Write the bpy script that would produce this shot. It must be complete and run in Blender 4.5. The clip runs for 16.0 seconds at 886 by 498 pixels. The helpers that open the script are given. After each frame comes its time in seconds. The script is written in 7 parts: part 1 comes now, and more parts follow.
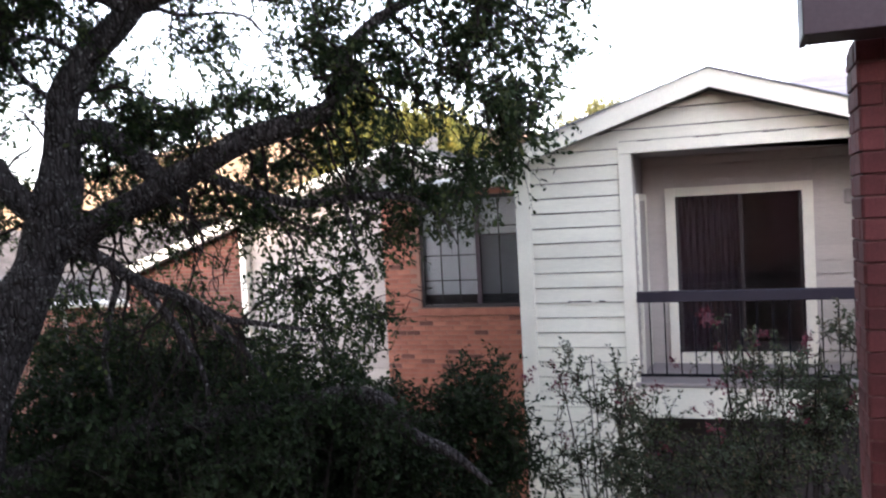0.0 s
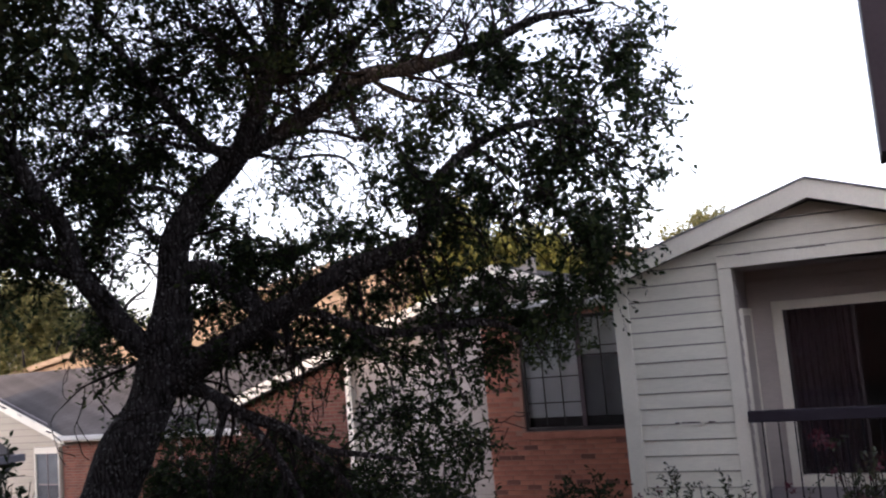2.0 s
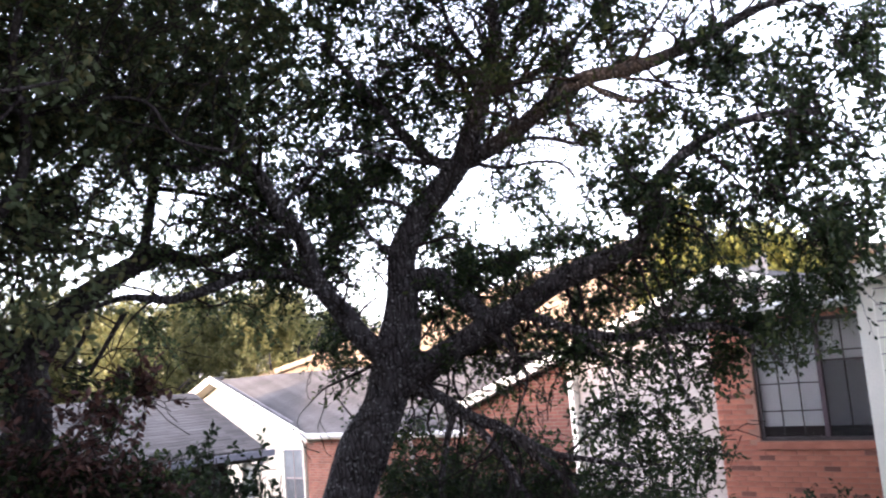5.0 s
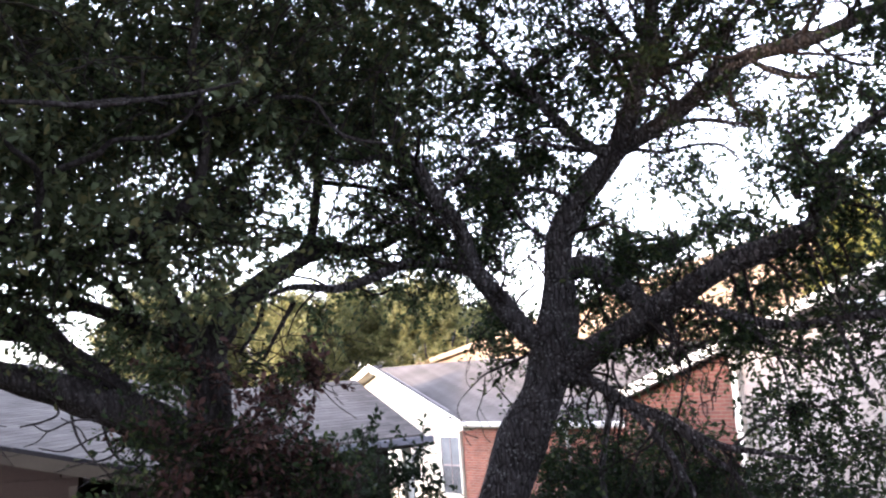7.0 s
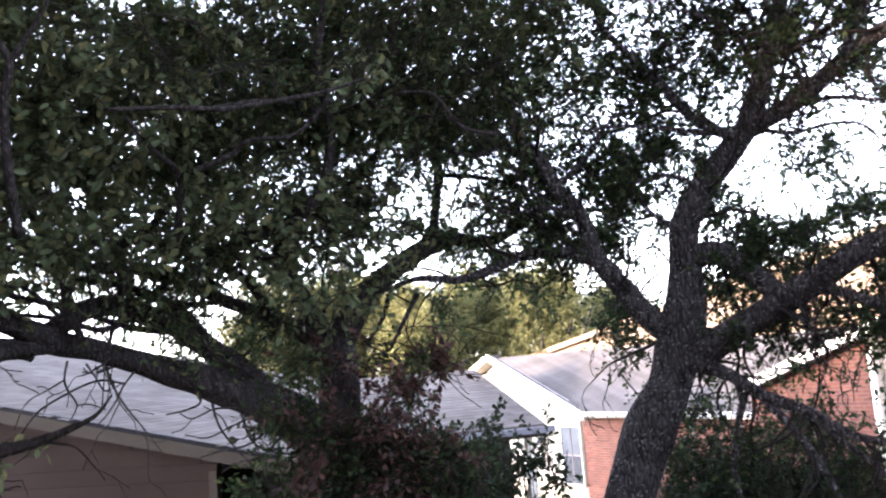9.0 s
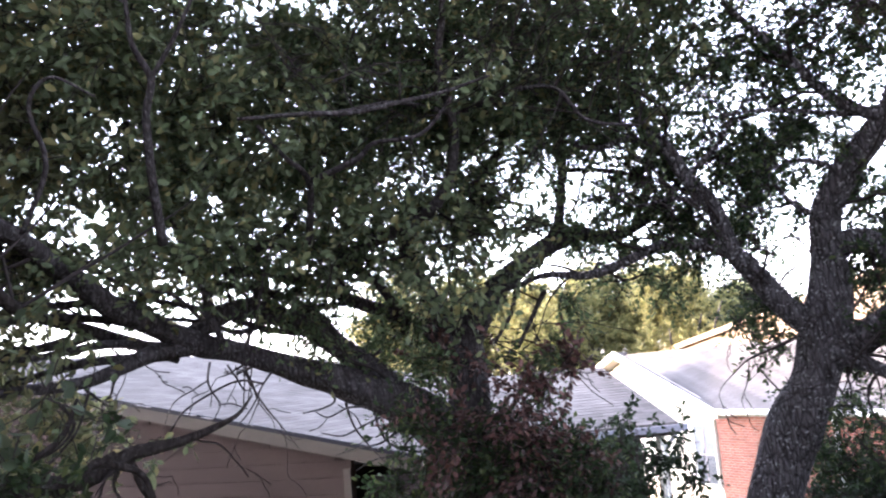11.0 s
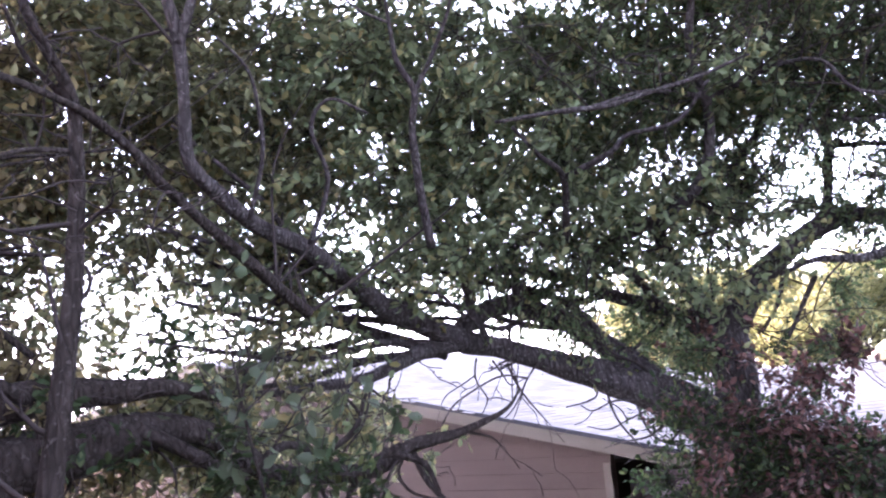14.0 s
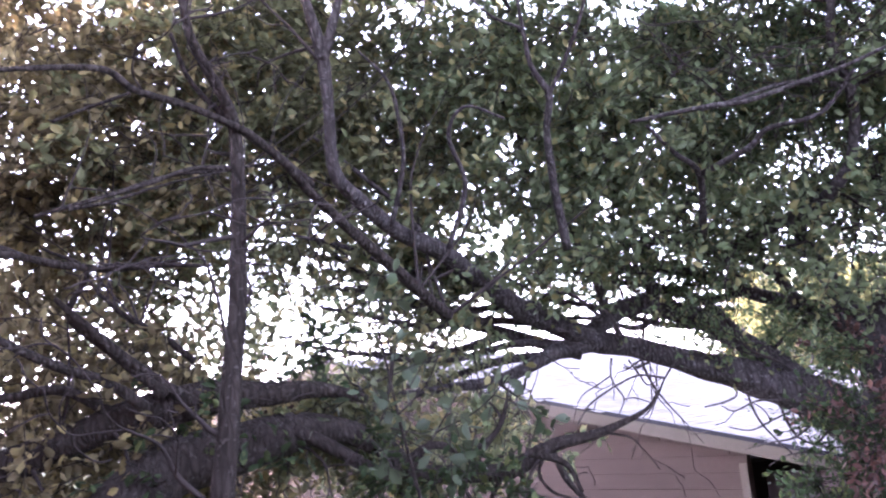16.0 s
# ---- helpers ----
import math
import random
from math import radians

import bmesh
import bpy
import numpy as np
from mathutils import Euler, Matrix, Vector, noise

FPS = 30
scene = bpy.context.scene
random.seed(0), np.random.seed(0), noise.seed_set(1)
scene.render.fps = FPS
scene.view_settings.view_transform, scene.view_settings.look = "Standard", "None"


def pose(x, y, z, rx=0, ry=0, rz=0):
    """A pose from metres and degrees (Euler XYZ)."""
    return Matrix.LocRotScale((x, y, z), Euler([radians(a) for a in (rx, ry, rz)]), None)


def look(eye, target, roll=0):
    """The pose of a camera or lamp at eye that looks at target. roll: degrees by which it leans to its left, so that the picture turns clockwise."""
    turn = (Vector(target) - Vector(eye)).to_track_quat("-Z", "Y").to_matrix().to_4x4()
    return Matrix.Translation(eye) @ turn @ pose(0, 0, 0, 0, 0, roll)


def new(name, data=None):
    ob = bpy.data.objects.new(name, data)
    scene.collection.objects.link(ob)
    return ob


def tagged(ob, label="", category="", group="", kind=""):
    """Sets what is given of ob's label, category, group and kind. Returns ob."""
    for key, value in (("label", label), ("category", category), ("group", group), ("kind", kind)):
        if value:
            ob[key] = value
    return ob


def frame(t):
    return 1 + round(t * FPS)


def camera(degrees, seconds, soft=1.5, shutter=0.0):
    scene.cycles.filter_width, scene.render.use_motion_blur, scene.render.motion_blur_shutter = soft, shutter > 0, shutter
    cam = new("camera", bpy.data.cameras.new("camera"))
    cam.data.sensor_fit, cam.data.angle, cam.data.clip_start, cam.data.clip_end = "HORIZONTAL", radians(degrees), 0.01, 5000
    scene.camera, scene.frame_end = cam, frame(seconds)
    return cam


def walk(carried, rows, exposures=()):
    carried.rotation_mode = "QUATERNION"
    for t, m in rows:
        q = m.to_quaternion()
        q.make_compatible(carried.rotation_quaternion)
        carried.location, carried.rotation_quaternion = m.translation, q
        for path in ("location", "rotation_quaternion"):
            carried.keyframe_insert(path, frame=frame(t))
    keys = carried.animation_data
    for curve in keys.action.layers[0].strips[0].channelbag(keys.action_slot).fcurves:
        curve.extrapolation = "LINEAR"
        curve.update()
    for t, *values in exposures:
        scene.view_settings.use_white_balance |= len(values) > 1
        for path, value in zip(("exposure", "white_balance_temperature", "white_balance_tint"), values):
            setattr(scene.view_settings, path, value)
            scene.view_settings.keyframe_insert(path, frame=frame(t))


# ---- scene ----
cam = camera(53.85, 16.0, soft=2.1, shutter=0.45)
PATH = [
    (0.0, pose(-0.131, 0.184, 4.661, 88.16, 2.94, 18.90)),
    (0.5, pose(-0.116, 0.169, 4.684, 90.27, 4.26, 20.79)),
    (1.0, pose(-0.070, 0.160, 4.715, 92.05, 5.40, 22.37)),
    (1.5, pose(-0.035, 0.159, 4.718, 93.84, 5.49, 23.76)),
    (2.0, pose(0.008, 0.168, 4.719, 96.38, 4.84, 26.01)),
    (2.5, pose(0.032, 0.166, 4.732, 96.14, 4.67, 28.52)),
    (3.0, pose(0.025, 0.143, 4.733, 96.75, 4.57, 31.35)),
    (3.5, pose(0.031, 0.132, 4.734, 96.98, 5.02, 34.08)),
    (4.0, pose(0.031, 0.123, 4.742, 97.22, 5.17, 36.09)),
    (6.5, pose(0.019, 0.083, 4.692, 98.13, 3.95, 47.96)),
    (7.0, pose(0.016, 0.048, 4.698, 98.00, 4.08, 50.33)),
    (7.5, pose(0.010, 0.030, 4.697, 97.94, 3.87, 52.11)),
    (8.0, pose(-0.000, 0.000, 4.700, 97.86, 3.92, 54.22)),
    (8.5, pose(-0.006, -0.007, 4.702, 98.09, 3.96, 55.75)),
    (9.0, pose(-0.005, -0.035, 4.702, 97.90, 4.21, 57.85)),
    (11.5, pose(-0.078, -0.072, 4.702, 98.54, 4.79, 68.48)),
    (12.0, pose(-0.084, -0.094, 4.698, 98.49, 4.93, 71.14)),
    (12.5, pose(-0.069, -0.142, 4.688, 98.53, 5.10, 72.48)),
    (13.0, pose(-0.081, -0.197, 4.696, 99.03, 5.13, 75.00)),
    (13.5, pose(-0.053, -0.234, 4.711, 99.57, 5.40, 78.68)),
    (14.0, pose(-0.056, -0.263, 4.704, 99.51, 5.26, 81.42)),
    (14.5, pose(-0.063, -0.304, 4.721, 99.80, 5.25, 82.98)),
    (15.0, pose(-0.045, -0.345, 4.733, 99.89, 5.39, 85.01)),
    (15.5, pose(-0.024, -0.383, 4.728, 99.67, 5.30, 86.91)),
    (16.0, pose(0.010, -0.448, 4.752, 99.95, 5.30, 88.81)),
]
# stops of the clip's own automatic exposure
EXPOSURES = [(0.0, 3.7, 5900, 18), (0.5, 3.5, 5900, 18), (1.0, 3.12, 5900, 19), (1.5, 2.85, 5850, 20), (2.0, 2.25, 6000, 24), (2.5, 2.3, 6000, 24), (3.0, 2.75, 6000, 24), (3.5, 3.1, 5950, 24), (4.0, 3.52, 5900, 24),
             (6.5, 3.95, 5750, 22), (8.5, 4.3, 5750, 22), (11.5, 5, 5700, 25), (13.0, 5.5, 5600, 31), (16.0, 5.9, 5500, 38)]
walk(cam, PATH, EXPOSURES)

# ---- light: late sun, low and behind the viewer's own building, under a bright hazy sky ----
SUN_YAW, SUN_UP = 172.0, 6.5        # degrees to the left of +y, and above the horizon
world = bpy.data.worlds.new("sky")
scene.world = world
world.use_nodes = True
wn = world.node_tree
wn.nodes.clear()
sky = wn.nodes.new("ShaderNodeTexSky")
sky.sky_type = "NISHITA"
sky.sun_disc = False
sky.sun_elevation = radians(SUN_UP)
sky.sun_rotation = radians(-SUN_YAW)
sky.air_density, sky.dust_density, sky.ozone_density = 1.0, 1.5, 1.0
hsv = wn.nodes.new("ShaderNodeHueSaturation")
hsv.inputs["Saturation"].default_value = 0.35
bg = wn.nodes.new("ShaderNodeBackground")
bg.inputs["Strength"].default_value = 0.15
wout = wn.nodes.new("ShaderNodeOutputWorld")
wn.links.new(sky.outputs[0], hsv.inputs["Color"])
wn.links.new(hsv.outputs[0], bg.inputs["Color"])
wn.links.new(bg.outputs[0], wout.inputs["Surface"])
sun = new("sun", bpy.data.lights.new("sun", "SUN"))
sun.data.energy, sun.data.angle, sun.data.color = 0.8, radians(3.0), (1.0, 0.72, 0.42)
sy, se = radians(SUN_YAW), radians(SUN_UP)
toward = Vector((-math.sin(sy) * math.cos(se), math.cos(sy) * math.cos(se), math.sin(se)))
sun.matrix_world = look(toward * 60, (0, 0, 0))

# ---- materials ----
def material(name, color, rough=0.7, vary=0.15, scale=3.0, fine=60.0, bump=0.2, depth=0.004, metal=0.0, tint=None, spec=0.3,
             piece=0.0, stretch=(1, 1, 1), island=0.0):
    """A surface with two scales of mottling, a fine relief, and a shade of its own for each piece."""
    m = bpy.data.materials.new(name)
    m.use_nodes = True
    t = m.node_tree
    p = t.nodes["Principled BSDF"]
    p.inputs["Roughness"].default_value, p.inputs["Metallic"].default_value = rough, metal
    p.inputs["Specular IOR Level"].default_value = spec
    co = t.nodes.new("ShaderNodeTexCoord")
    mp = t.nodes.new("ShaderNodeMapping")
    mp.inputs["Scale"].default_value = stretch
    t.links.new(co.outputs["Object"], mp.inputs[0])
    big, small = t.nodes.new("ShaderNodeTexNoise"), t.nodes.new("ShaderNodeTexNoise")
    for n, s, d in ((big, scale, 4.0), (small, fine, 5.0)):
        n.inputs["Scale"].default_value, n.inputs["Detail"].default_value = s, d
        t.links.new(mp.outputs[0], n.inputs["Vector"])
    dark = [c * (1 - vary * 1.6) for c in color]
    light = [min(1, c * (1 + vary)) for c in (tint or color)]
    ramp = t.nodes.new("ShaderNodeValToRGB")
    ramp.color_ramp.elements[0].position, ramp.color_ramp.elements[1].position = 0.3, 0.7
    ramp.color_ramp.elements[0].color, ramp.color_ramp.elements[1].color = (*dark, 1), (*light, 1)
    mix = t.nodes.new("ShaderNodeMath")
    mix.operation = "MULTIPLY_ADD"
    mix.inputs[1].default_value, mix.inputs[2].default_value = 0.4, 0.0
    t.links.new(small.outputs["Fac"], mix.inputs[0])
    add = t.nodes.new("ShaderNodeMath")
    add.operation = "MULTIPLY_ADD"
    add.inputs[1].default_value = 0.6
    t.links.new(big.outputs["Fac"], add.inputs[0])
    t.links.new(mix.outputs[0], add.inputs[2])
    t.links.new(add.outputs[0], ramp.inputs[0])
    last = ramp.outputs[0]
    if piece or island:
        if piece:
            src = t.nodes.new("ShaderNodeObjectInfo").outputs["Random"]
        else:
            src = t.nodes.new("ShaderNodeNewGeometry").outputs["Random Per Island"]
        rng = t.nodes.new("ShaderNodeMapRange")
        amount = piece or island
        rng.inputs["To Min"].default_value, rng.inputs["To Max"].default_value = 1 - amount, 1 + amount
        t.links.new(src, rng.inputs[0])
        hs = t.nodes.new("ShaderNodeHueSaturation")
        t.links.new(rng.outputs[0], hs.inputs["Value"])
        t.links.new(last, hs.inputs["Color"])
        last = hs.outputs[0]
    t.links.new(last, p.inputs["Base Color"])
    bp = t.nodes.new("ShaderNodeBump")
    bp.inputs["Strength"].default_value, bp.inputs["Distance"].default_value = bump, depth
    t.links.new(small.outputs["Fac"], bp.inputs["Height"])
    t.links.new(bp.outputs[0], p.inputs["Normal"])
    return m


def leaf_material(name, base, other, rough=0.45, through_light=0.35, spec=0.3):
    """Leaves: a mix of two greens by leaf, shiny above, with some light passing through."""
    m = bpy.data.materials.new(name)
    m.use_nodes = True
    t = m.node_tree
    p = t.nodes["Principled BSDF"]
    p.inputs["Roughness"].default_value = rough
    p.inputs["Specular IOR Level"].default_value = spec
    geo = t.nodes.new("ShaderNodeNewGeometry")
    ramp = t.nodes.new("ShaderNodeValToRGB")
    e = ramp.color_ramp.elements
    e[0].position, e[0].color = 0.0, (*[c * 0.6 for c in base], 1)
    e[1].position, e[1].color = 1.0, (*other, 1)
    e.new(0.72).color = (*base, 1)
    t.links.new(geo.outputs["Random Per Island"], ramp.inputs[0])
    t.links.new(ramp.outputs[0], p.inputs["Base Color"])
    tr = t.nodes.new("ShaderNodeBsdfTranslucent")
    t.links.new(ramp.outputs[0], tr.inputs["Color"])
    mx = t.nodes.new("ShaderNodeMixShader")
    mx.inputs[0].default_value = through_light
    t.links.new(p.outputs[0], mx.inputs[1])
    t.links.new(tr.outputs[0], mx.inputs[2])
    t.links.new(mx.outputs[0], t.nodes["Material Output"].inputs["Surface"])
    return m


def brick_material(name, a, b, mortar, length=0.203, height=0.0677):
    """Brickwork too far off for single bricks: bond, mortar and relief on the wall's own plane."""
    m = bpy.data.materials.new(name)
    m.use_nodes = True
    t = m.node_tree
    p = t.nodes["Principled BSDF"]
    p.inputs["Roughness"].default_value = 0.85
    co = t.nodes.new("ShaderNodeTexCoord")
    mp = t.nodes.new("ShaderNodeMapping")
    mp.inputs["Rotation"].default_value = (radians(-90), 0, 0)
    t.links.new(co.outputs["Object"], mp.inputs[0])
    br = t.nodes.new("ShaderNodeTexBrick")
    br.inputs["Scale"].default_value = 1.0
    br.inputs["Brick Width"].default_value, br.inputs["Row Height"].default_value = length, height
    br.inputs["Mortar Size"].default_value = 0.008
    br.inputs["Color1"].default_value, br.inputs["Color2"].default_value = (*a, 1), (*b, 1)
    br.inputs["Mortar"].default_value = (*mortar, 1)
    t.links.new(mp.outputs[0], br.inputs["Vector"])
    nz = t.nodes.new("ShaderNodeTexNoise")
    nz.inputs["Scale"].default_value, nz.inputs["Detail"].default_value = 2.5, 6.0
    t.links.new(co.outputs["Object"], nz.inputs["Vector"])
    mul = t.nodes.new("ShaderNodeMixRGB")
    mul.blend_type = "MULTIPLY"
    mul.inputs[0].default_value = 0.5
    t.links.new(br.outputs["Color"], mul.inputs[1])
    t.links.new(nz.outputs["Fac"], mul.inputs[2])
    t.links.new(mul.outputs[0], p.inputs["Base Color"])
    bp = t.nodes.new("ShaderNodeBump")
    bp.invert = True
    bp.inputs["Strength"].default_value, bp.inputs["Distance"].default_value = 0.6, 0.008
    t.links.new(br.outputs["Fac"], bp.inputs["Height"])
    t.links.new(bp.outputs[0], p.inputs["Normal"])
    return m


def glass_material(name, color=(0.02, 0.02, 0.025), rough=0.05):
    m = bpy.data.materials.new(name)
    m.use_nodes = True
    p = m.node_tree.nodes["Principled BSDF"]
    p.inputs["Base Color"].default_value = (1, 1, 1, 1)
    p.inputs["Roughness"].default_value = rough
    p.inputs["Transmission Weight"].default_value = 1.0
    p.inputs["IOR"].default_value = 1.45
    return m


SIDING = material("painted_siding", (0.84, 0.81, 0.71), 0.6, 0.10, 1.6, 45.0, 0.25, 0.003, piece=0.05, stretch=(0.3, 1, 2.0))
# duller siding for the balcony recess, with the recess shade put into its colour
SIDING_RECESS = material("recess_shaded_siding", (0.50, 0.45, 0.42), 0.65, 0.10, 1.6, 45.0, 0.25, 0.003, piece=0.05, stretch=(0.3, 1, 2.0))
# low-house and garage siding: tan taken near black to hold the canopy's shade
SIDING_SHADED = material("shaded_tan_siding", (0.028, 0.0215, 0.0195), 0.8, 0.12, 1.4, 45.0, 0.25, 0.003, spec=0.03, piece=0.06, stretch=(0.3, 1, 2.0))
SIDING_FAR = material("pale_cream_siding", (0.47, 0.425, 0.345), 0.65, 0.10, 1.6, 45.0, 0.25, 0.003, piece=0.05, stretch=(0.3, 1, 2.0))
# side-house white boards, greyed to carry the oak's shade
SIDING_OAK_SHADED = material("oak_shaded_siding", (0.36, 0.325, 0.30), 0.7, 0.14, 1.4, 45.0, 0.25, 0.003, piece=0.06, stretch=(0.3, 1, 2.0))
SIDING_PEACH = material("peach_siding", (0.21, 0.150, 0.098), 0.7, 0.12, 1.0, 40.0, 0.25, 0.003, piece=0.06, stretch=(0.3, 1, 2.0))
TRIM = material("white_trim_paint", (0.83, 0.795, 0.70), 0.55, 0.08, 2.0, 50.0, 0.2, 0.003)
# tan trim of the low house, darkened for eave and tree shade
TRIM_TAN_SHADED = material("shaded_tan_trim", (0.046, 0.042, 0.036), 0.75, 0.10, 2.0, 50.0, 0.2, 0.003, spec=0.04)
TRIM_BROWN = material("brown_trim_paint", (0.062, 0.043, 0.052), 0.6, 0.15, 2.0, 50.0, 0.2, 0.003)
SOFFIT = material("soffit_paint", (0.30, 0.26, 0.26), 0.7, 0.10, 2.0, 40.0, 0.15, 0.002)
BRICK = material("red_brick", (0.37, 0.145, 0.098), 0.85, 0.22, 6.0, 90.0, 0.5, 0.004, piece=0.15)
BRICK_BURNT = material("burnt_brick", (0.17, 0.075, 0.060), 0.85, 0.22, 6.0, 90.0, 0.5, 0.004, piece=0.22)
BRICK_DEEP = material("dark_red_brick", (0.115, 0.033, 0.034), 0.85, 0.22, 6.0, 90.0, 0.5, 0.004, piece=0.22)
MORTAR = material("mortar", (0.31, 0.17, 0.13), 0.9, 0.15, 5.0, 120.0, 0.5, 0.003)
MORTAR_DARK = material("dark_mortar", (0.14, 0.06, 0.058), 0.9, 0.15, 5.0, 120.0, 0.5, 0.003)
BRICK_FAR = brick_material("far_brickwork", (0.33, 0.115, 0.07), (0.22, 0.075, 0.05), (0.30, 0.21, 0.17))
# side-house brick: darker tones stand for the shade under the oak
BRICK_SHADED = brick_material("oak_shaded_brickwork", (0.19, 0.066, 0.042), (0.12, 0.044, 0.032), (0.17, 0.11, 0.085))
SHINGLE = material("grey_shingles", (0.118, 0.107, 0.103), 0.95, 0.26, 0.7, 70.0, 0.6, 0.006, spec=0.05, island=0.17, stretch=(1, 1, 1))
SHINGLE_LILAC = material("pale_grey_shingles", (0.34, 0.31, 0.34), 0.9, 0.2, 0.9, 70.0, 0.6, 0.006, island=0.1)
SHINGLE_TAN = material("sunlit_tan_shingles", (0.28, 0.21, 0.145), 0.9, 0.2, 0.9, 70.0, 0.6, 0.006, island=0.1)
FRAME_DARK = material("bronze_window_frame", (0.035, 0.028, 0.03), 0.45, 0.1, 4.0, 60.0, 0.1, 0.001)
RAIL_PAINT = material("dark_rail_paint", (0.022, 0.018, 0.03), 0.5, 0.15, 4.0, 60.0, 0.15, 0.001)
IRON = material("black_iron", (0.010, 0.010, 0.014), 0.6, 0.15, 6.0, 80.0, 0.15, 0.001, spec=0.06)
CONCRETE = material("grey_concrete", (0.30, 0.27, 0.28), 0.9, 0.15, 2.0, 60.0, 0.4, 0.003)
BLIND = material("white_blind", (0.50, 0.515, 0.54), 0.6, 0.06, 3.0, 40.0, 0.1, 0.001)
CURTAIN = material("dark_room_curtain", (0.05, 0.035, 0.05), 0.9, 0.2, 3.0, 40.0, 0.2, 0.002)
# near-black paint standing for shade: unlit room, patio void, window depth
DEEP_SHADE = material("deep_shade_paint", (0.06, 0.05, 0.055), 0.9, 0.1, 2.0, 30.0, 0.1, 0.002)
GUTTER = material("painted_metal_gutter", (0.16, 0.16, 0.19), 0.45, 0.12, 3.0, 50.0, 0.1, 0.001)
PANE_DULL = material("dull_window_pane", (0.17, 0.185, 0.20), 0.25, 0.15, 3.0, 40.0, 0.1, 0.001)
GUTTER_WHITE = material("white_metal_gutter", (0.48, 0.48, 0.47), 0.45, 0.1, 3.0, 50.0, 0.1, 0.001)
GLASS = glass_material("window_glass")


def screen_material(name, color, cover):
    """Fine mesh: part dark thread, part open."""
    m = material(name, color, 0.8, 0.1, 4.0, 80.0, 0.1, 0.001)
    m.node_tree.nodes["Principled BSDF"].inputs["Alpha"].default_value = cover
    return m


SCREEN = screen_material("insect_screen", (0.03, 0.03, 0.035), 0.30)


def bark_material(name, dark, mid, pale, plates=2.2, depth=0.03):
    """Furrowed bark: deep upright cracks between plates, with pale lichen flecks."""
    m = bpy.data.materials.new(name)
    m.use_nodes = True
    t = m.node_tree
    p = t.nodes["Principled BSDF"]
    p.inputs["Roughness"].default_value = 0.95
    p.inputs["Specular IOR Level"].default_value = 0.1
    co = t.nodes.new("ShaderNodeTexCoord")
    mp = t.nodes.new("ShaderNodeMapping")
    mp.inputs["Scale"].default_value = (1, 1, 0.28)
    t.links.new(co.outputs["Object"], mp.inputs[0])
    crack = t.nodes.new("ShaderNodeTexVoronoi")
    crack.feature = "DISTANCE_TO_EDGE"
    crack.inputs["Scale"].default_value = 26.0
    rough = t.nodes.new("ShaderNodeTexNoise")
    rough.inputs["Scale"].default_value, rough.inputs["Detail"].default_value = 18.0, 8.0
    fleck = t.nodes.new("ShaderNodeTexNoise")
    fleck.inputs["Scale"].default_value, fleck.inputs["Detail"].default_value = 34.0, 3.0
    for n in (crack, rough):
        t.links.new(mp.outputs[0], n.inputs["Vector"])
    t.links.new(co.outputs["Object"], fleck.inputs["Vector"])
    mul = t.nodes.new("ShaderNodeMath")
    mul.operation = "MULTIPLY_ADD"
    mul.inputs[1].default_value = plates
    t.links.new(crack.outputs["Distance"], mul.inputs[0])
    t.links.new(rough.outputs["Fac"], mul.inputs[2])
    ramp = t.nodes.new("ShaderNodeValToRGB")
    e = ramp.color_ramp.elements
    e[0].position, e[0].color = 0.42, (*dark, 1)
    e[1].position, e[1].color = 0.95, (*mid, 1)
    t.links.new(mul.outputs[0], ramp.inputs[0])
    step = t.nodes.new("ShaderNodeMapRange")
    step.inputs["From Min"].default_value, step.inputs["From Max"].default_value = 0.61, 0.66
    t.links.new(fleck.outputs["Fac"], step.inputs[0])
    mix = t.nodes.new("ShaderNodeMixRGB")
    mix.inputs[2].default_value = (*pale, 1)
    t.links.new(step.outputs[0], mix.inputs[0])
    t.links.new(ramp.outputs[0], mix.inputs[1])
    t.links.new(mix.outputs[0], p.inputs["Base Color"])
    bp = t.nodes.new("ShaderNodeBump")
    bp.inputs["Strength"].default_value, bp.inputs["Distance"].default_value = 1.0, depth
    t.links.new(mul.outputs[0], bp.inputs["Height"])
    t.links.new(bp.outputs[0], p.inputs["Normal"])
    return m


TWIG = material("twig_bark", (0.024, 0.019, 0.018), 0.95, 0.3, 9.0, 60.0, 0.4, 0.004, spec=0.1)
BARK = bark_material("oak_bark", (0.012, 0.010, 0.010), (0.060, 0.054, 0.055), (0.17, 0.165, 0.165))
BARK_GREY = bark_material("grey_oak_bark", (0.015, 0.012, 0.012), (0.046, 0.040, 0.040), (0.070, 0.066, 0.065), 1.3, 0.018)
BARK_BROWN = bark_material("brown_oak_bark", (0.009, 0.007, 0.006), (0.024, 0.019, 0.017), (0.036, 0.031, 0.029), 1.3, 0.02)
EARTH = material("leafy_ground", (0.055, 0.048, 0.030), 0.95, 0.35, 0.8, 25.0, 0.8, 0.02, spec=0.05, tint=(0.045, 0.055, 0.025))
LEAF = leaf_material("oak_leaf", (0.027, 0.043, 0.018), (0.072, 0.086, 0.031), rough=0.55, through_light=0.4, spec=0.12)
LEAF_NEAR = leaf_material("near_oak_leaf", (0.118, 0.150, 0.074), (0.20, 0.18, 0.075), rough=0.5, through_light=0.55)
LEAF_MID = leaf_material("green_oak_leaf", (0.068, 0.096, 0.042), (0.135, 0.125, 0.052), rough=0.6, through_light=0.5, spec=0.2)
# brown in the next two leaf colours is partly the lens's colour cast
LEAF_TINTED = leaf_material("lens_tinted_oak_leaf", (0.125, 0.135, 0.068), (0.20, 0.165, 0.072), rough=0.55, through_light=0.55, spec=0.2)
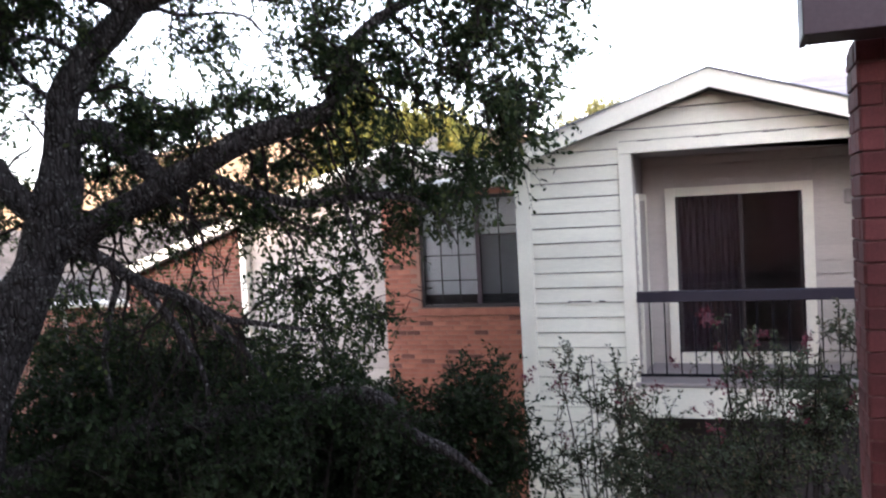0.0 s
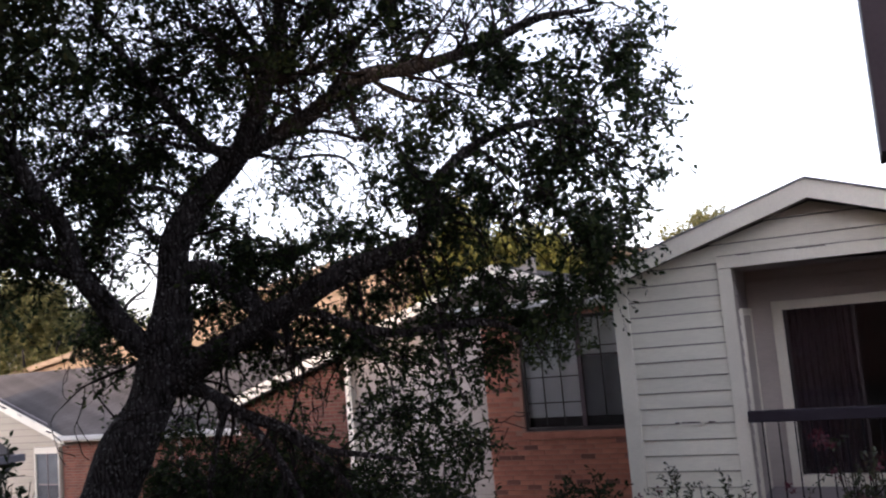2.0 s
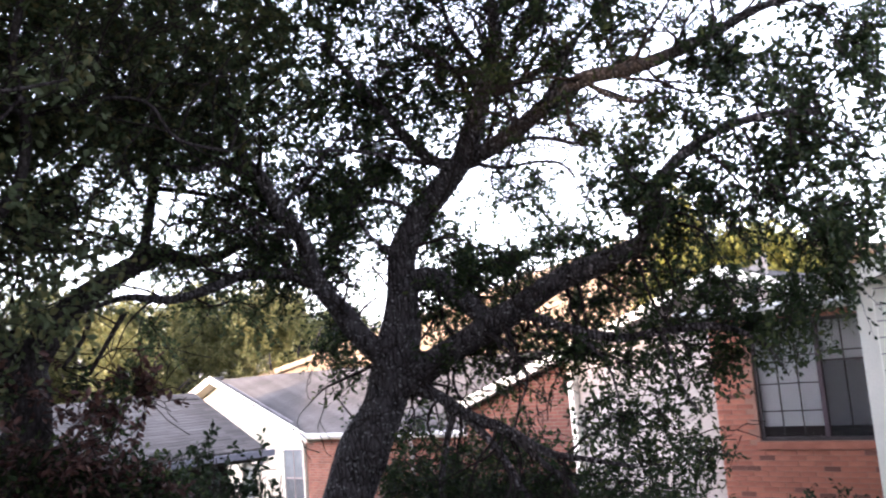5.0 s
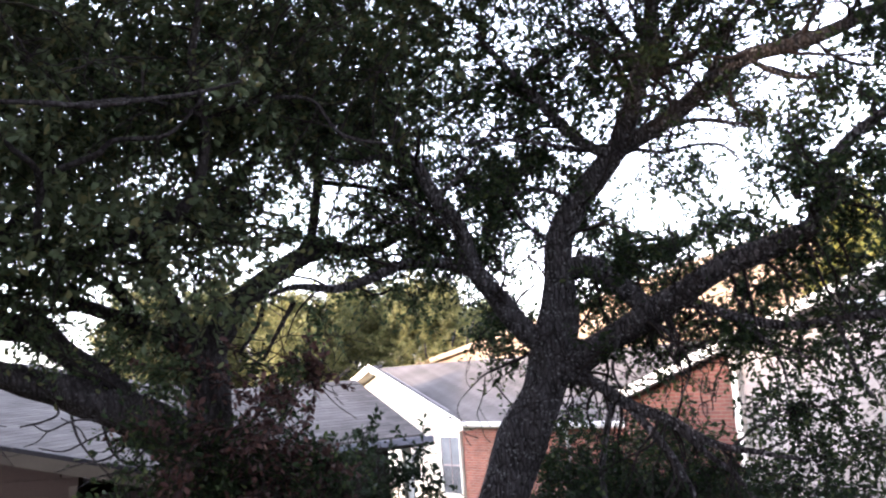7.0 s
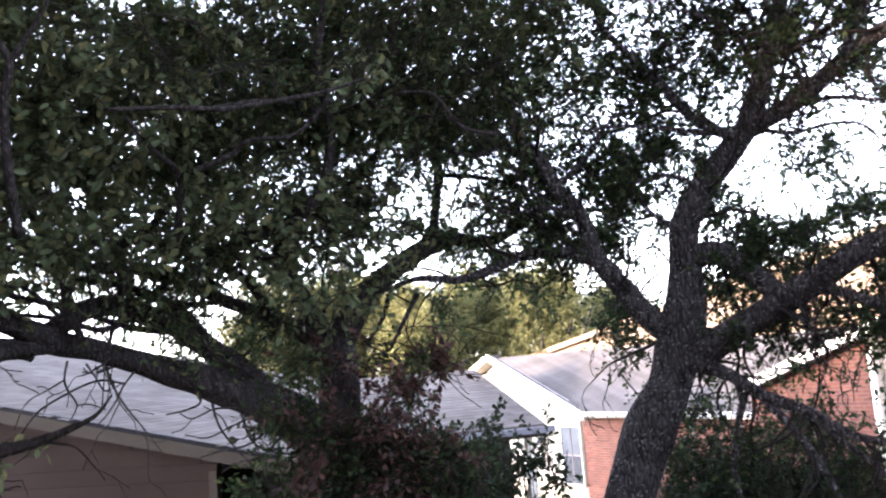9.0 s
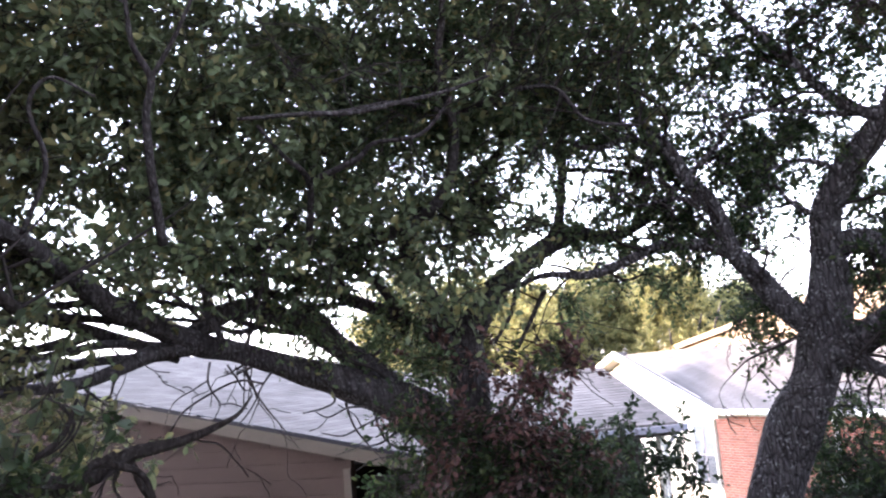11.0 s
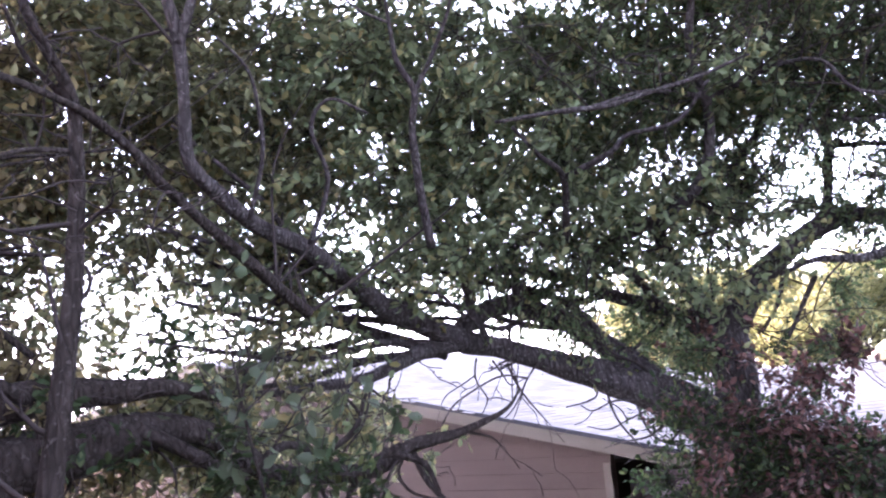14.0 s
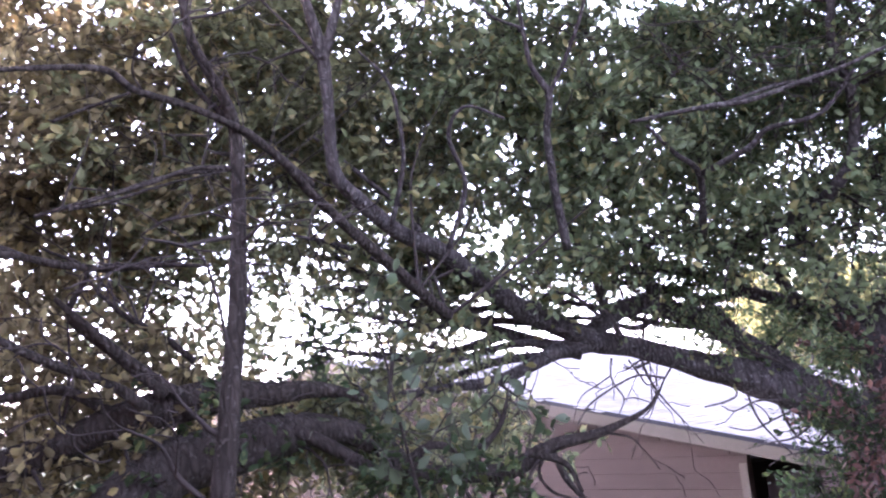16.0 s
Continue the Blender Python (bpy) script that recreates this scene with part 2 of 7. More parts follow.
LEAF_TAN = leaf_material("lens_browned_leaf", (0.140, 0.118, 0.062), (0.20, 0.165, 0.072), rough=0.65, through_light=0.55, spec=0.15)
LEAF_RED = leaf_material("russet_leaf", (0.075, 0.036, 0.030), (0.13, 0.065, 0.050))
# shrub green lowered to near black, deep shade included in the leaf colour
LEAF_SHRUB_SHADED = leaf_material("shaded_shrub_leaf", (0.018, 0.029, 0.013), (0.032, 0.048, 0.021), rough=0.6, through_light=0.12, spec=0.08)
LEAF_MYRTLE = leaf_material("myrtle_leaf", (0.050, 0.068, 0.034), (0.13, 0.10, 0.065))
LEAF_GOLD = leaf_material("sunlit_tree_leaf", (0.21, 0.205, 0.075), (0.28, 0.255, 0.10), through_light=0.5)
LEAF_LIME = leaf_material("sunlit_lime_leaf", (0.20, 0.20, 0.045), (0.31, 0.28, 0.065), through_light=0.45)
LEAF_BROAD = leaf_material("broad_leaf", (0.048, 0.066, 0.036), (0.075, 0.085, 0.045), rough=0.6)
FLOWER = leaf_material("red_flower", (0.12, 0.022, 0.040), (0.20, 0.05, 0.075))

# ---- building blocks ----
def mesh_of(name, bm):
    me = bpy.data.meshes.new(name)
    bm.normal_update()
    bm.to_mesh(me)
    bm.free()
    return me


def part(name, bm, mat, parent=None, label=""):
    """Links a bmesh as one mesh object, under a thing or a part where one is given."""
    ob = new(name, mesh_of(name, bm))
    ob.data.materials.append(mat)
    if parent is not None:
        ob.parent = parent
    if label:
        ob["label"] = label
    return ob


def thing(name, label, category, at=(0, 0, 0), group="", kind=""):
    ob = new(name)
    ob.empty_display_size = 0.2
    ob.location = at
    return tagged(ob, label, category, group, kind)


def box_bm(lo, hi, bevel=0.0, bm=None):
    bm = bm or bmesh.new()
    lo, hi = Vector(lo), Vector(hi)
    made = bmesh.ops.create_cube(bm, size=1.0, matrix=Matrix.LocRotScale((lo + hi) / 2, None, hi - lo))
    if bevel:
        edges = list({e for v in made["verts"] for e in v.link_edges})
        bmesh.ops.bevel(bm, geom=edges, offset=bevel, segments=1, affect="EDGES")
    return bm


def prism_bm(outline, y0, y1, bm=None, axis="y"):
    """A flat outline of (a, b) pairs pushed out between two depths; axis y: a is x, b is z; axis x: a is y, b is z."""
    bm = bm or bmesh.new()
    put = (lambda a, b, d: (a, d, b)) if axis == "y" else (lambda a, b, d: (d, a, b))
    front = [bm.verts.new(put(a, b, y0)) for a, b in outline]
    back = [bm.verts.new(put(a, b, y1)) for a, b in outline]
    bm.faces.new(front)
    bm.faces.new(back[::-1])
    n = len(outline)
    for i in range(n):
        bm.faces.new((front[i], back[i], back[(i + 1) % n], front[(i + 1) % n]))
    bmesh.ops.recalc_face_normals(bm, faces=bm.faces)
    return bm


def beam_bm(a, b, wide, high, bm=None, bevel=0.0):
    """A straight bar of rectangular section from a to b."""
    bm = bm or bmesh.new()
    a, b = Vector(a), Vector(b)
    way = b - a
    q = way.to_track_quat("X", "Z")
    made = bmesh.ops.create_cube(bm, size=1.0, matrix=Matrix.LocRotScale((a + b) / 2, q, (way.length, wide, high)))
    if bevel:
        bmesh.ops.bevel(bm, geom=list({e for v in made["verts"] for e in v.link_edges}), offset=bevel, segments=1, affect="EDGES")
    return bm


def tube_bm(points, sides=8, bm=None):
    """A round tapering tube through (x, y, z, radius) rows."""
    bm = bm or bmesh.new()
    pts = [Vector(p[:3]) for p in points]
    rings = []
    side = None
    for i, p in enumerate(pts):
        way = (pts[min(i + 1, len(pts) - 1)] - pts[max(i - 1, 0)]).normalized()
        if side is None:
            side = way.orthogonal().normalized()
        side = (side - way * side.dot(way)).normalized()
        up = way.cross(side)
        rings.append([bm.verts.new(p + float(points[i][3]) * (math.cos(a) * side + math.sin(a) * up))
                      for a in (2 * math.pi * k / sides for k in range(sides))])
    for lo, hi in zip(rings, rings[1:]):
        for k in range(sides):
            bm.faces.new((lo[k], lo[(k + 1) % sides], hi[(k + 1) % sides], hi[k]))
    bm.faces.new(rings[0][::-1])
    bm.faces.new(rings[-1])
    for f in bm.faces:
        f.smooth = len(f.verts) == 4
    return bm


def lap_board_bm(x0, x1, z0, high, y, thick=0.03, lean=0.012, x0_top=None, x1_top=None):
    """One clapboard facing -y, its foot standing out from the board below; the ends may follow a roof's slope."""
    a0, a1 = (x0 if x0_top is None else x0_top), (x1 if x1_top is None else x1_top)
    bm = bmesh.new()
    foot = z0 + min(0.013, high * 0.3)
    v = [bm.verts.new(c) for c in ((x0, y - lean - 0.006, foot), (x1, y - lean - 0.006, foot), (x1, y + thick, foot), (x0, y + thick, foot),
                                   (a0, y - 0.004, z0 + high - 0.001), (a1, y - 0.004, z0 + high - 0.001),
                                   (a1, y + thick, z0 + high - 0.001), (a0, y + thick, z0 + high - 0.001))]
    for q in ((0, 1, 5, 4), (1, 2, 6, 5), (2, 3, 7, 6), (3, 0, 4, 7), (4, 5, 6, 7), (3, 2, 1, 0)):
        bm.faces.new([v[i] for i in q])
    return bm


def siding(parent, x0, x1, z0, z1, y, high, mat, left=None, right=None):
    """Boards from z0 up to z1; left and right give a wall's edge at a height, where it is cut by a roof."""
    z, n = z0, 0
    while z < z1 - 0.01:
        h = min(high, z1 - z)
        a, b = (left(z) if left else x0), (right(z) if right else x1)
        at, bt = (left(z + h) if left else x0), (right(z + h) if right else x1)
        if b - a > 0.04:
            if bt < at:
                at = bt = (at + bt) / 2
            jit = random.uniform(-0.002, 0.002)
            part("board", lap_board_bm(a, b, z, h, y + jit, x0_top=at, x1_top=bt), mat, parent)
            n += 1
        z += high
    return n


def courses_mesh(name, corner, along, up, n_up, length, step, mat, parent, tab=0.0, fade=None):
    """A shingled slope: rows of thin wedge-shaped strips, cut into tabs, each row lapping the one below."""
    verts, faces = [], []
    along, up = Vector(along).normalized(), Vector(up)
    rise = up.normalized()
    out = along.cross(rise).normalized()
    if out.z < 0:
        out = -out
    rnd = random.Random(7)
    for i in range(n_up):
        base = Vector(corner) + rise * (i * step)
        s = -rnd.random() * 0.5 if tab else 0.0
        while s < length:
            e = min(length, s + (tab * rnd.uniform(0.8, 1.25) if tab else length))
            b = max(0.0, s)
            thick = rnd.uniform(0.005, 0.010)
            low = base + out * thick
            k = len(verts)
            for d, o in ((b + 0.002, low), (e - 0.002, low)):
                verts.append(o + along * d)
            for d in (e - 0.002, b + 0.002):
                verts.append(base + rise * (step * 1.05) + out * 0.002 + along * d)
            for d in (b + 0.002, e - 0.002):
                verts.append(base - out * 0.004 + along * d)
            faces += [(k, k + 1, k + 2, k + 3), (k + 4, k + 5, k + 1, k)]
            s = e
    me = bpy.data.meshes.new(name)
    me.from_pydata([tuple(v) for v in verts], [], faces)
    me.materials.append(mat)
    ob = new(name, me)
    ob.parent = parent
    return ob


def slab_bm(a, b, c, d, thick):
    """A flat roof deck on four corners, with its thickness downwards."""
    bm = bmesh.new()
    top = [bm.verts.new(p) for p in (a, b, c, d)]
    low = [bm.verts.new(Vector(p) - Vector((0, 0, thick))) for p in (a, b, c, d)]
    bm.faces.new(top)
    bm.faces.new(low[::-1])
    for i in range(4):
        bm.faces.new((top[i], low[i], low[(i + 1) % 4], top[(i + 1) % 4]))
    bmesh.ops.recalc_face_normals(bm, faces=bm.faces)
    return bm


def roof_slope(parent, a, b, top_a, top_b, mat, thick=0.10, step=0.14, tab=0.33, name="roof"):
    """A roof plane from its eave a-b to its ridge top_a-top_b (a parallelogram), decked and shingled."""
    a, b, top_a, top_b = Vector(a), Vector(b), Vector(top_a), Vector(top_b)
    deck = part(name, slab_bm(a, b, top_b, top_a, thick), mat, parent)
    up = top_a - a
    n = int(up.length / step)
    courses_mesh("shingles", a + Vector((0, 0, 0.004)), b - a, up, n, (b - a).length, up.length / n, mat, deck, tab)
    return deck


# ---- ground ----
def ground():
    bm = bmesh.new()
    n, size = 60, 1500.0
    xs = [math.copysign(abs(u) ** 2.6, u) * size for u in np.linspace(-1, 1, n)]
    rows = [[bm.verts.new((x, y, 0.0 if abs(x) > 60 or abs(y) > 60 else 0.05 * noise.noise(Vector((x * 0.3, y * 0.3, 0))) - 0.06)) for x in xs] for y in xs]
    for r0, r1 in zip(rows, rows[1:]):
        for k in range(n - 1):
            bm.faces.new((r0[k], r0[k + 1], r1[k + 1], r1[k]))
    tagged(part("ground", bm, EARTH), "leaf-littered bare earth and thin grass under the trees", "ground", kind="structure")


ground()


# ---- white balcony building ----
FY = 10.1                      # front wall
SLOPE = 0.325
RIDGE_X, RIDGE_Z = -0.41, 6.12
GX0, GX1 = -2.56, 1.74         # corners
FLOOR2 = 2.74


def gable_z(x):
    return RIDGE_Z - 0.20 - SLOPE * abs(x - RIDGE_X)


def balcony_building():
    house = thing("balcony_building", "two-storey white clapboard gabled wing with a recessed upper balcony", "house", (RIDGE_X, FY, 0))
    inv = Matrix.Translation((-RIDGE_X, -FY, 0))

    def p(name, bm, mat, parent=house, label=""):
        if parent is house:
            bmesh.ops.transform(bm, matrix=inv, verts=bm.verts)
        return part(name, bm, mat, parent, label)

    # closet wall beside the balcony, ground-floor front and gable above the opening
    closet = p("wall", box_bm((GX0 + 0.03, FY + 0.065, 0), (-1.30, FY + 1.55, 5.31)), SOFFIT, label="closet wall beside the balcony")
    # the dark void under the slab is painted onto this wall
    base = p("wall", box_bm((-1.30, FY + 0.9, 0), (GX1 - 0.03, FY + 1.2, 2.30)), DEEP_SHADE, label="patio wall under the balcony, shade painted near black")
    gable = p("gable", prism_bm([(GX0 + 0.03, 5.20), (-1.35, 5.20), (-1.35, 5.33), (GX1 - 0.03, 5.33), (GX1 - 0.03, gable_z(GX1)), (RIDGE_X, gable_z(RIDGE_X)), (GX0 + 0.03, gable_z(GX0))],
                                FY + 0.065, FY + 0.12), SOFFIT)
    # boards
    z = 0.0235
    while z < 5.40:
        part_board = lap_board_bm(max(GX0 + 0.115, RIDGE_X - (gable_z(RIDGE_X) - z) / SLOPE), -1.41, z, 0.1722, FY + 0.02 + random.uniform(-0.002, 0.002))
        p("board", part_board, SIDING)
        z += 0.1722
    # one board has split along its foot, and its paint has lifted
    for x, n in ((-2.06, 0.05), (-1.99, 0.20), (-1.70, 0.07)):
        p("crack", box_bm((x, FY - 0.001, 3.652), (x + n, FY + 0.004, 3.666)), FRAME_DARK)
    p("paint_flake", box_bm((-2.02, FY - 0.006, 3.625), (-1.74, FY + 0.004, 3.650), 0.002), TRIM)
    z = 5.437
    while z < gable_z(RIDGE_X) - 0.02:
        h = 0.133 if z < 5.44 else min(0.20, gable_z(RIDGE_X) - z)
        half = (gable_z(RIDGE_X) - z) / SLOPE
        top = max(0.0, (gable_z(RIDGE_X) - z - h) / SLOPE)
        p("board", lap_board_bm(max(GX0 + 0.1, RIDGE_X - half), min(GX1 - 0.1, RIDGE_X + half), z, h, FY + 0.018,
                                x0_top=max(GX0 + 0.1, RIDGE_X - top), x1_top=min(GX1 - 0.1, RIDGE_X + top)), SIDING)
        z += h if h < 0.2 else 0.2005
    # trim
    p("corner_board", box_bm((GX0 - 0.06, FY - 0.025, 0), (GX0 + 0.115, FY + 0.03, 5.24), 0.004), TRIM)
    p("corner_board", box_bm((GX0 - 0.06, FY + 0.03, 0), (GX0 - 0.03, FY + 0.16, 5.24), 0.004), TRIM)
    p("corner_board", box_bm((-1.42, FY - 0.022, 0), (-1.275, FY + 0.03, 5.30), 0.004), TRIM)
    p("corner_board", box_bm((GX1 - 0.12, FY - 0.022, 0), (GX1 + 0.02, FY + 0.12, 5.30), 0.004), TRIM)
    p("header_board", box_bm((-1.42, FY - 0.028, 5.305), (GX1 + 0.02, FY + 0.03, 5.437), 0.004), TRIM, label="cracked white header board")
    # cracks where the header's paint has lifted
    for x, z, n in ((-0.60, 5.426, 0.30), (-1.20, 5.43, 0.15), (0.10, 5.427, 0.22), (0.62, 5.43, 0.12), (1.02, 5.428, 0.2)):
        p("crack", box_bm((x, FY - 0.0295, z), (x + n, FY - 0.027, z + 0.007)), FRAME_DARK)
    # balcony floor, ceiling, side and back walls
    p("balcony_floor", box_bm((-1.32, FY - 0.06, 2.66), (GX1, FY + 1.35, FLOOR2), 0.006), CONCRETE)
    p("fascia", box_bm((-1.32, FY - 0.085, 2.36), (GX1, FY - 0.06, 2.70), 0.004), TRIM)
    p("fascia", box_bm((-1.32, FY - 0.10, 2.70), (GX1, FY - 0.06, 2.745), 0.004), SOFFIT)
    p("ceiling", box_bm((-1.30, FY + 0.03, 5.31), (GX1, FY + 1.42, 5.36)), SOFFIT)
    p("wall", box_bm((GX1 - 0.10, FY + 0.12, FLOOR2), (GX1, FY + 1.35, 5.31)), SIDING)
    back = FY + 1.28
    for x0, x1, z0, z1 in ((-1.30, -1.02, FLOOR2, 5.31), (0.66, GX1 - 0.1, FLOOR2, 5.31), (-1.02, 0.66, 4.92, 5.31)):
        p("wall", box_bm((x0, back, z0), (x1, back + 0.12, z1)), SIDING_RECESS)
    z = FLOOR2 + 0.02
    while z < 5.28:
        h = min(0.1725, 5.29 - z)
        p("board", lap_board_bm(0.67, GX1 - 0.1, z, h, back - 0.014), SIDING_RECESS)
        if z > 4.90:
            p("board", lap_board_bm(-1.28, 0.67, z, h, back - 0.014), SIDING_RECESS)
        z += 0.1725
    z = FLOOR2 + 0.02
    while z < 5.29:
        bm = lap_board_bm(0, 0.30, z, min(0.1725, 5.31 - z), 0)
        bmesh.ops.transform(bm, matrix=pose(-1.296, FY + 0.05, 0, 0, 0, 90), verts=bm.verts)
        p("board", bm, SIDING_RECESS)
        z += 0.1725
    # closet door on the balcony's side wall
    door = p("closet_door", box_bm((-1.30, FY + 0.42, FLOOR2 + 0.02), (-1.262, FY + 1.12, FLOOR2 + 2.04), 0.004), SIDING_RECESS, label="plain white closet door")
    for y0, y1, z0, z1 in ((FY + 0.34, FY + 0.42, FLOOR2, FLOOR2 + 2.12), (FY + 1.12, FY + 1.20, FLOOR2, FLOOR2 + 2.12), (FY + 0.42, FY + 1.12, FLOOR2 + 2.04, FLOOR2 + 2.12)):
        p("door_trim", box_bm((-1.30, y0, z0), (-1.25, y1, z1), 0.003), TRIM)
    # sliding glass door
    slider = p("sliding_door", box_bm((-1.03, back - 0.04, FLOOR2), (0.67, back + 0.10, FLOOR2 + 0.06)), TRIM, label="white-framed sliding glass door, dark inside")
    for lo, hi in (((-1.03, -0.05, FLOOR2), (-0.91, 0.10, 4.92)), ((0.55, -0.05, FLOOR2), (0.67, 0.10, 4.92)), ((-0.91, -0.05, 4.81), (0.55, 0.10, 4.92)),
                   ((-0.91, -0.03, FLOOR2 + 0.06), (0.55, 0.08, FLOOR2 + 0.13))):
        bm = box_bm((lo[0], back + lo[1], lo[2]), (hi[0], back + hi[1], hi[2]), 0.004)
        p("door_frame", bm, TRIM)
    for x0, x1, dy in ((-0.91, -0.13, 0.0), (-0.17, 0.55, 0.03)):
        for lo, hi in (((x0, dy, FLOOR2 + 0.13), (x0 + 0.035, dy + 0.025, 4.81)), ((x1 - 0.035, dy, FLOOR2 + 0.13), (x1, dy + 0.025, 4.81))):
            p("door_stile", box_bm((lo[0], back + lo[1], lo[2]), (hi[0], back + hi[1], hi[2])), FRAME_DARK)
        pane = p("pane", box_bm((x0 + 0.02, back + dy + 0.008, FLOOR2 + 0.13), (x1 - 0.02, back + dy + 0.014, 4.81)), GLASS)
        pane.visible_shadow = False
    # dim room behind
    p("room", box_bm((-1.6, back + 1.9, FLOOR2 - 0.02), (1.6, back + 2.0, 5.3)), DEEP_SHADE)
    p("room", box_bm((-1.7, back + 0.12, FLOOR2 - 0.04), (1.7, back + 2.0, FLOOR2 - 0.02)), DEEP_SHADE)
    p("room", box_bm((-1.7, back + 0.12, 5.25), (1.7, back + 2.0, 5.3)), DEEP_SHADE)
    p("room", box_bm((-1.7, back + 0.12, FLOOR2), (-1.6, back + 2.0, 5.3)), DEEP_SHADE)
    p("room", box_bm((1.6, back + 0.12, FLOOR2), (1.7, back + 2.0, 5.3)), DEEP_SHADE)
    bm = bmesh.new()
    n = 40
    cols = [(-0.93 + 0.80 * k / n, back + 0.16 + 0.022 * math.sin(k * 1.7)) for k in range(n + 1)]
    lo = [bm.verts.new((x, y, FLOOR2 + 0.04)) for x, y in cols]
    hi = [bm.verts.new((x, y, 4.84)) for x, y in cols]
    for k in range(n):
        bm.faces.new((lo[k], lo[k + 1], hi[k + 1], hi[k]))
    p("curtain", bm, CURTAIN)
    # wall lamp
    p("wall_lamp", box_bm((1.00, back - 0.10, 4.62), (1.10, back - 0.01, 4.80), 0.02), SOFFIT)
    # roof with its rake boards
    ey = FY - 0.30
    for side in (-1, 1):
        reach = 2.62
        a = Vector((RIDGE_X + side * reach, ey, RIDGE_Z - SLOPE * reach))
        b = a + Vector((0, 6.4, 0))
        top = Vector((RIDGE_X, ey, RIDGE_Z))
        roof_slope(house, inv @ a, inv @ b, inv @ top, inv @ (top + Vector((0, 6.4, 0))), SHINGLE, 0.06)
        bm = bmesh.new()
        v = [bm.verts.new(c) for c in (a + Vector((0, -0.03, -0.20)), top + Vector((0, -0.03, -0.20)), top + Vector((0, -0.03, 0.0)), a + Vector((0, -0.03, 0.0)))]
        w = [bm.verts.new(u.co + Vector((0, 0.03, 0))) for u in v]
        bm.faces.new(v), bm.faces.new(w[::-1])
        for i in range(4):
            bm.faces.new((v[i], w[i], w[(i + 1) % 4], v[(i + 1) % 4]))
        bmesh.ops.recalc_face_normals(bm, faces=bm.faces)
        p("rake_board", bm, TRIM)
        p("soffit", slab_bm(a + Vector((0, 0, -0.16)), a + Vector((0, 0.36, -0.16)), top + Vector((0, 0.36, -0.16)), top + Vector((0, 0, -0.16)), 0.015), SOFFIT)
        p("drip_edge", beam_bm(a + Vector((0, -0.036, 0.008)), top + Vector((0, -0.036, 0.008)), 0.05, 0.016), GUTTER)
    # side wall
    p("wall", box_bm((GX0 - 0.03, FY + 0.16, 0), (GX0 + 0.03, FY + 1.7, 5.2)), SIDING)
    # hanging gutter and spout under the eave
    p("gutter", tube_bm([(GX0 - 0.42, FY + 1.15, 5.06, 0.045), (GX0 - 0.20, FY + 0.85, 5.02, 0.045), (GX0 - 0.10, FY + 0.6, 4.98, 0.045), (GX0 - 0.09, FY + 0.5, 4.8, 0.04), (GX0 - 0.09, FY + 0.5, 0.2, 0.04)]),
      GUTTER_WHITE, label="white bent downspout")
    return house


HOUSE = balcony_building()


def balcony_railing():
    y = FY - 0.03
    rail = thing("balcony_railing", "dark-painted timber handrail over thin black iron balusters", "railing", (RIDGE_X, y, FLOOR2))
    inv = Matrix.Translation((-RIDGE_X, -y, -FLOOR2))

    def p(name, bm, mat):
        bmesh.ops.transform(bm, matrix=inv, verts=bm.verts)
        return part(name, bm, mat, rail)

    p("handrail", box_bm((-1.275, y - 0.05, FLOOR2 + 0.90), (GX1 - 0.12, y + 0.05, FLOOR2 + 1.02), 0.008), RAIL_PAINT)
    p("bottom_rail", box_bm((-1.275, y - 0.015, FLOOR2 + 0.07), (GX1 - 0.12, y + 0.015, FLOOR2 + 0.10)), IRON)
    x = -1.142
    while x < GX1 - 0.14:
        p("baluster", box_bm((x - 0.007, y - 0.007, FLOOR2 + 0.09), (x + 0.007, y + 0.007, FLOOR2 + 0.91)), IRON)
        x += 0.1605


balcony_railing()


# ---- brick wall with its window, beside the balcony building ----
BY = 11.8
BX0, BX1 = -5.05, GX0 - 0.03
WX0, WX1, WZ0, WZ1 = -4.50, -2.72, 3.43, 5.00


def brick_section():
    wall = tagged(part("wall_brick", box_bm((BX0 + 0.01, BY + 0.012, 0), (WX0, BY + 0.22, 5.12)), MORTAR), "red brick wall with scattered dark bricks", "wall", kind="structure")
    for lo, hi in (((WX0, 0), (WX1, WZ0)), ((WX0, WZ1), (WX1, 5.12)), ((WX1, 0), (BX1, 5.12))):
        part("backing", box_bm((lo[0], BY + 0.012, lo[1]), (hi[0], BY + 0.22, hi[1])), MORTAR, wall)
    part("backing", box_bm((BX0 + 0.012, BY + 0.22, 0), (BX0 + 0.2, BY + 2.4, 5.3)), MORTAR, wall)
    return wall


BRICK_WALL = brick_section()


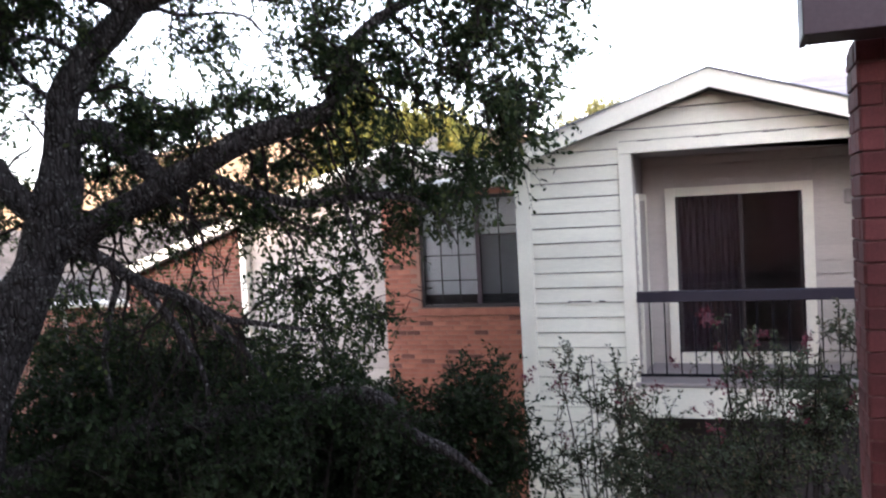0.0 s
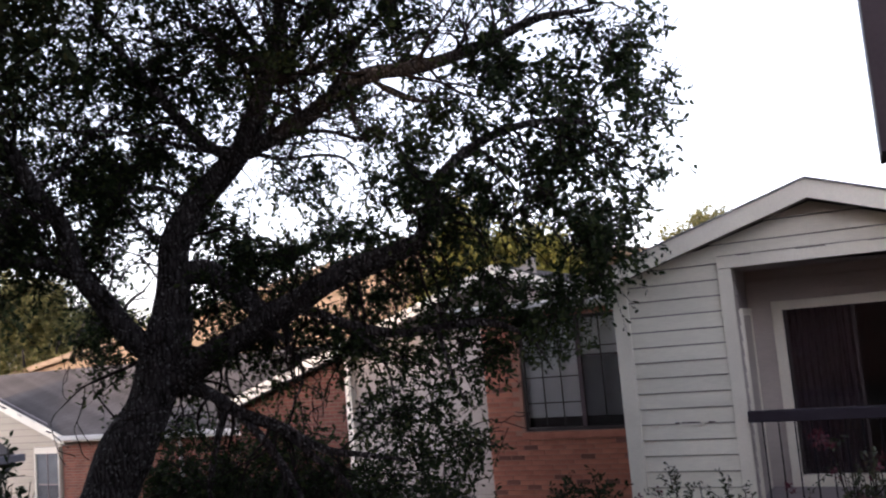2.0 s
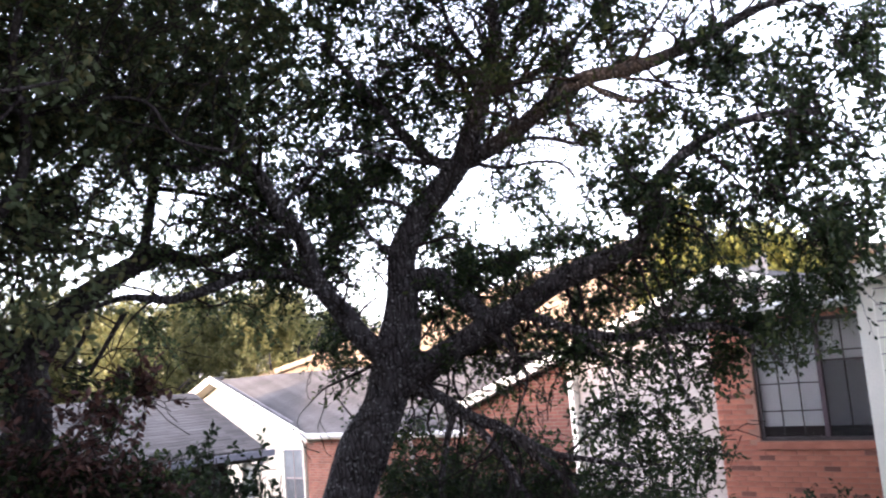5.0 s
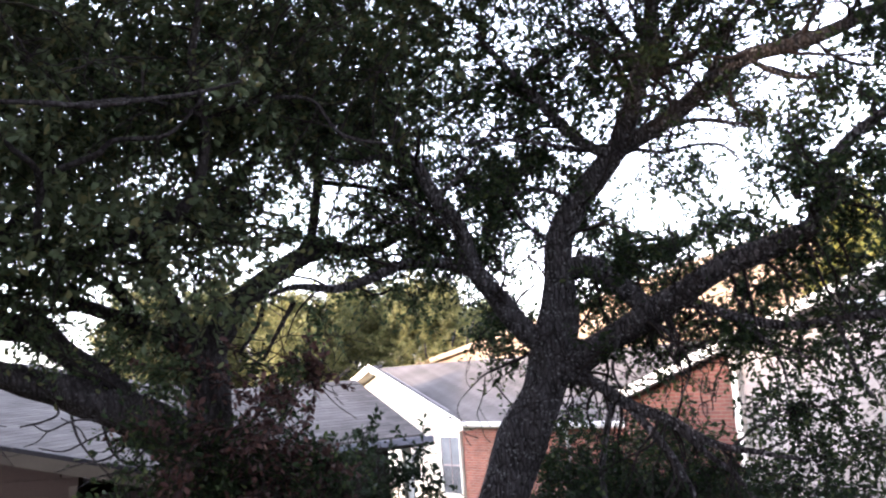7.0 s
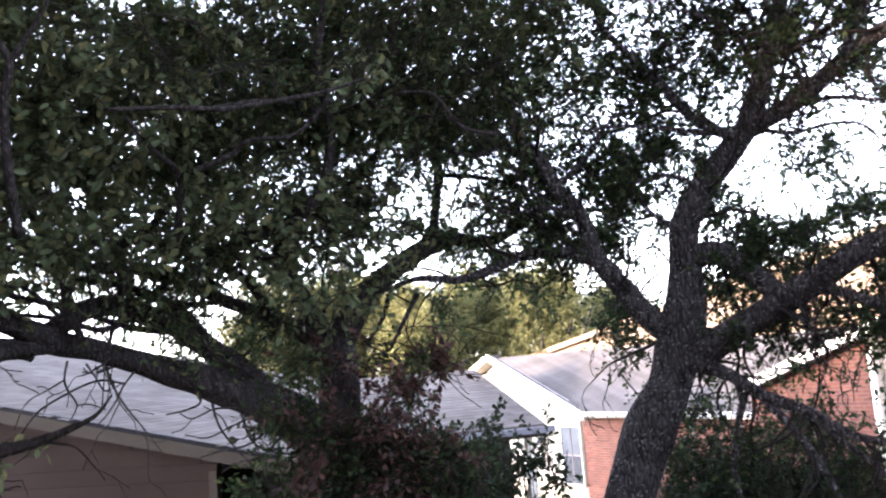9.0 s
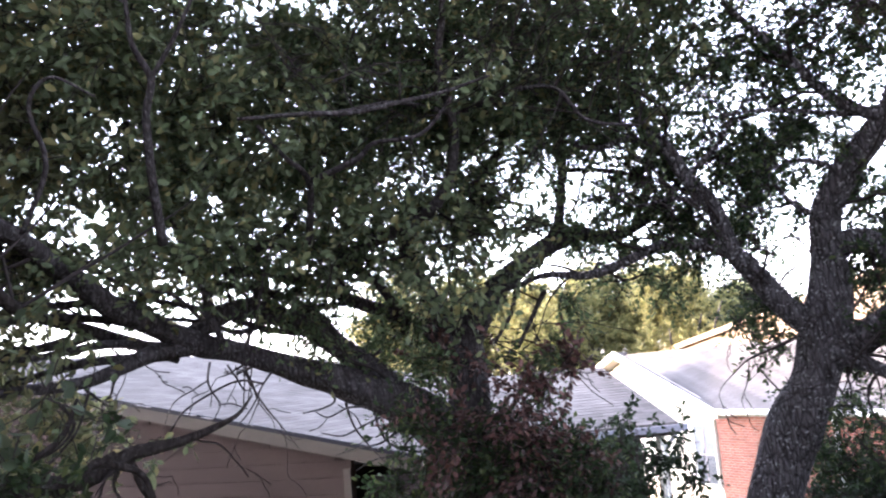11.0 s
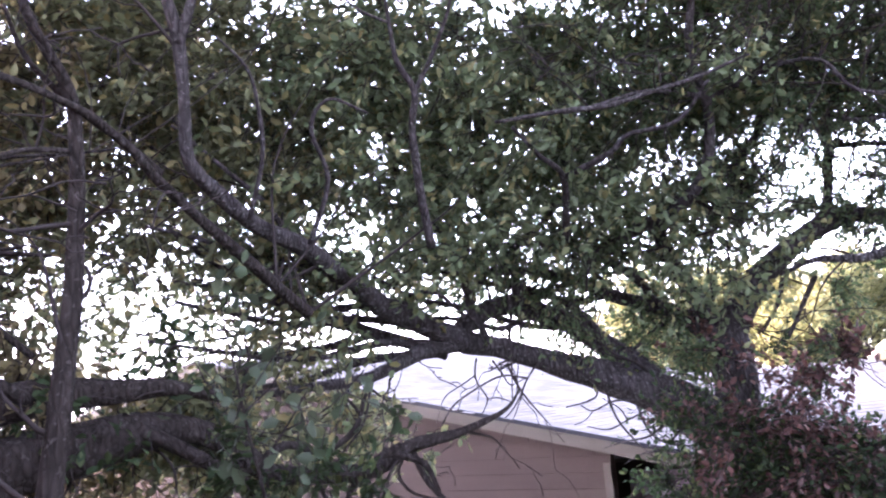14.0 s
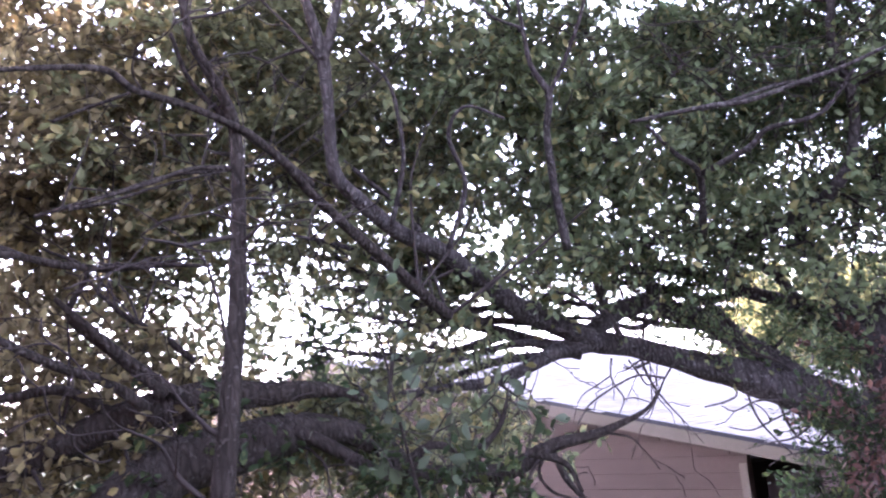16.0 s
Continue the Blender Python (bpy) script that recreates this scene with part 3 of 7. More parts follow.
def brick_window():
    w = thing("window_1", "bronze-framed sliding window with gridded panes and closed pale blinds", "window", (WX0, BY, WZ0), kind="structure")
    inv = Matrix.Translation((-WX0, -BY, -WZ0))

    def p(name, bm, mat, label=""):
        bmesh.ops.transform(bm, matrix=inv, verts=bm.verts)
        return part(name, bm, mat, w, label)

    y0, y1 = BY + 0.05, BY + 0.11
    for lo, hi in (((WX0, WZ0), (WX0 + 0.05, WZ1)), ((WX1 - 0.05, WZ0), (WX1, WZ1)), ((WX0 + 0.05, WZ0), (WX1 - 0.05, WZ0 + 0.05)), ((WX0 + 0.05, WZ1 - 0.05), (WX1 - 0.05, WZ1))):
        p("window_frame", box_bm((lo[0], y0, lo[1]), (hi[0], y1, hi[1]), 0.004), FRAME_DARK)
    mid = -3.635
    p("mullion", box_bm((mid - 0.03, y0 - 0.01, WZ0 + 0.05), (mid + 0.03, y1, WZ1 - 0.05), 0.004), TRIM_BROWN)
    for a, b in ((WX0 + 0.05, mid - 0.03), (mid + 0.03, WX1 - 0.05)):
        g = p("pane", box_bm((a, y0 + 0.030, WZ0 + 0.05), (b, y0 + 0.036, WZ1 - 0.05)), GLASS)
        g.visible_shadow = False
        for x in (a + (b - a) * 0.335, a + (b - a) * 0.67):
            p("muntin", box_bm((x - 0.009, y0 + 0.012, WZ0 + 0.05), (x + 0.009, y0 + 0.028, WZ1 - 0.05)), FRAME_DARK)
        for z in ((3.815, 4.17, 4.53) if a < mid else (4.56,)):
            p("muntin", box_bm((a, y0 + 0.014, z - 0.008), (b, y0 + 0.027, z + 0.008)), FRAME_DARK)
        top = WZ1 - 0.02
        blind = p("blind", box_bm((a - 0.02, y1 + 0.028, WZ0 + 0.19), (b + 0.02, y1 + 0.03, top)), BLIND, "closed pale slatted blind, stopping short of the sill")
        bm = bmesh.new()
        z = WZ0 + 0.20
        while z < top - 0.03:
            beam_bm((a - 0.02, y1 + 0.019, z), (b + 0.02, y1 + 0.019, z), 0.004, 0.036, bm)
            z += 0.042
        bmesh.ops.translate(bm, vec=inv.translation, verts=bm.verts)
        tagged(part("slats", bm, BLIND, blind), kind="stuff")
    # insect screen over the lower half of the sliding sash
    z = 4.44
    p("screen_rail", box_bm((mid + 0.03, y0 - 0.004, z - 0.014), (WX1 - 0.05, y0 + 0.010, z + 0.014)), FRAME_DARK)
    p("screen", box_bm((mid + 0.03, y0 + 0.002, WZ0 + 0.05), (WX1 - 0.05, y0 + 0.004, z - 0.014)), SCREEN, "fine dark insect screen")
    p("reveal", box_bm((WX0, y1 + 0.08, WZ0), (WX1, y1 + 0.10, WZ1)), DEEP_SHADE)
    p("window_sill", box_bm((WX0 - 0.04, BY - 0.035, WZ0 - 0.10), (WX1 + 0.04, BY + 0.05, WZ0 - 0.005), 0.006), BRICK, "sloping brick sill")


brick_window()


def brick_roof():
    r = thing("brick_wing_roof", "shallow grey shingle roof and white eave over the brick wall", "roof", (BX0, BY, 5.2))
    inv = Vector((-BX0, -BY, -5.2))
    a, b = Vector((BX0 - 0.25, BY - 0.42, 5.24)), Vector((BX1 + 0.5, BY - 0.42, 5.24))
    up = Vector((0, 2.1, 0.10))
    roof_slope(r, a + inv, b + inv, a + up + inv, b + up + inv, SHINGLE, 0.05)
    for name, bm, mat in (("fascia", box_bm((BX0 - 0.25, BY - 0.45, 5.08), (BX1 + 0.2, BY - 0.42, 5.23)), TRIM),
                          ("soffit", box_bm((BX0 - 0.25, BY - 0.42, 5.10), (BX1 + 0.2, BY + 0.02, 5.12)), SOFFIT),
                          ("gutter", tube_bm([(BX0 - 0.25, BY - 0.5, 5.16, 0.05), (BX1 + 0.1, BY - 0.5, 5.15, 0.05)]), GUTTER_WHITE)):
        bmesh.ops.translate(bm, vec=inv, verts=bm.verts)
        part(name, bm, mat, r)


brick_roof()


# ---- gabled house behind, part brick, part white boards ----
EY = 14.0


def rake_z(x):
    return 3.94 + 0.345 * (x + 11.0)


def side_house():
    h = thing("side_house", "gabled house end of red brick and white clapboards", "house", (-8.0, EY, 0))
    inv = Vector((8.0, -EY, 0))

    def p(name, bm, mat, label=""):
        bmesh.ops.translate(bm, vec=inv, verts=bm.verts)
        return part(name, bm, mat, h, label)

    p("wall", prism_bm([(-11.2, 0), (-8.67, 0), (-8.67, rake_z(-8.67)), (-11.2, rake_z(-11.2))], EY - 0.12, EY + 0.15), BRICK_SHADED, "red brick gable wall, coloured dark for courtyard shade")
    apex = -5.5
    p("wall", prism_bm([(-8.67, 0), (-2.6, 0), (-2.6, rake_z(apex) - 0.345 * (-2.6 - apex)), (apex, rake_z(apex)), (-8.67, rake_z(-8.67))], EY + 0.06, EY + 0.15), SOFFIT)
    z = 0.1
    while z < rake_z(-5.0):
        left = max(-8.65, -11.0 + (z - 3.94) / 0.345)
        top = max(-8.65, -11.0 + (z + 0.1725 - 3.94) / 0.345)
        if left < -5.0:
            p("board", lap_board_bm(left, -4.9, z, 0.1725, EY + 0.015, x0_top=min(top, -4.92)), SIDING_OAK_SHADED)
        z += 0.1725
    p("corner_board", box_bm((-8.72, EY - 0.15, 0), (-8.60, EY + 0.02, rake_z(-8.67) - 0.02)), TRIM)
    for side in (-1, 1):
        x0 = -11.15 if side < 0 else -2.6
        zt = rake_z(apex) + 0.16
        z0 = zt - 0.345 * abs(x0 - apex)
        a, t = Vector((x0, EY - 0.45, z0)), Vector((apex, EY - 0.45, zt))
        b, tb = a + Vector((0, 7, 0)), t + Vector((0, 7, 0))
        roof_slope(h, a + inv, b + inv, t + inv, tb + inv, SHINGLE, 0.05, tab=0)
        p("rake_board", slab_bm(a + Vector((0, -0.03, 0)), a, t, t + Vector((0, -0.03, 0)), 0.19), TRIM)
        p("soffit", slab_bm(a + Vector((0, 0, -0.14)), a + Vector((0, 0.45, -0.14)), t + Vector((0, 0.45, -0.14)), t + Vector((0, 0, -0.14)), 0.015), SOFFIT)


side_house()


# ---- tall sunlit house behind the others ----
def sunlit_house():
    y, apex = 24.0, -12.5
    h = thing("sunlit_house", "peach clapboard gabled house catching the last sun", "house", (apex, y, 0))
    inv = Vector((-apex, -y, 0))

    def top(x):
        return 8.05 - 0.17 * abs(x - apex)

    bm = prism_bm([(-33, 0), (-5, 0), (-5, top(-5)), (apex, top(apex)), (-33, top(-33))], y, y + 0.2)
    bmesh.ops.translate(bm, vec=inv, verts=bm.verts)
    part("wall", bm, SIDING_PEACH, h)
    z = 3.0
    while z < 8.0:
        x0, x1 = max(-32.9, apex - (8.05 - z) / 0.17), min(-5.1, apex + (8.05 - z) / 0.17)
        t0, t1 = max(-32.9, apex - max(0, 7.85 - z) / 0.17), min(-5.1, apex + max(0, 7.85 - z) / 0.17)
        bm = lap_board_bm(x0, x1, z, 0.2, y - 0.01, x0_top=t0, x1_top=t1)
        bmesh.ops.translate(bm, vec=inv, verts=bm.verts)
        part("board", bm, SIDING_PEACH, h)
        z += 0.2
    for x0 in (-33.6, -4.4):
        a, t = Vector((x0, y - 0.3, 8.15 - 0.17 * abs(x0 - apex))), Vector((apex, y - 0.3, 8.15))
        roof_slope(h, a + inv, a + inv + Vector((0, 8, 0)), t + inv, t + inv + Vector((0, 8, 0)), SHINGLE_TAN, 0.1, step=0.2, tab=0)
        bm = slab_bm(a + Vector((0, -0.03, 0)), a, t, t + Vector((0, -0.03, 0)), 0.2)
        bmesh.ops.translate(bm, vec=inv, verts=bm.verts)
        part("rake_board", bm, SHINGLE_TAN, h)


sunlit_house()


# ---- far house with a white gable and a brick front ----
def far_house():
    y = 15.7
    ax, az, cx, cz = -22.2, 5.03, -18.2, 3.36
    h = thing("far_house", "low house with pale clapboard gable and red brick front", "house", (ax, y, 0))
    inv = Vector((-ax, -y, 0))

    def p(name, bm, mat, label=""):
        bmesh.ops.translate(bm, vec=inv, verts=bm.verts)
        return part(name, bm, mat, h, label)

    s = (az - cz) / (cx - ax)
    p("wall", prism_bm([(ax - 4, 0), (cx - 0.35, 0), (cx - 0.35, cz - 0.06), (ax, az - 0.22), (ax - 4, cz - 0.22)], y + 0.32, y + 0.5), SOFFIT)
    z = 0.1
    while z < az - 0.3:
        half = (az - 0.2 - z) / s
        t = (az - 0.2 - z - 0.17) / s
        p("board", lap_board_bm(max(ax - 3.9, ax - half), min(cx - 0.37, ax + half), z, 0.17, y + 0.285, x0_top=max(ax - 3.9, ax - max(0, t)), x1_top=min(cx - 0.37, ax + max(0, t))), SIDING_FAR)
        z += 0.17
    p("wall", box_bm((cx - 0.35, y + 0.28, 0), (-12.2, y + 0.5, cz - 0.1)), BRICK_FAR, "red brick front wall")
    # window beside the corner
    x0, x1, z0, z1 = cx - 1.24, cx - 0.44, 1.35, 2.88
    win = p("window", box_bm((x0, y + 0.24, z0), (x1, y + 0.26, z1)), PANE_DULL, "dull grey window in a thin pale frame")
    zm = (z0 + z1) / 2
    bm = box_bm((x0, y + 0.234, z0), (x1, y + 0.24, zm - 0.02))
    bmesh.ops.translate(bm, vec=inv, verts=bm.verts)
    part("screen", bm, SCREEN, win, "dark insect screen over the lower sash")
    for lo, hi in (((x0 - 0.05, z0 - 0.07), (x0, z1 + 0.16)), ((x1, z0 - 0.07), (x1 + 0.05, z1 + 0.16)), ((x0, z1), (x1, z1 + 0.16)), ((x0, z0 - 0.07), (x1, z0))):
        bm = box_bm((lo[0], y + 0.20, lo[1]), (hi[0], y + 0.27, hi[1]))
        bmesh.ops.translate(bm, vec=inv, verts=bm.verts)
        part("frame", bm, TRIM, win)
    for x in (x0 + 0.4,):
        bm = box_bm((x - 0.009, y + 0.222, z0), (x + 0.009, y + 0.233, z1))
        bmesh.ops.translate(bm, vec=inv, verts=bm.verts)
        part("muntin", bm, SOFFIT, win)
    bm = box_bm((x0, y + 0.215, zm - 0.02), (x1, y + 0.233, zm + 0.02))
    bmesh.ops.translate(bm, vec=inv, verts=bm.verts)
    part("muntin", bm, SOFFIT, win)
    # roofs: the gable's own slopes (the right one only as deep as its overhang) and the long main slope
    for side, deep in ((-1, 0.5), (1, 0.2)):
        a, t = Vector((ax + side * 4.25, y - 0.15, az - s * 4.25)), Vector((ax, y - 0.15, az))
        roof_slope(h, a + inv, a + inv + Vector((0, deep, 0)), t + inv, t + inv + Vector((0, deep, 0)), SHINGLE, 0.06)
        up = Vector((0, 0, 0.045))
        p("rake_board", slab_bm(a + up + Vector((0, -0.035, 0)), a + up, t + up, t + up + Vector((0, -0.035, 0)), 0.20), TRIM)
        p("soffit", slab_bm(a + Vector((0, 0, -0.14)), a + Vector((0, 0.45, -0.14)), t + Vector((0, 0.45, -0.14)), t + Vector((0, 0, -0.14)), 0.015), SIDING_FAR)
    a, b = Vector((ax, y - 0.15, cz - 0.02)), Vector((-11.9, y - 0.15, cz - 0.02))
    up = Vector((0, 4.1, 1.66))
    lo = Vector((cx + 0.05, y - 0.15, cz - 0.02))
    deck = part("roof", slab_bm(lo + inv, b + inv, b + up + inv, Vector((-27.6, y - 0.15, cz - 0.02)) + up + inv, 0.06), SHINGLE, h)
    n = 31
    for i in range(n):
        f = i / n
        c = Vector((cx + 0.05 + (-27.6 - cx) * f, y - 0.15, cz - 0.016)) + up * f
        courses_mesh("shingles", c + inv, (1, 0, 0), up, 1, -11.9 - c.x, up.length / n, SHINGLE, deck, 0.33)
    p("gutter", box_bm((cx + 0.1, y - 0.27, cz - 0.14), (-11.9, y - 0.15, cz - 0.02), 0.02), GUTTER_WHITE)
    p("fascia", box_bm((cx - 0.1, y - 0.15, cz - 0.18), (-11.9, y - 0.12, cz - 0.03)), TRIM)
    p("soffit", box_bm((cx - 0.1, y - 0.12, cz - 0.16), (-11.9, y + 0.3, cz - 0.14)), SOFFIT)
    p("downspout", tube_bm([(-14.6, y + 0.05, cz - 0.1, 0.045), (-14.6, y + 0.2, cz - 0.4, 0.045), (-14.6, y + 0.22, 0.1, 0.045)]), GUTTER_WHITE, "white downspout")


far_house()


# ---- low building with the long shingle roof, beside the second tree ----
def near_low_house():
    z0, s = 3.72, 0.214
    corner = Vector((-9.06, 4.23, z0))
    d, e = Vector((-0.7071, -0.7071, 0)), Vector((-0.7071, 0.7071, 0))
    top = corner + d * 9.0 + Vector((0, 0, 9 * s))
    h = thing("low_house", "low house with tan boards, wide tan fascia and grey shingle roof", "house", corner - Vector((0, 0, z0)))
    inv = -(corner - Vector((0, 0, z0)))
    length = 11.5
    roof_slope(h, corner + inv, corner + e * length + inv, top + inv, top + e * length + inv, SHINGLE, 0.05)
    far = top + d * 9.0 - Vector((0, 0, 9 * s))
    roof_slope(h, far + inv, far + e * length + inv, top + inv, top + e * length + inv, SHINGLE, 0.05)

    def p(name, bm, mat, label=""):
        bmesh.ops.translate(bm, vec=inv, verts=bm.verts)
        return part(name, bm, mat, h, label)

    for a in (corner, far):
        out = -e * 0.03
        p("rake_board", slab_bm(a + out + Vector((0, 0, -0.02)), a + Vector((0, 0, -0.02)), top + Vector((0, 0, -0.02)), top + out + Vector((0, 0, -0.02)), 0.17), TRIM_TAN_SHADED, "wide tan rake board")
        p("drip_edge", slab_bm(a + out * 1.5 + Vector((0, 0, 0.012)), a + Vector((0, 0, 0.012)), top + Vector((0, 0, 0.012)), top + out * 1.5 + Vector((0, 0, 0.012)), 0.05), IRON, "dark metal drip edge")
        p("soffit", slab_bm(a + Vector((0, 0, -0.16)), a + e * 0.5 + Vector((0, 0, -0.16)), top + e * 0.5 + Vector((0, 0, -0.16)), top + Vector((0, 0, -0.16)), 0.015), SOFFIT)
    # gable wall, set back under the overhang, its corner set in from the eave
    def wall_piece(k0, k1, zlo, zhi, back, mat, name, thick=0.1, label=""):
        a, b = corner + d * k0 + e * back, corner + d * k1 + e * back
        bm = bmesh.new()
        vs = []
        for q in (a, b, b + e * thick, a + e * thick):
            vs.append(bm.verts.new((q.x, q.y, zlo)))
        for q, k in ((a, k0), (b, k1), (b + e * thick, k1), (a + e * thick, k0)):
            vs.append(bm.verts.new((q.x, q.y, zhi if zhi is not None else z0 - 0.17 + s * min(k, 18 - k))))
        for f in ((0, 1, 5, 4), (1, 2, 6, 5), (2, 3, 7, 6), (3, 0, 4, 7), (4, 5, 6, 7), (3, 2, 1, 0)):
            bm.faces.new([vs[i] for i in f])
        bmesh.ops.recalc_face_normals(bm, faces=bm.faces)
        return p(name, bm, mat, label)

    wall_piece(1.75, 9.0, 0, None, 0.5, SIDING_SHADED, "wall")
    wall_piece(9.0, 17, 0, None, 0.5, SIDING_SHADED, "wall")
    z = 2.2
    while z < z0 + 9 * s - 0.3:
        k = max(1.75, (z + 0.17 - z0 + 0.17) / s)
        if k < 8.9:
            wall_piece(k, 12.0, z + 0.006, z + 0.19, 0.485, SIDING_SHADED, "board", 0.02)
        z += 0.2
    wall_piece(1.75, 1.85, 0, z0 - 0.02, 0.46, TRIM_TAN_SHADED, "corner_board", 0.06)
    wall_piece(1.95, 4.4, 2.96, 3.17, 0.44, TRIM, "window_head", 0.06, "white window head board")
    wall_piece(0.4, 1.75, 0, z0 - 0.18, 0.95, TRIM_BROWN, "porch_wall", 0.1, "dark brown porch wall")
    a = corner + Vector((0, 0, -0.02))
    p("gutter", slab_bm(a - d * 0.10, a - d * 0.10 + e * length, a + e * length, a, 0.12), TRIM_TAN_SHADED)
    p("fascia", slab_bm(a + d * 0.02, a + d * 0.02 + e * length, a + d * 0.05 + e * length, a + d * 0.05, 0.2), TRIM_TAN_SHADED)
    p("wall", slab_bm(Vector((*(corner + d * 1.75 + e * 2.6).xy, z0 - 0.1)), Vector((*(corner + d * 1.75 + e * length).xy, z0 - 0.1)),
                      Vector((*(corner + d * 1.9 + e * length).xy, z0 - 0.1)), Vector((*(corner + d * 1.9 + e * 2.6).xy, z0 - 0.1)), z0 - 0.1), SIDING_SHADED)


near_low_house()


def carport():
    """The smaller roof between the low house and the far one."""
    z0, s, q = 3.61, 0.33, 6.0
    far = Vector((-12.55, 9.93, z0))
    e, n = Vector((0.208, 0.978, 0)), Vector((-0.978, 0.208, 0))
    h = thing("garage_wing", "small grey-shingled garage roof with a dark metal gutter", "garage", (far.x, far.y, 0))
    inv = Vector((-far.x, -far.y, 0))
    near = far - e * q
    up = n * 3.15 + Vector((0, 0, 3.15 * s))
    dn = n * 6.3
    roof_slope(h, near + inv, far + inv, near + up + inv, far + up + inv, SHINGLE, 0.05)
    roof_slope(h, near + dn + inv, far + dn + inv, near + up + inv, far + up + inv, SHINGLE, 0.05)

    def p(name, bm, mat, label=""):
        bmesh.ops.translate(bm, vec=inv, verts=bm.verts)
        return part(name, bm, mat, h, label)

    lift = Vector((0, 0, -0.03))
    p("gutter", slab_bm(near - n * 0.12 + lift, far - n * 0.12 + lift + e * 0.12, far + lift + e * 0.12, near + lift, 0.11), GUTTER, "dark metal gutter")
    p("fascia", slab_bm(near + lift, far + lift, far + n * 0.03 + lift, near + n * 0.03 + lift, 0.18), TRIM_TAN_SHADED)
    p("rake_board", slab_bm(far + e * 0.03 + lift, far + lift, far + up + lift, far + up + e * 0.03 + lift, 0.16), GUTTER)
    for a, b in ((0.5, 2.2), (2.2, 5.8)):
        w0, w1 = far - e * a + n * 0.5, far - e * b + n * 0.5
        p("wall", slab_bm((w0.x, w0.y, z0 - 0.12), (w1.x, w1.y, z0 - 0.12), (w1.x - 0.1, w1.y, z0 - 0.12), (w0.x - 0.1, w0.y, z0 - 0.12), z0 - 0.12), SIDING_SHADED)
    post = far - e * 0.25 + n * 0.25
    p("post", box_bm((post.x - 0.06, post.y - 0.06, 0), (post.x + 0.06, post.y + 0.06, z0 - 0.1)), TRIM)
    p("downspout", tube_bm([(far.x - 0.05, far.y + 0.05, z0 - 0.12, 0.04), (far.x - 0.30, far.y - 0.1, z0 - 0.45, 0.04), (far.x - 0.32, far.y - 0.1, 0.1, 0.04)]), GUTTER)


carport()


# ---- the viewer's own building: brick pier and eave corner beside the camera, unseen walls and roofs behind ----
def own_building():
    turn = pose(0, 0, 0, 0, 0, 50)
    # wall and roofs out of view: reach and heights chosen to block sun and sky
    wall = tagged(part("unseen_wall_behind", box_bm((-33, -1.45, 0), (9, -1.2, 6.1)), BRICK_FAR), "unseen red brick wall behind the viewing balcony, lengthened for shade", "wall", kind="structure")
    slab = tagged(part("balcony_slab", box_bm((-1.6, -1.2, 2.50), (1.6, 0.75, 2.74)), CONCRETE), "concrete balcony floor under the viewer", "floor", kind="structure")
    wall.matrix_world = slab.matrix_world = turn
    r = thing("unseen_own_roof", "unseen grey shingle roof behind the viewer, raised to block sky", "roof")
    r.matrix_world = turn
    for name, bm, mat in (("roof", slab_bm((-33.5, -1.1, 7.7), (-9, -1.1, 7.7), (-9, -6, 9.4), (-33.5, -6, 9.4), 0.15), SHINGLE),
                          ("roof", slab_bm((-33.5, -11, 7.7), (-9, -11, 7.7), (-9, -6, 9.4), (-33.5, -6, 9.4), 0.15), SHINGLE),
                          ("roof", slab_bm((-9, -1.1, 9.2), (-2.2, -1.1, 9.2), (-2.2, -6, 10.4), (-9, -6, 10.4), 0.15), SHINGLE),
                          ("roof", slab_bm((-9, -11, 9.2), (-2.2, -11, 9.2), (-2.2, -6, 10.4), (-9, -6, 10.4), 0.15), SHINGLE),
                          ("wall", box_bm((-9, -1.46, 6.1), (-2.3, -1.21, 9.1)), BRICK_FAR),
                          ("roof", slab_bm((-2.1, -1.1, 6.2), (9.5, -1.1, 6.2), (9.5, -6, 7.5), (-2.1, -6, 7.5), 0.15), SHINGLE),
                          ("roof", slab_bm((-2.1, -11, 6.2), (9.5, -11, 6.2), (9.5, -6, 7.5), (-2.1, -6, 7.5), 0.15), SHINGLE),
                          ("wall", box_bm((-33, -1.46, 6.2), (-9, -1.21, 7.6)), BRICK_FAR), ("wall", box_bm((-9.1, -10.6, 6.0), (-9, -1.46, 7.7)), BRICK_FAR),
                          ("wall", box_bm((-33, -10.8, 0), (9, -10.6, 6.1)), BRICK_FAR), ("wall", box_bm((-33, -10.6, 0), (-32.8, -1.45, 7.6)), BRICK_FAR)):
        part(name, bm, mat, r)
    e = thing("porch_eave", "dark brown porch eave with a boxed soffit", "eave", (0.25, 4.5, 5.4))
    inv = Vector((-0.25, -4.5, -5.4))
    for name, bm, mat in (("soffit", box_bm((0.17, 4.2, 5.37), (3.5, 4.5, 5.40)), TRIM_BROWN),
                          ("fascia", box_bm((0.14, 4.16, 5.36), (3.5, 4.20, 6.6), 0.004), TRIM_BROWN),
                          ("fascia", box_bm((0.14, 4.20, 5.36), (0.17, 4.5, 6.6), 0.004), TRIM_BROWN),
                          ("roof", box_bm((0.12, 4.1, 6.6), (3.6, 4.6, 6.65)), SHINGLE)):
        bmesh.ops.translate(bm, vec=inv, verts=bm.verts)
        part(name, bm, mat, e)


own_building()


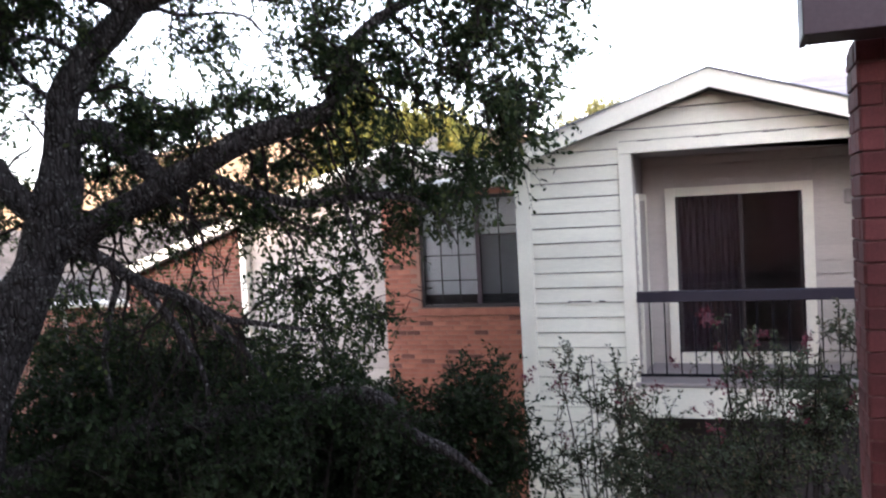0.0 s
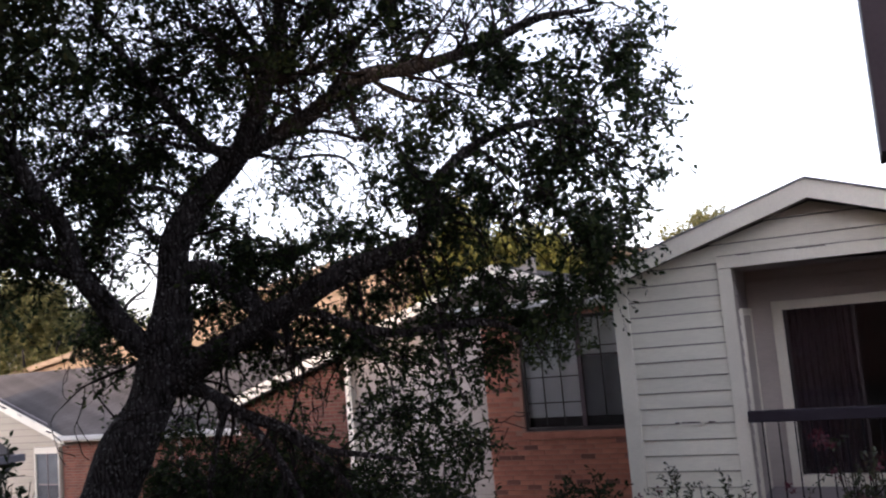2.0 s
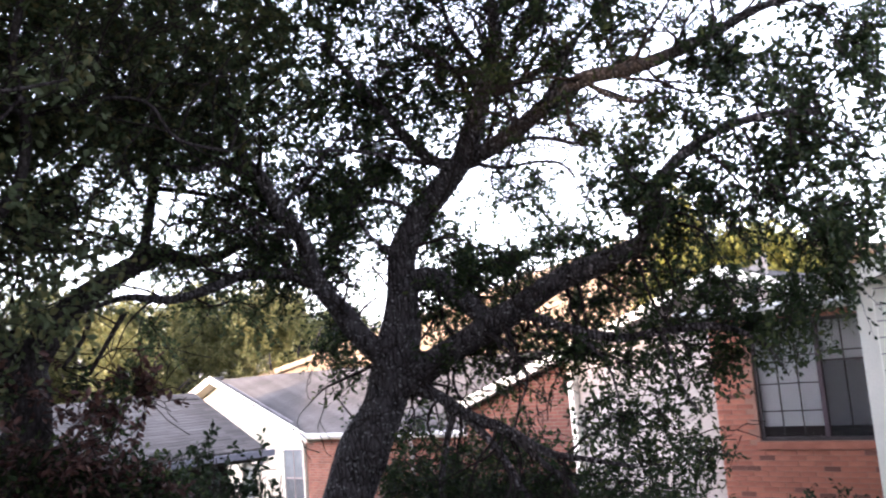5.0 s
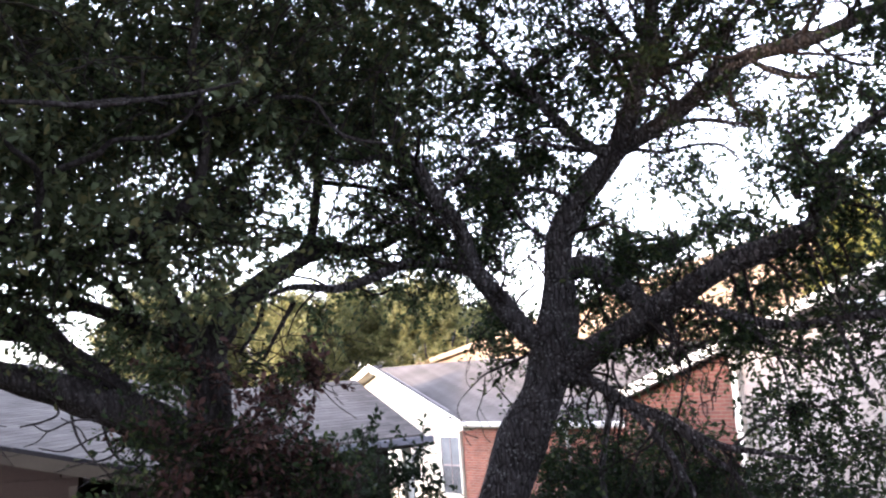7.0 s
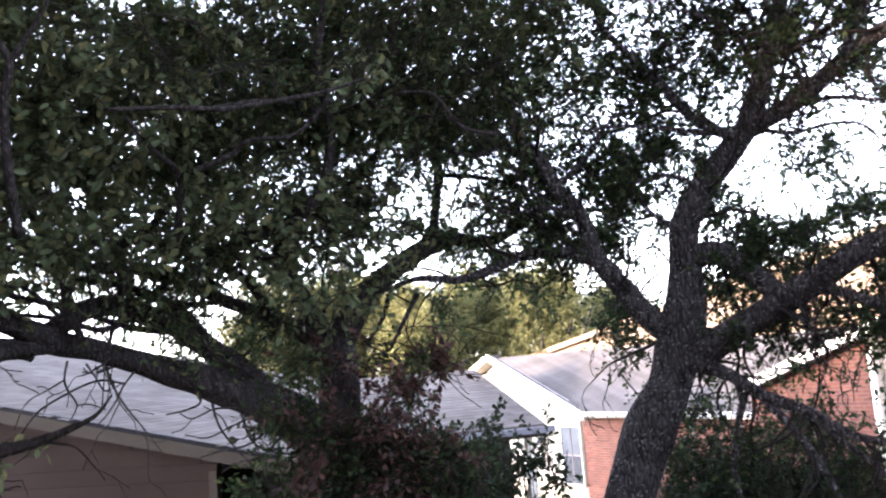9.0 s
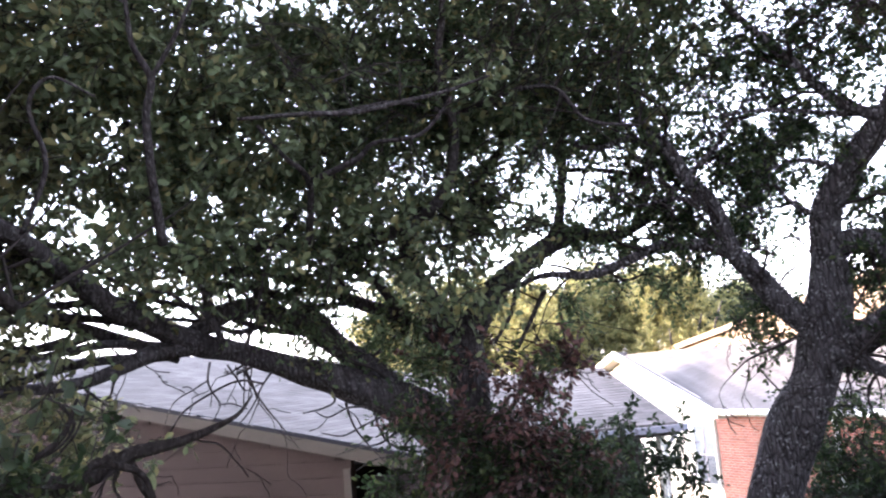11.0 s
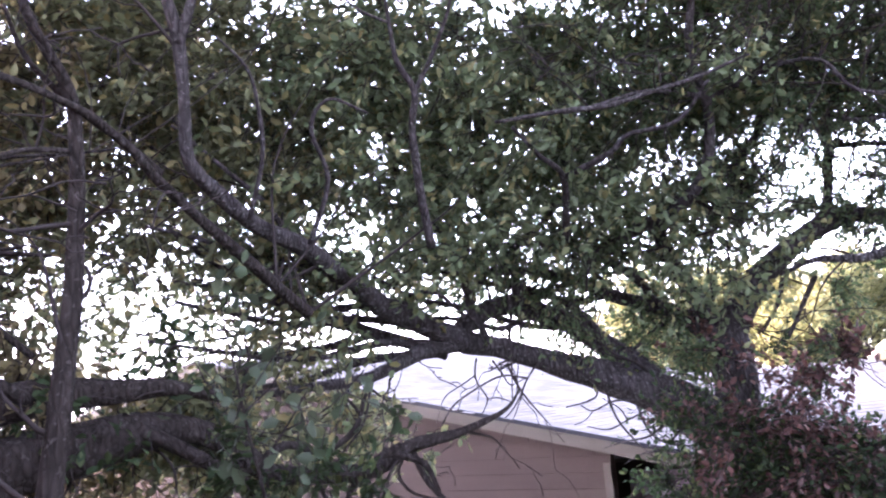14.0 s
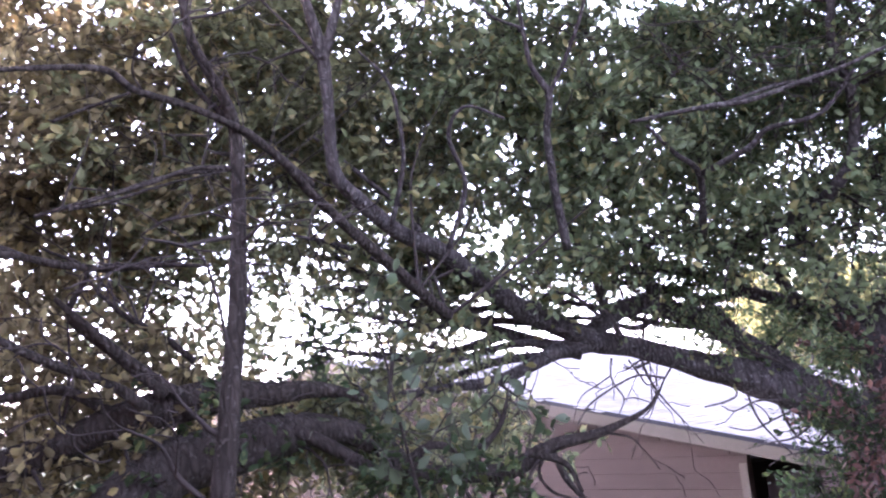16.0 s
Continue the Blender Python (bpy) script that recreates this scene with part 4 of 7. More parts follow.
def rear_roof():
    """Roof of the wing behind the balcony building."""
    r = thing("rear_wing", "grey shingle roof of the wing behind the balcony", "house", (2.0, 15.0, 0))
    inv = Vector((-2.0, -15.0, 0))
    a, t = Vector((-1.04, 12.5, 5.97)), Vector((1.77, 17.5, 7.06))
    roof_slope(r, a + inv, a + inv + Vector((7.8, 0, 0)), t + inv, t + inv + Vector((5, 0, 0)), SHINGLE_LILAC, 0.06, tab=0)
    bm = box_bm((0.6, 16.6, 0), (6.4, 20.5, 6.3))
    bmesh.ops.translate(bm, vec=inv, verts=bm.verts)
    part("wall", bm, SIDING, r)


rear_roof()

# ---- the trees: limbs as (x, y, z, radius) rows, clumps as (x, y, z, half width, half height, sprays) ----
OAK_LIMBS = []
OAK_LIMBS.append(("trunk", [(-6.18, 5.11, 0.71, 0.376), (-6.12, 5.34, 2.26, 0.274), (-5.97, 5.65, 3.53, 0.225), (-5.84, 5.79, 4.02, 0.235), (-5.69, 5.94, 4.42, 0.202), (-5.61, 6.02, 4.72, 0.218), (-5.55, 6.07, 4.98, 0.197), (-5.51, 6.11, 5.45, 0.144), (-5.41, 6.07, 5.86, 0.127), (-5.20, 6.11, 6.14, 0.118), (-4.97, 6.18, 6.36, 0.110), (-4.75, 6.22, 6.55, 0.104)]))
OAK_LIMBS.append(("limb", [(-4.75, 6.22, 6.55, 0.099), (-4.59, 6.22, 6.84, 0.088), (-4.44, 6.20, 7.11, 0.077), (-4.29, 6.19, 7.36, 0.064), (-4.19, 6.14, 7.73, 0.049), (-4.07, 5.98, 8.25, 0.036), (-3.78, 5.93, 8.80, 0.021)]))
OAK_LIMBS.append(("limb", [(-4.75, 6.22, 6.55, 0.078), (-4.28, 6.32, 6.70, 0.074), (-3.88, 6.34, 6.88, 0.067), (-3.49, 6.34, 7.02, 0.061), (-3.10, 6.32, 6.98, 0.055), (-2.65, 6.30, 6.99, 0.049), (-2.30, 6.23, 7.01, 0.041), (-1.90, 6.16, 7.07, 0.029), (-1.49, 6.06, 6.99, 0.015)]))
OAK_LIMBS.append(("limb", [(-4.79, 6.19, 6.48, 0.052), (-5.00, 5.89, 6.70, 0.046), (-5.14, 5.63, 7.05, 0.041), (-5.22, 5.42, 7.27, 0.033), (-5.28, 5.07, 7.59, 0.023)]))
OAK_LIMBS.append(("limb", [(-4.44, 6.20, 7.11, 0.046), (-4.10, 6.32, 7.17, 0.038), (-3.80, 6.39, 7.28, 0.030), (-3.54, 6.43, 7.44, 0.023), (-3.19, 6.49, 7.71, 0.013)]))
OAK_LIMBS.append(("limb", [(-4.10, 6.32, 7.17, 0.026), (-3.91, 6.32, 7.36, 0.020), (-3.76, 6.30, 7.60, 0.015)]))
OAK_LIMBS.append(("limb", [(-4.50, 6.22, 7.03, 0.036), (-4.50, 6.16, 7.43, 0.029), (-4.57, 5.99, 7.73, 0.024), (-4.59, 5.84, 8.08, 0.016)]))
OAK_LIMBS.append(("limb", [(-5.60, 6.03, 4.87, 0.133), (-5.69, 5.80, 4.99, 0.100), (-5.78, 5.56, 5.32, 0.094), (-5.83, 5.36, 5.58, 0.080), (-5.84, 5.20, 5.99, 0.072), (-5.89, 5.00, 6.25, 0.064), (-5.89, 4.83, 6.49, 0.056), (-5.93, 4.62, 6.74, 0.045), (-5.86, 4.54, 7.07, 0.030), (-5.85, 4.39, 7.56, 0.020)]))
OAK_LIMBS.append(("limb", [(-5.83, 5.36, 5.58, 0.057), (-5.97, 5.21, 5.67, 0.052), (-6.23, 4.89, 5.69, 0.046), (-6.41, 4.64, 5.59, 0.044), (-6.59, 4.38, 5.51, 0.039), (-6.80, 4.04, 5.54, 0.026), (-6.95, 3.78, 5.45, 0.015)]))
OAK_LIMBS.append(("limb", [(-5.89, 4.83, 6.49, 0.035), (-6.07, 4.60, 6.62, 0.030), (-6.25, 4.35, 6.58, 0.025), (-6.41, 4.10, 6.70, 0.018)]))
OAK_LIMBS.append(("limb", [(-5.57, 6.05, 4.66, 0.165), (-5.06, 6.23, 4.88, 0.114), (-4.65, 6.30, 5.07, 0.116), (-4.21, 6.36, 5.26, 0.109), (-3.79, 6.40, 5.42, 0.096), (-3.30, 6.33, 5.52, 0.076), (-3.04, 6.24, 5.60, 0.061), (-2.92, 6.19, 5.86, 0.054), (-2.71, 6.17, 6.11, 0.044), (-2.39, 6.20, 6.27, 0.035), (-1.97, 6.24, 6.31, 0.026), (-1.65, 6.23, 6.24, 0.015)]))
OAK_LIMBS.append(("limb", [(-5.52, 6.10, 5.50, 0.112), (-5.23, 6.22, 5.56, 0.100), (-4.99, 6.29, 5.38, 0.094), (-4.75, 6.35, 5.15, 0.087), (-4.53, 6.38, 5.11, 0.071)]))
OAK_LIMBS.append(("limb", [(-4.43, 6.33, 5.17, 0.065), (-4.19, 6.38, 5.09, 0.047), (-3.92, 6.43, 4.97, 0.041), (-3.51, 6.55, 4.86, 0.038), (-3.18, 6.61, 4.88, 0.035), (-2.83, 6.66, 4.89, 0.033), (-2.55, 6.67, 4.82, 0.021), (-2.34, 6.64, 4.67, 0.011), (-2.24, 6.68, 4.47, 0.005)]))
OAK_LIMBS.append(("limb", [(-5.55, 6.07, 4.66, 0.094), (-5.17, 6.14, 4.48, 0.053), (-4.93, 6.21, 4.30, 0.052), (-4.61, 6.33, 4.16, 0.045), (-4.27, 6.44, 3.95, 0.037), (-3.93, 6.54, 3.88, 0.025), (-3.56, 6.64, 3.81, 0.015)]))
OAK_LIMBS.append(("limb", [(-4.93, 6.21, 4.30, 0.041), (-4.70, 6.26, 4.03, 0.035), (-4.51, 6.28, 3.76, 0.031), (-4.35, 6.27, 3.49, 0.025), (-4.27, 6.21, 3.20, 0.015)]))
OAK_LIMBS.append(("limb", [(-4.61, 6.33, 4.16, 0.031), (-4.32, 6.41, 3.88, 0.027), (-4.09, 6.44, 3.71, 0.022), (-3.89, 6.45, 3.45, 0.014)]))
OAK_LIMBS.append(("limb", [(-5.05, 6.17, 4.31, 0.035), (-5.09, 6.08, 4.05, 0.031), (-5.14, 6.04, 3.72, 0.027), (-5.05, 5.98, 3.35, 0.016)]))
OAK_LIMBS.append(("limb", [(-6.21, 5.56, 2.52, 0.190), (-5.71, 5.79, 2.73, 0.153), (-5.26, 6.08, 2.93, 0.129), (-4.77, 6.34, 3.06, 0.102), (-4.14, 6.65, 3.10, 0.085), (-3.46, 6.92, 3.20, 0.079), (-3.07, 6.99, 3.15, 0.073), (-2.83, 6.98, 2.88, 0.058), (-2.49, 7.00, 2.72, 0.041), (-2.16, 7.00, 2.47, 0.019)]))
OAK_LIMBS.append(("limb", [(-4.69, 6.27, 6.56, 0.023), (-4.46, 6.44, 6.48, 0.018), (-4.16, 6.52, 6.48, 0.015), (-3.97, 6.64, 6.44, 0.013), (-3.81, 6.62, 6.27, 0.008)]))
OAK_LIMBS.append(("limb", [(-4.85, 6.15, 6.54, 0.026), (-5.05, 5.85, 6.60, 0.021), (-5.34, 5.44, 6.70, 0.018), (-5.61, 5.01, 6.68, 0.010)]))
OAK_LIMBS.append(("limb", [(-3.92, 6.43, 4.97, 0.024), (-3.74, 6.43, 4.82, 0.019), (-3.61, 6.50, 4.59, 0.014), (-3.57, 6.52, 4.32, 0.007)]))
OAK_LIMBS.append(("limb", [(-4.19, 6.38, 5.09, 0.022), (-3.99, 6.51, 4.79, 0.017), (-3.72, 6.55, 4.75, 0.015), (-3.36, 6.63, 4.57, 0.010)]))
OAK_LIMBS.append(("limb", [(-4.66, 6.29, 5.02, 0.023), (-4.52, 6.40, 4.84, 0.018), (-4.42, 6.46, 4.59, 0.015), (-4.51, 6.40, 4.31, 0.008)]))
OAK_LIMBS.append(("limb", [(-4.94, 6.20, 4.87, 0.020), (-5.00, 6.15, 4.63, 0.015), (-4.96, 6.19, 4.43, 0.010)]))
OAK_LIMBS.append(("limb", [(-3.18, 6.61, 4.88, 0.021), (-3.13, 6.64, 4.64, 0.017), (-3.06, 6.67, 4.38, 0.012), (-2.97, 6.71, 4.21, 0.007)]))
OAK_LIMBS.append(("limb", [(-4.45, 6.21, 7.12, 0.045), (-4.27, 6.24, 7.26, 0.038), (-4.16, 6.33, 7.50, 0.032), (-4.02, 6.31, 7.65, 0.026), (-3.84, 6.31, 7.93, 0.016)]))
OAK_LIMBS.append(("limb", [(-4.56, 6.19, 6.95, 0.040), (-4.55, 6.06, 7.24, 0.033), (-4.64, 5.91, 7.43, 0.027), (-4.74, 5.76, 7.54, 0.020), (-4.89, 5.54, 7.63, 0.012)]))
OAK_LIMBS.append(("limb", [(-4.29, 6.19, 7.36, 0.030), (-4.32, 6.12, 7.57, 0.024), (-4.35, 6.01, 7.82, 0.014)]))
OAK_LIMBS.append(("limb", [(-3.96, 6.32, 6.85, 0.034), (-3.79, 6.40, 7.10, 0.028), (-3.63, 6.39, 7.30, 0.022), (-3.44, 6.42, 7.50, 0.014)]))
OAK_LIMBS.append(("limb", [(-3.48, 6.32, 7.01, 0.026), (-3.31, 6.41, 6.85, 0.021), (-3.11, 6.52, 6.76, 0.017), (-2.87, 6.66, 6.77, 0.010)]))
OAK_LIMBS.append(("limb", [(-4.36, 6.34, 6.68, 0.024), (-4.05, 6.50, 6.67, 0.020), (-3.79, 6.67, 6.59, 0.016), (-3.53, 6.83, 6.63, 0.010)]))
OAK_LIMBS.append(("limb", [(-3.20, 6.35, 7.00, 0.026), (-3.03, 6.38, 7.08, 0.020), (-2.87, 6.40, 7.22, 0.012)]))
OAK_LIMBS.append(("limb", [(-3.84, 6.30, 7.28, 0.018), (-3.67, 6.36, 7.21, 0.014), (-3.47, 6.45, 7.23, 0.009)]))
OAK_LIMBS.append(("limb", [(-5.19, 6.06, 6.16, 0.030), (-5.33, 5.79, 6.27, 0.024), (-5.52, 5.55, 6.24, 0.018), (-5.73, 5.26, 6.34, 0.010)]))
OAK_LIMBS.append(("limb", [(-5.37, 6.01, 5.77, 0.028), (-5.51, 5.79, 5.94, 0.022), (-5.51, 5.57, 6.19, 0.016), (-5.51, 5.50, 6.50, 0.009)]))
OAK_LIMBS.append(("limb", [(-5.93, 5.03, 6.26, 0.026), (-5.74, 5.22, 6.47, 0.021), (-5.50, 5.30, 6.73, 0.015), (-5.31, 5.49, 6.92, 0.009)]))
OAK_LIMBS.append(("limb", [(-5.84, 5.20, 5.99, 0.026), (-6.02, 4.95, 6.09, 0.020), (-6.22, 4.71, 6.06, 0.014), (-6.36, 4.50, 6.18, 0.008)]))
FORKED_LIMBS = []
FORKED_LIMBS.append(("trunk", [(-7.79, 3.62, 0.50, 0.403), (-7.68, 3.61, 2.47, 0.285), (-7.58, 3.59, 3.75, 0.219), (-7.50, 3.53, 4.44, 0.199), (-7.50, 3.52, 4.85, 0.183), (-7.49, 3.55, 5.06, 0.156), (-7.42, 3.70, 5.32, 0.124), (-7.31, 3.91, 5.57, 0.114), (-7.17, 4.16, 5.78, 0.098), (-7.05, 4.54, 5.96, 0.080), (-6.95, 4.87, 5.90, 0.061), (-6.79, 5.25, 6.06, 0.039), (-6.63, 5.60, 6.45, 0.023)]))
FORKED_LIMBS.append(("limb", [(-7.43, 3.67, 3.86, 0.253), (-7.42, 3.23, 4.23, 0.217), (-7.49, 2.79, 4.52, 0.178), (-7.54, 2.35, 4.72, 0.141), (-7.56, 1.89, 4.89, 0.104), (-7.56, 1.44, 5.06, 0.094), (-7.52, 1.07, 5.16, 0.097), (-7.44, 0.92, 5.22, 0.095)]))
FORKED_LIMBS.append(("limb", [(-7.39, 1.03, 5.14, 0.102), (-7.29, 0.76, 5.27, 0.095), (-7.03, 0.41, 5.43, 0.091), (-6.67, 0.08, 5.63, 0.079), (-6.19, -0.26, 5.83, 0.067), (-5.79, -0.56, 5.94, 0.057), (-5.48, -0.76, 6.09, 0.048), (-5.27, -0.88, 6.24, 0.041), (-5.17, -0.88, 6.57, 0.037), (-5.07, -0.89, 6.90, 0.040), (-4.97, -0.96, 7.23, 0.028), (-4.86, -1.04, 7.62, 0.017)]))
FORKED_LIMBS.append(("limb", [(-5.07, -0.89, 6.87, 0.035), (-4.98, -0.78, 7.15, 0.028), (-4.99, -0.67, 7.52, 0.017)]))
FORKED_LIMBS.append(("limb", [(-7.39, 1.03, 5.13, 0.083), (-7.34, 0.74, 5.08, 0.072), (-7.23, 0.43, 4.97, 0.057), (-7.16, 0.18, 4.89, 0.047), (-6.99, -0.24, 4.86, 0.036), (-6.79, -0.69, 4.84, 0.026), (-6.56, -1.10, 4.92, 0.017)]))
FORKED_LIMBS.append(("limb", [(-7.53, 2.96, 4.43, 0.154), (-7.69, 2.52, 4.92, 0.112), (-7.69, 2.19, 5.18, 0.101), (-7.71, 1.72, 5.41, 0.089), (-7.62, 1.39, 5.42, 0.078), (-7.52, 1.11, 5.27, 0.077), (-7.49, 0.98, 5.17, 0.072)]))
FORKED_LIMBS.append(("limb", [(-7.52, 3.49, 5.02, 0.097), (-7.52, 3.25, 5.37, 0.085), (-7.48, 3.07, 5.71, 0.074), (-7.42, 2.97, 6.01, 0.063), (-7.23, 3.15, 6.24, 0.052), (-6.96, 3.49, 6.41, 0.044), (-6.72, 3.73, 6.79, 0.034), (-6.56, 3.80, 7.28, 0.023)]))
FORKED_LIMBS.append(("limb", [(-7.17, 4.16, 5.78, 0.054), (-7.04, 4.37, 6.03, 0.046), (-6.98, 4.46, 6.63, 0.041), (-6.97, 4.49, 7.32, 0.034), (-6.88, 4.61, 8.00, 0.023)]))
FORKED_LIMBS.append(("limb", [(-6.99, 4.45, 6.58, 0.028), (-6.68, 4.73, 6.50, 0.024), (-6.34, 5.01, 6.35, 0.016)]))
FORKED_LIMBS.append(("limb", [(-7.30, 2.20, 5.68, 0.065), (-6.99, 2.49, 5.91, 0.058), (-6.65, 2.78, 6.01, 0.052), (-6.36, 2.93, 6.25, 0.046), (-6.14, 2.93, 6.70, 0.039), (-5.99, 2.77, 7.11, 0.034), (-5.78, 2.74, 7.48, 0.027), (-5.59, 2.68, 7.93, 0.016)]))
FORKED_LIMBS.append(("limb", [(-6.13, 2.94, 6.79, 0.023), (-5.95, 2.38, 6.79, 0.017), (-5.72, 1.88, 6.62, 0.014), (-5.61, 1.59, 6.53, 0.008)]))
FORKED_LIMBS.append(("limb", [(-6.14, 2.91, 6.75, 0.021), (-5.93, 3.30, 6.91, 0.019), (-5.72, 3.64, 6.91, 0.016), (-5.60, 3.82, 6.62, 0.014), (-5.43, 4.19, 6.53, 0.012)]))
FORKED_LIMBS.append(("limb", [(-7.52, 3.50, 5.07, 0.032), (-7.53, 3.22, 5.24, 0.027), (-7.57, 2.85, 5.10, 0.021), (-7.57, 2.58, 4.91, 0.013)]))
FORKED_LIMBS.append(("limb", [(-7.18, 3.94, 5.45, 0.024), (-7.21, 3.88, 5.24, 0.021), (-7.29, 3.73, 4.99, 0.016)]))
FORKED_LIMBS.append(("limb", [(-7.09, 4.20, 5.44, 0.027), (-7.12, 4.04, 5.18, 0.021), (-7.19, 3.91, 4.92, 0.016)]))
FORKED_LIMBS.append(("limb", [(-7.41, 0.81, 5.27, 0.048), (-7.25, 0.44, 5.34, 0.035), (-7.07, 0.04, 5.38, 0.030), (-6.87, -0.36, 5.35, 0.024), (-6.64, -0.76, 5.43, 0.019), (-6.39, -1.15, 5.52, 0.013)]))
FORKED_LIMBS.append(("limb", [(-7.42, 0.76, 5.14, 0.038), (-7.26, 0.34, 5.17, 0.033), (-7.07, -0.10, 5.09, 0.027), (-6.86, -0.49, 5.09, 0.022), (-6.63, -0.91, 5.17, 0.017), (-6.36, -1.34, 5.26, 0.010)]))
FORKED_LIMBS.append(("limb", [(-7.14, 0.57, 5.45, 0.042), (-6.96, 0.17, 5.55, 0.034), (-6.77, -0.19, 5.71, 0.029), (-6.56, -0.53, 5.77, 0.023), (-6.32, -0.93, 5.94, 0.017), (-6.07, -1.28, 6.01, 0.010)]))
FORKED_LIMBS.append(("limb", [(-7.05, 0.34, 5.49, 0.032), (-6.97, -0.08, 5.46, 0.027), (-6.86, -0.48, 5.52, 0.022), (-6.74, -0.84, 5.65, 0.018), (-6.59, -1.18, 5.69, 0.011)]))
FORKED_LIMBS.append(("limb", [(-7.55, 1.20, 5.42, 0.049), (-7.46, 1.14, 5.65, 0.044), (-7.28, 0.98, 5.92, 0.038), (-7.10, 0.83, 6.18, 0.033), (-6.93, 0.58, 6.47, 0.028), (-6.74, 0.50, 6.87, 0.025), (-6.53, 0.58, 7.44, 0.021), (-6.35, 0.42, 7.89, 0.014)]))
FORKED_LIMBS.append(("limb", [(-7.59, 1.53, 5.38, 0.045), (-7.47, 1.60, 5.58, 0.040), (-7.38, 1.55, 5.87, 0.034), (-7.11, 1.78, 6.06, 0.029), (-6.83, 2.03, 6.43, 0.021), (-6.68, 2.17, 6.82, 0.014)]))
FORKED_LIMBS.append(("limb", [(-6.77, 0.08, 5.63, 0.031), (-6.57, -0.26, 5.89, 0.026), (-6.36, -0.50, 6.21, 0.023), (-6.14, -0.73, 6.39, 0.018), (-5.90, -1.06, 6.66, 0.012)]))
FORKED_LIMBS.append(("limb", [(-7.61, 2.47, 4.96, 0.041), (-7.61, 2.14, 5.36, 0.036), (-7.60, 1.77, 5.56, 0.030), (-7.59, 1.33, 5.65, 0.025), (-7.55, 0.92, 5.78, 0.017)]))
FORKED_LIMBS.append(("limb", [(-7.70, 1.79, 5.37, 0.031), (-7.66, 1.47, 5.24, 0.025), (-7.62, 1.13, 5.34, 0.020), (-7.57, 0.77, 5.38, 0.015)]))
FORKED_LIMBS.append(("limb", [(-6.60, 1.82, 5.82, 0.032), (-6.31, 1.76, 6.25, 0.027), (-6.07, 1.52, 6.37, 0.019), (-5.93, 1.30, 6.55, 0.013)]))
FORKED_LIMBS.append(("limb", [(-6.31, 1.76, 6.25, 0.024), (-5.99, 2.03, 6.34, 0.022), (-5.84, 2.13, 6.43, 0.019), (-5.60, 2.40, 6.44, 0.015), (-5.39, 2.57, 6.66, 0.011)]))
FORKED_LIMBS.append(("limb", [(-5.58, 1.09, 6.48, 0.012), (-5.43, 1.54, 6.49, 0.018), (-5.33, 1.80, 6.48, 0.018), (-5.28, 2.13, 6.56, 0.016), (-5.25, 2.42, 6.63, 0.014), (-5.07, 2.71, 6.71, 0.010)]))
FORKED_LIMBS.append(("limb", [(-6.09, 0.66, 5.74, 0.033), (-5.80, 0.57, 6.18, 0.028), (-5.60, 0.53, 6.48, 0.025), (-5.49, 0.55, 6.68, 0.023), (-5.41, 0.44, 6.86, 0.019), (-5.32, 0.40, 7.09, 0.015), (-5.22, 0.37, 7.32, 0.011)]))
FORKED_LIMBS.append(("limb", [(-5.49, 0.55, 6.68, 0.017), (-5.37, 0.68, 6.91, 0.015), (-5.24, 0.78, 7.14, 0.011), (-5.12, 0.84, 7.39, 0.010)]))
FORKED_LIMBS.append(("limb", [(-5.32, 0.40, 7.09, 0.011), (-5.25, 0.21, 7.15, 0.009), (-5.16, 0.07, 7.24, 0.007)]))
FORKED_LIMBS.append(("limb", [(-5.59, -0.56, 5.91, 0.017), (-5.39, -0.45, 6.27, 0.015), (-5.29, -0.46, 6.58, 0.013), (-5.19, -0.51, 6.77, 0.011), (-5.09, -0.67, 6.93, 0.007)]))
FORKED_LIMBS.append(("limb", [(-5.88, -0.19, 5.78, 0.019), (-5.67, -0.05, 6.16, 0.017), (-5.48, -0.14, 6.46, 0.015), (-5.37, -0.02, 6.61, 0.011), (-5.25, 0.21, 6.47, 0.007)]))
FORKED_LIMBS.append(("twig", [(-7.37, 1.58, 4.78, 0.010), (-7.52, 1.39, 4.82, 0.010), (-7.56, 1.14, 4.72, 0.010), (-7.59, 0.95, 4.60, 0.010), (-7.61, 0.84, 4.45, 0.009)]))
FORKED_LIMBS.append(("twig", [(-7.53, 2.14, 4.80, 0.012), (-7.50, 2.22, 4.60, 0.011), (-7.54, 2.12, 4.53, 0.009), (-7.58, 1.95, 4.50, 0.007)]))
FORKED_LIMBS.append(("twig", [(-7.58, 2.31, 4.72, 0.013), (-7.56, 2.38, 4.39, 0.011), (-7.51, 2.50, 4.18, 0.009), (-7.47, 2.63, 4.02, 0.007)]))
FORKED_LIMBS.append(("twig", [(-7.50, 2.54, 4.57, 0.013), (-7.46, 2.65, 4.21, 0.011), (-7.37, 2.87, 4.09, 0.009), (-7.25, 3.14, 4.09, 0.007)]))
FORKED_LIMBS.append(("twig", [(-7.39, 2.82, 4.54, 0.013), (-7.36, 2.90, 4.69, 0.011), (-7.29, 3.06, 4.65, 0.009), (-7.19, 3.27, 4.50, 0.007)]))
FORKED_LIMBS.append(("twig", [(-7.34, 0.51, 4.97, 0.012), (-7.25, 0.42, 5.11, 0.010), (-7.16, 0.25, 5.21, 0.008), (-7.07, 0.03, 5.17, 0.006)]))
FORKED_LIMBS.append(("twig", [(-7.35, 0.47, 4.95, 0.010), (-7.26, 0.33, 5.07, 0.008), (-7.17, 0.07, 5.04, 0.006)]))
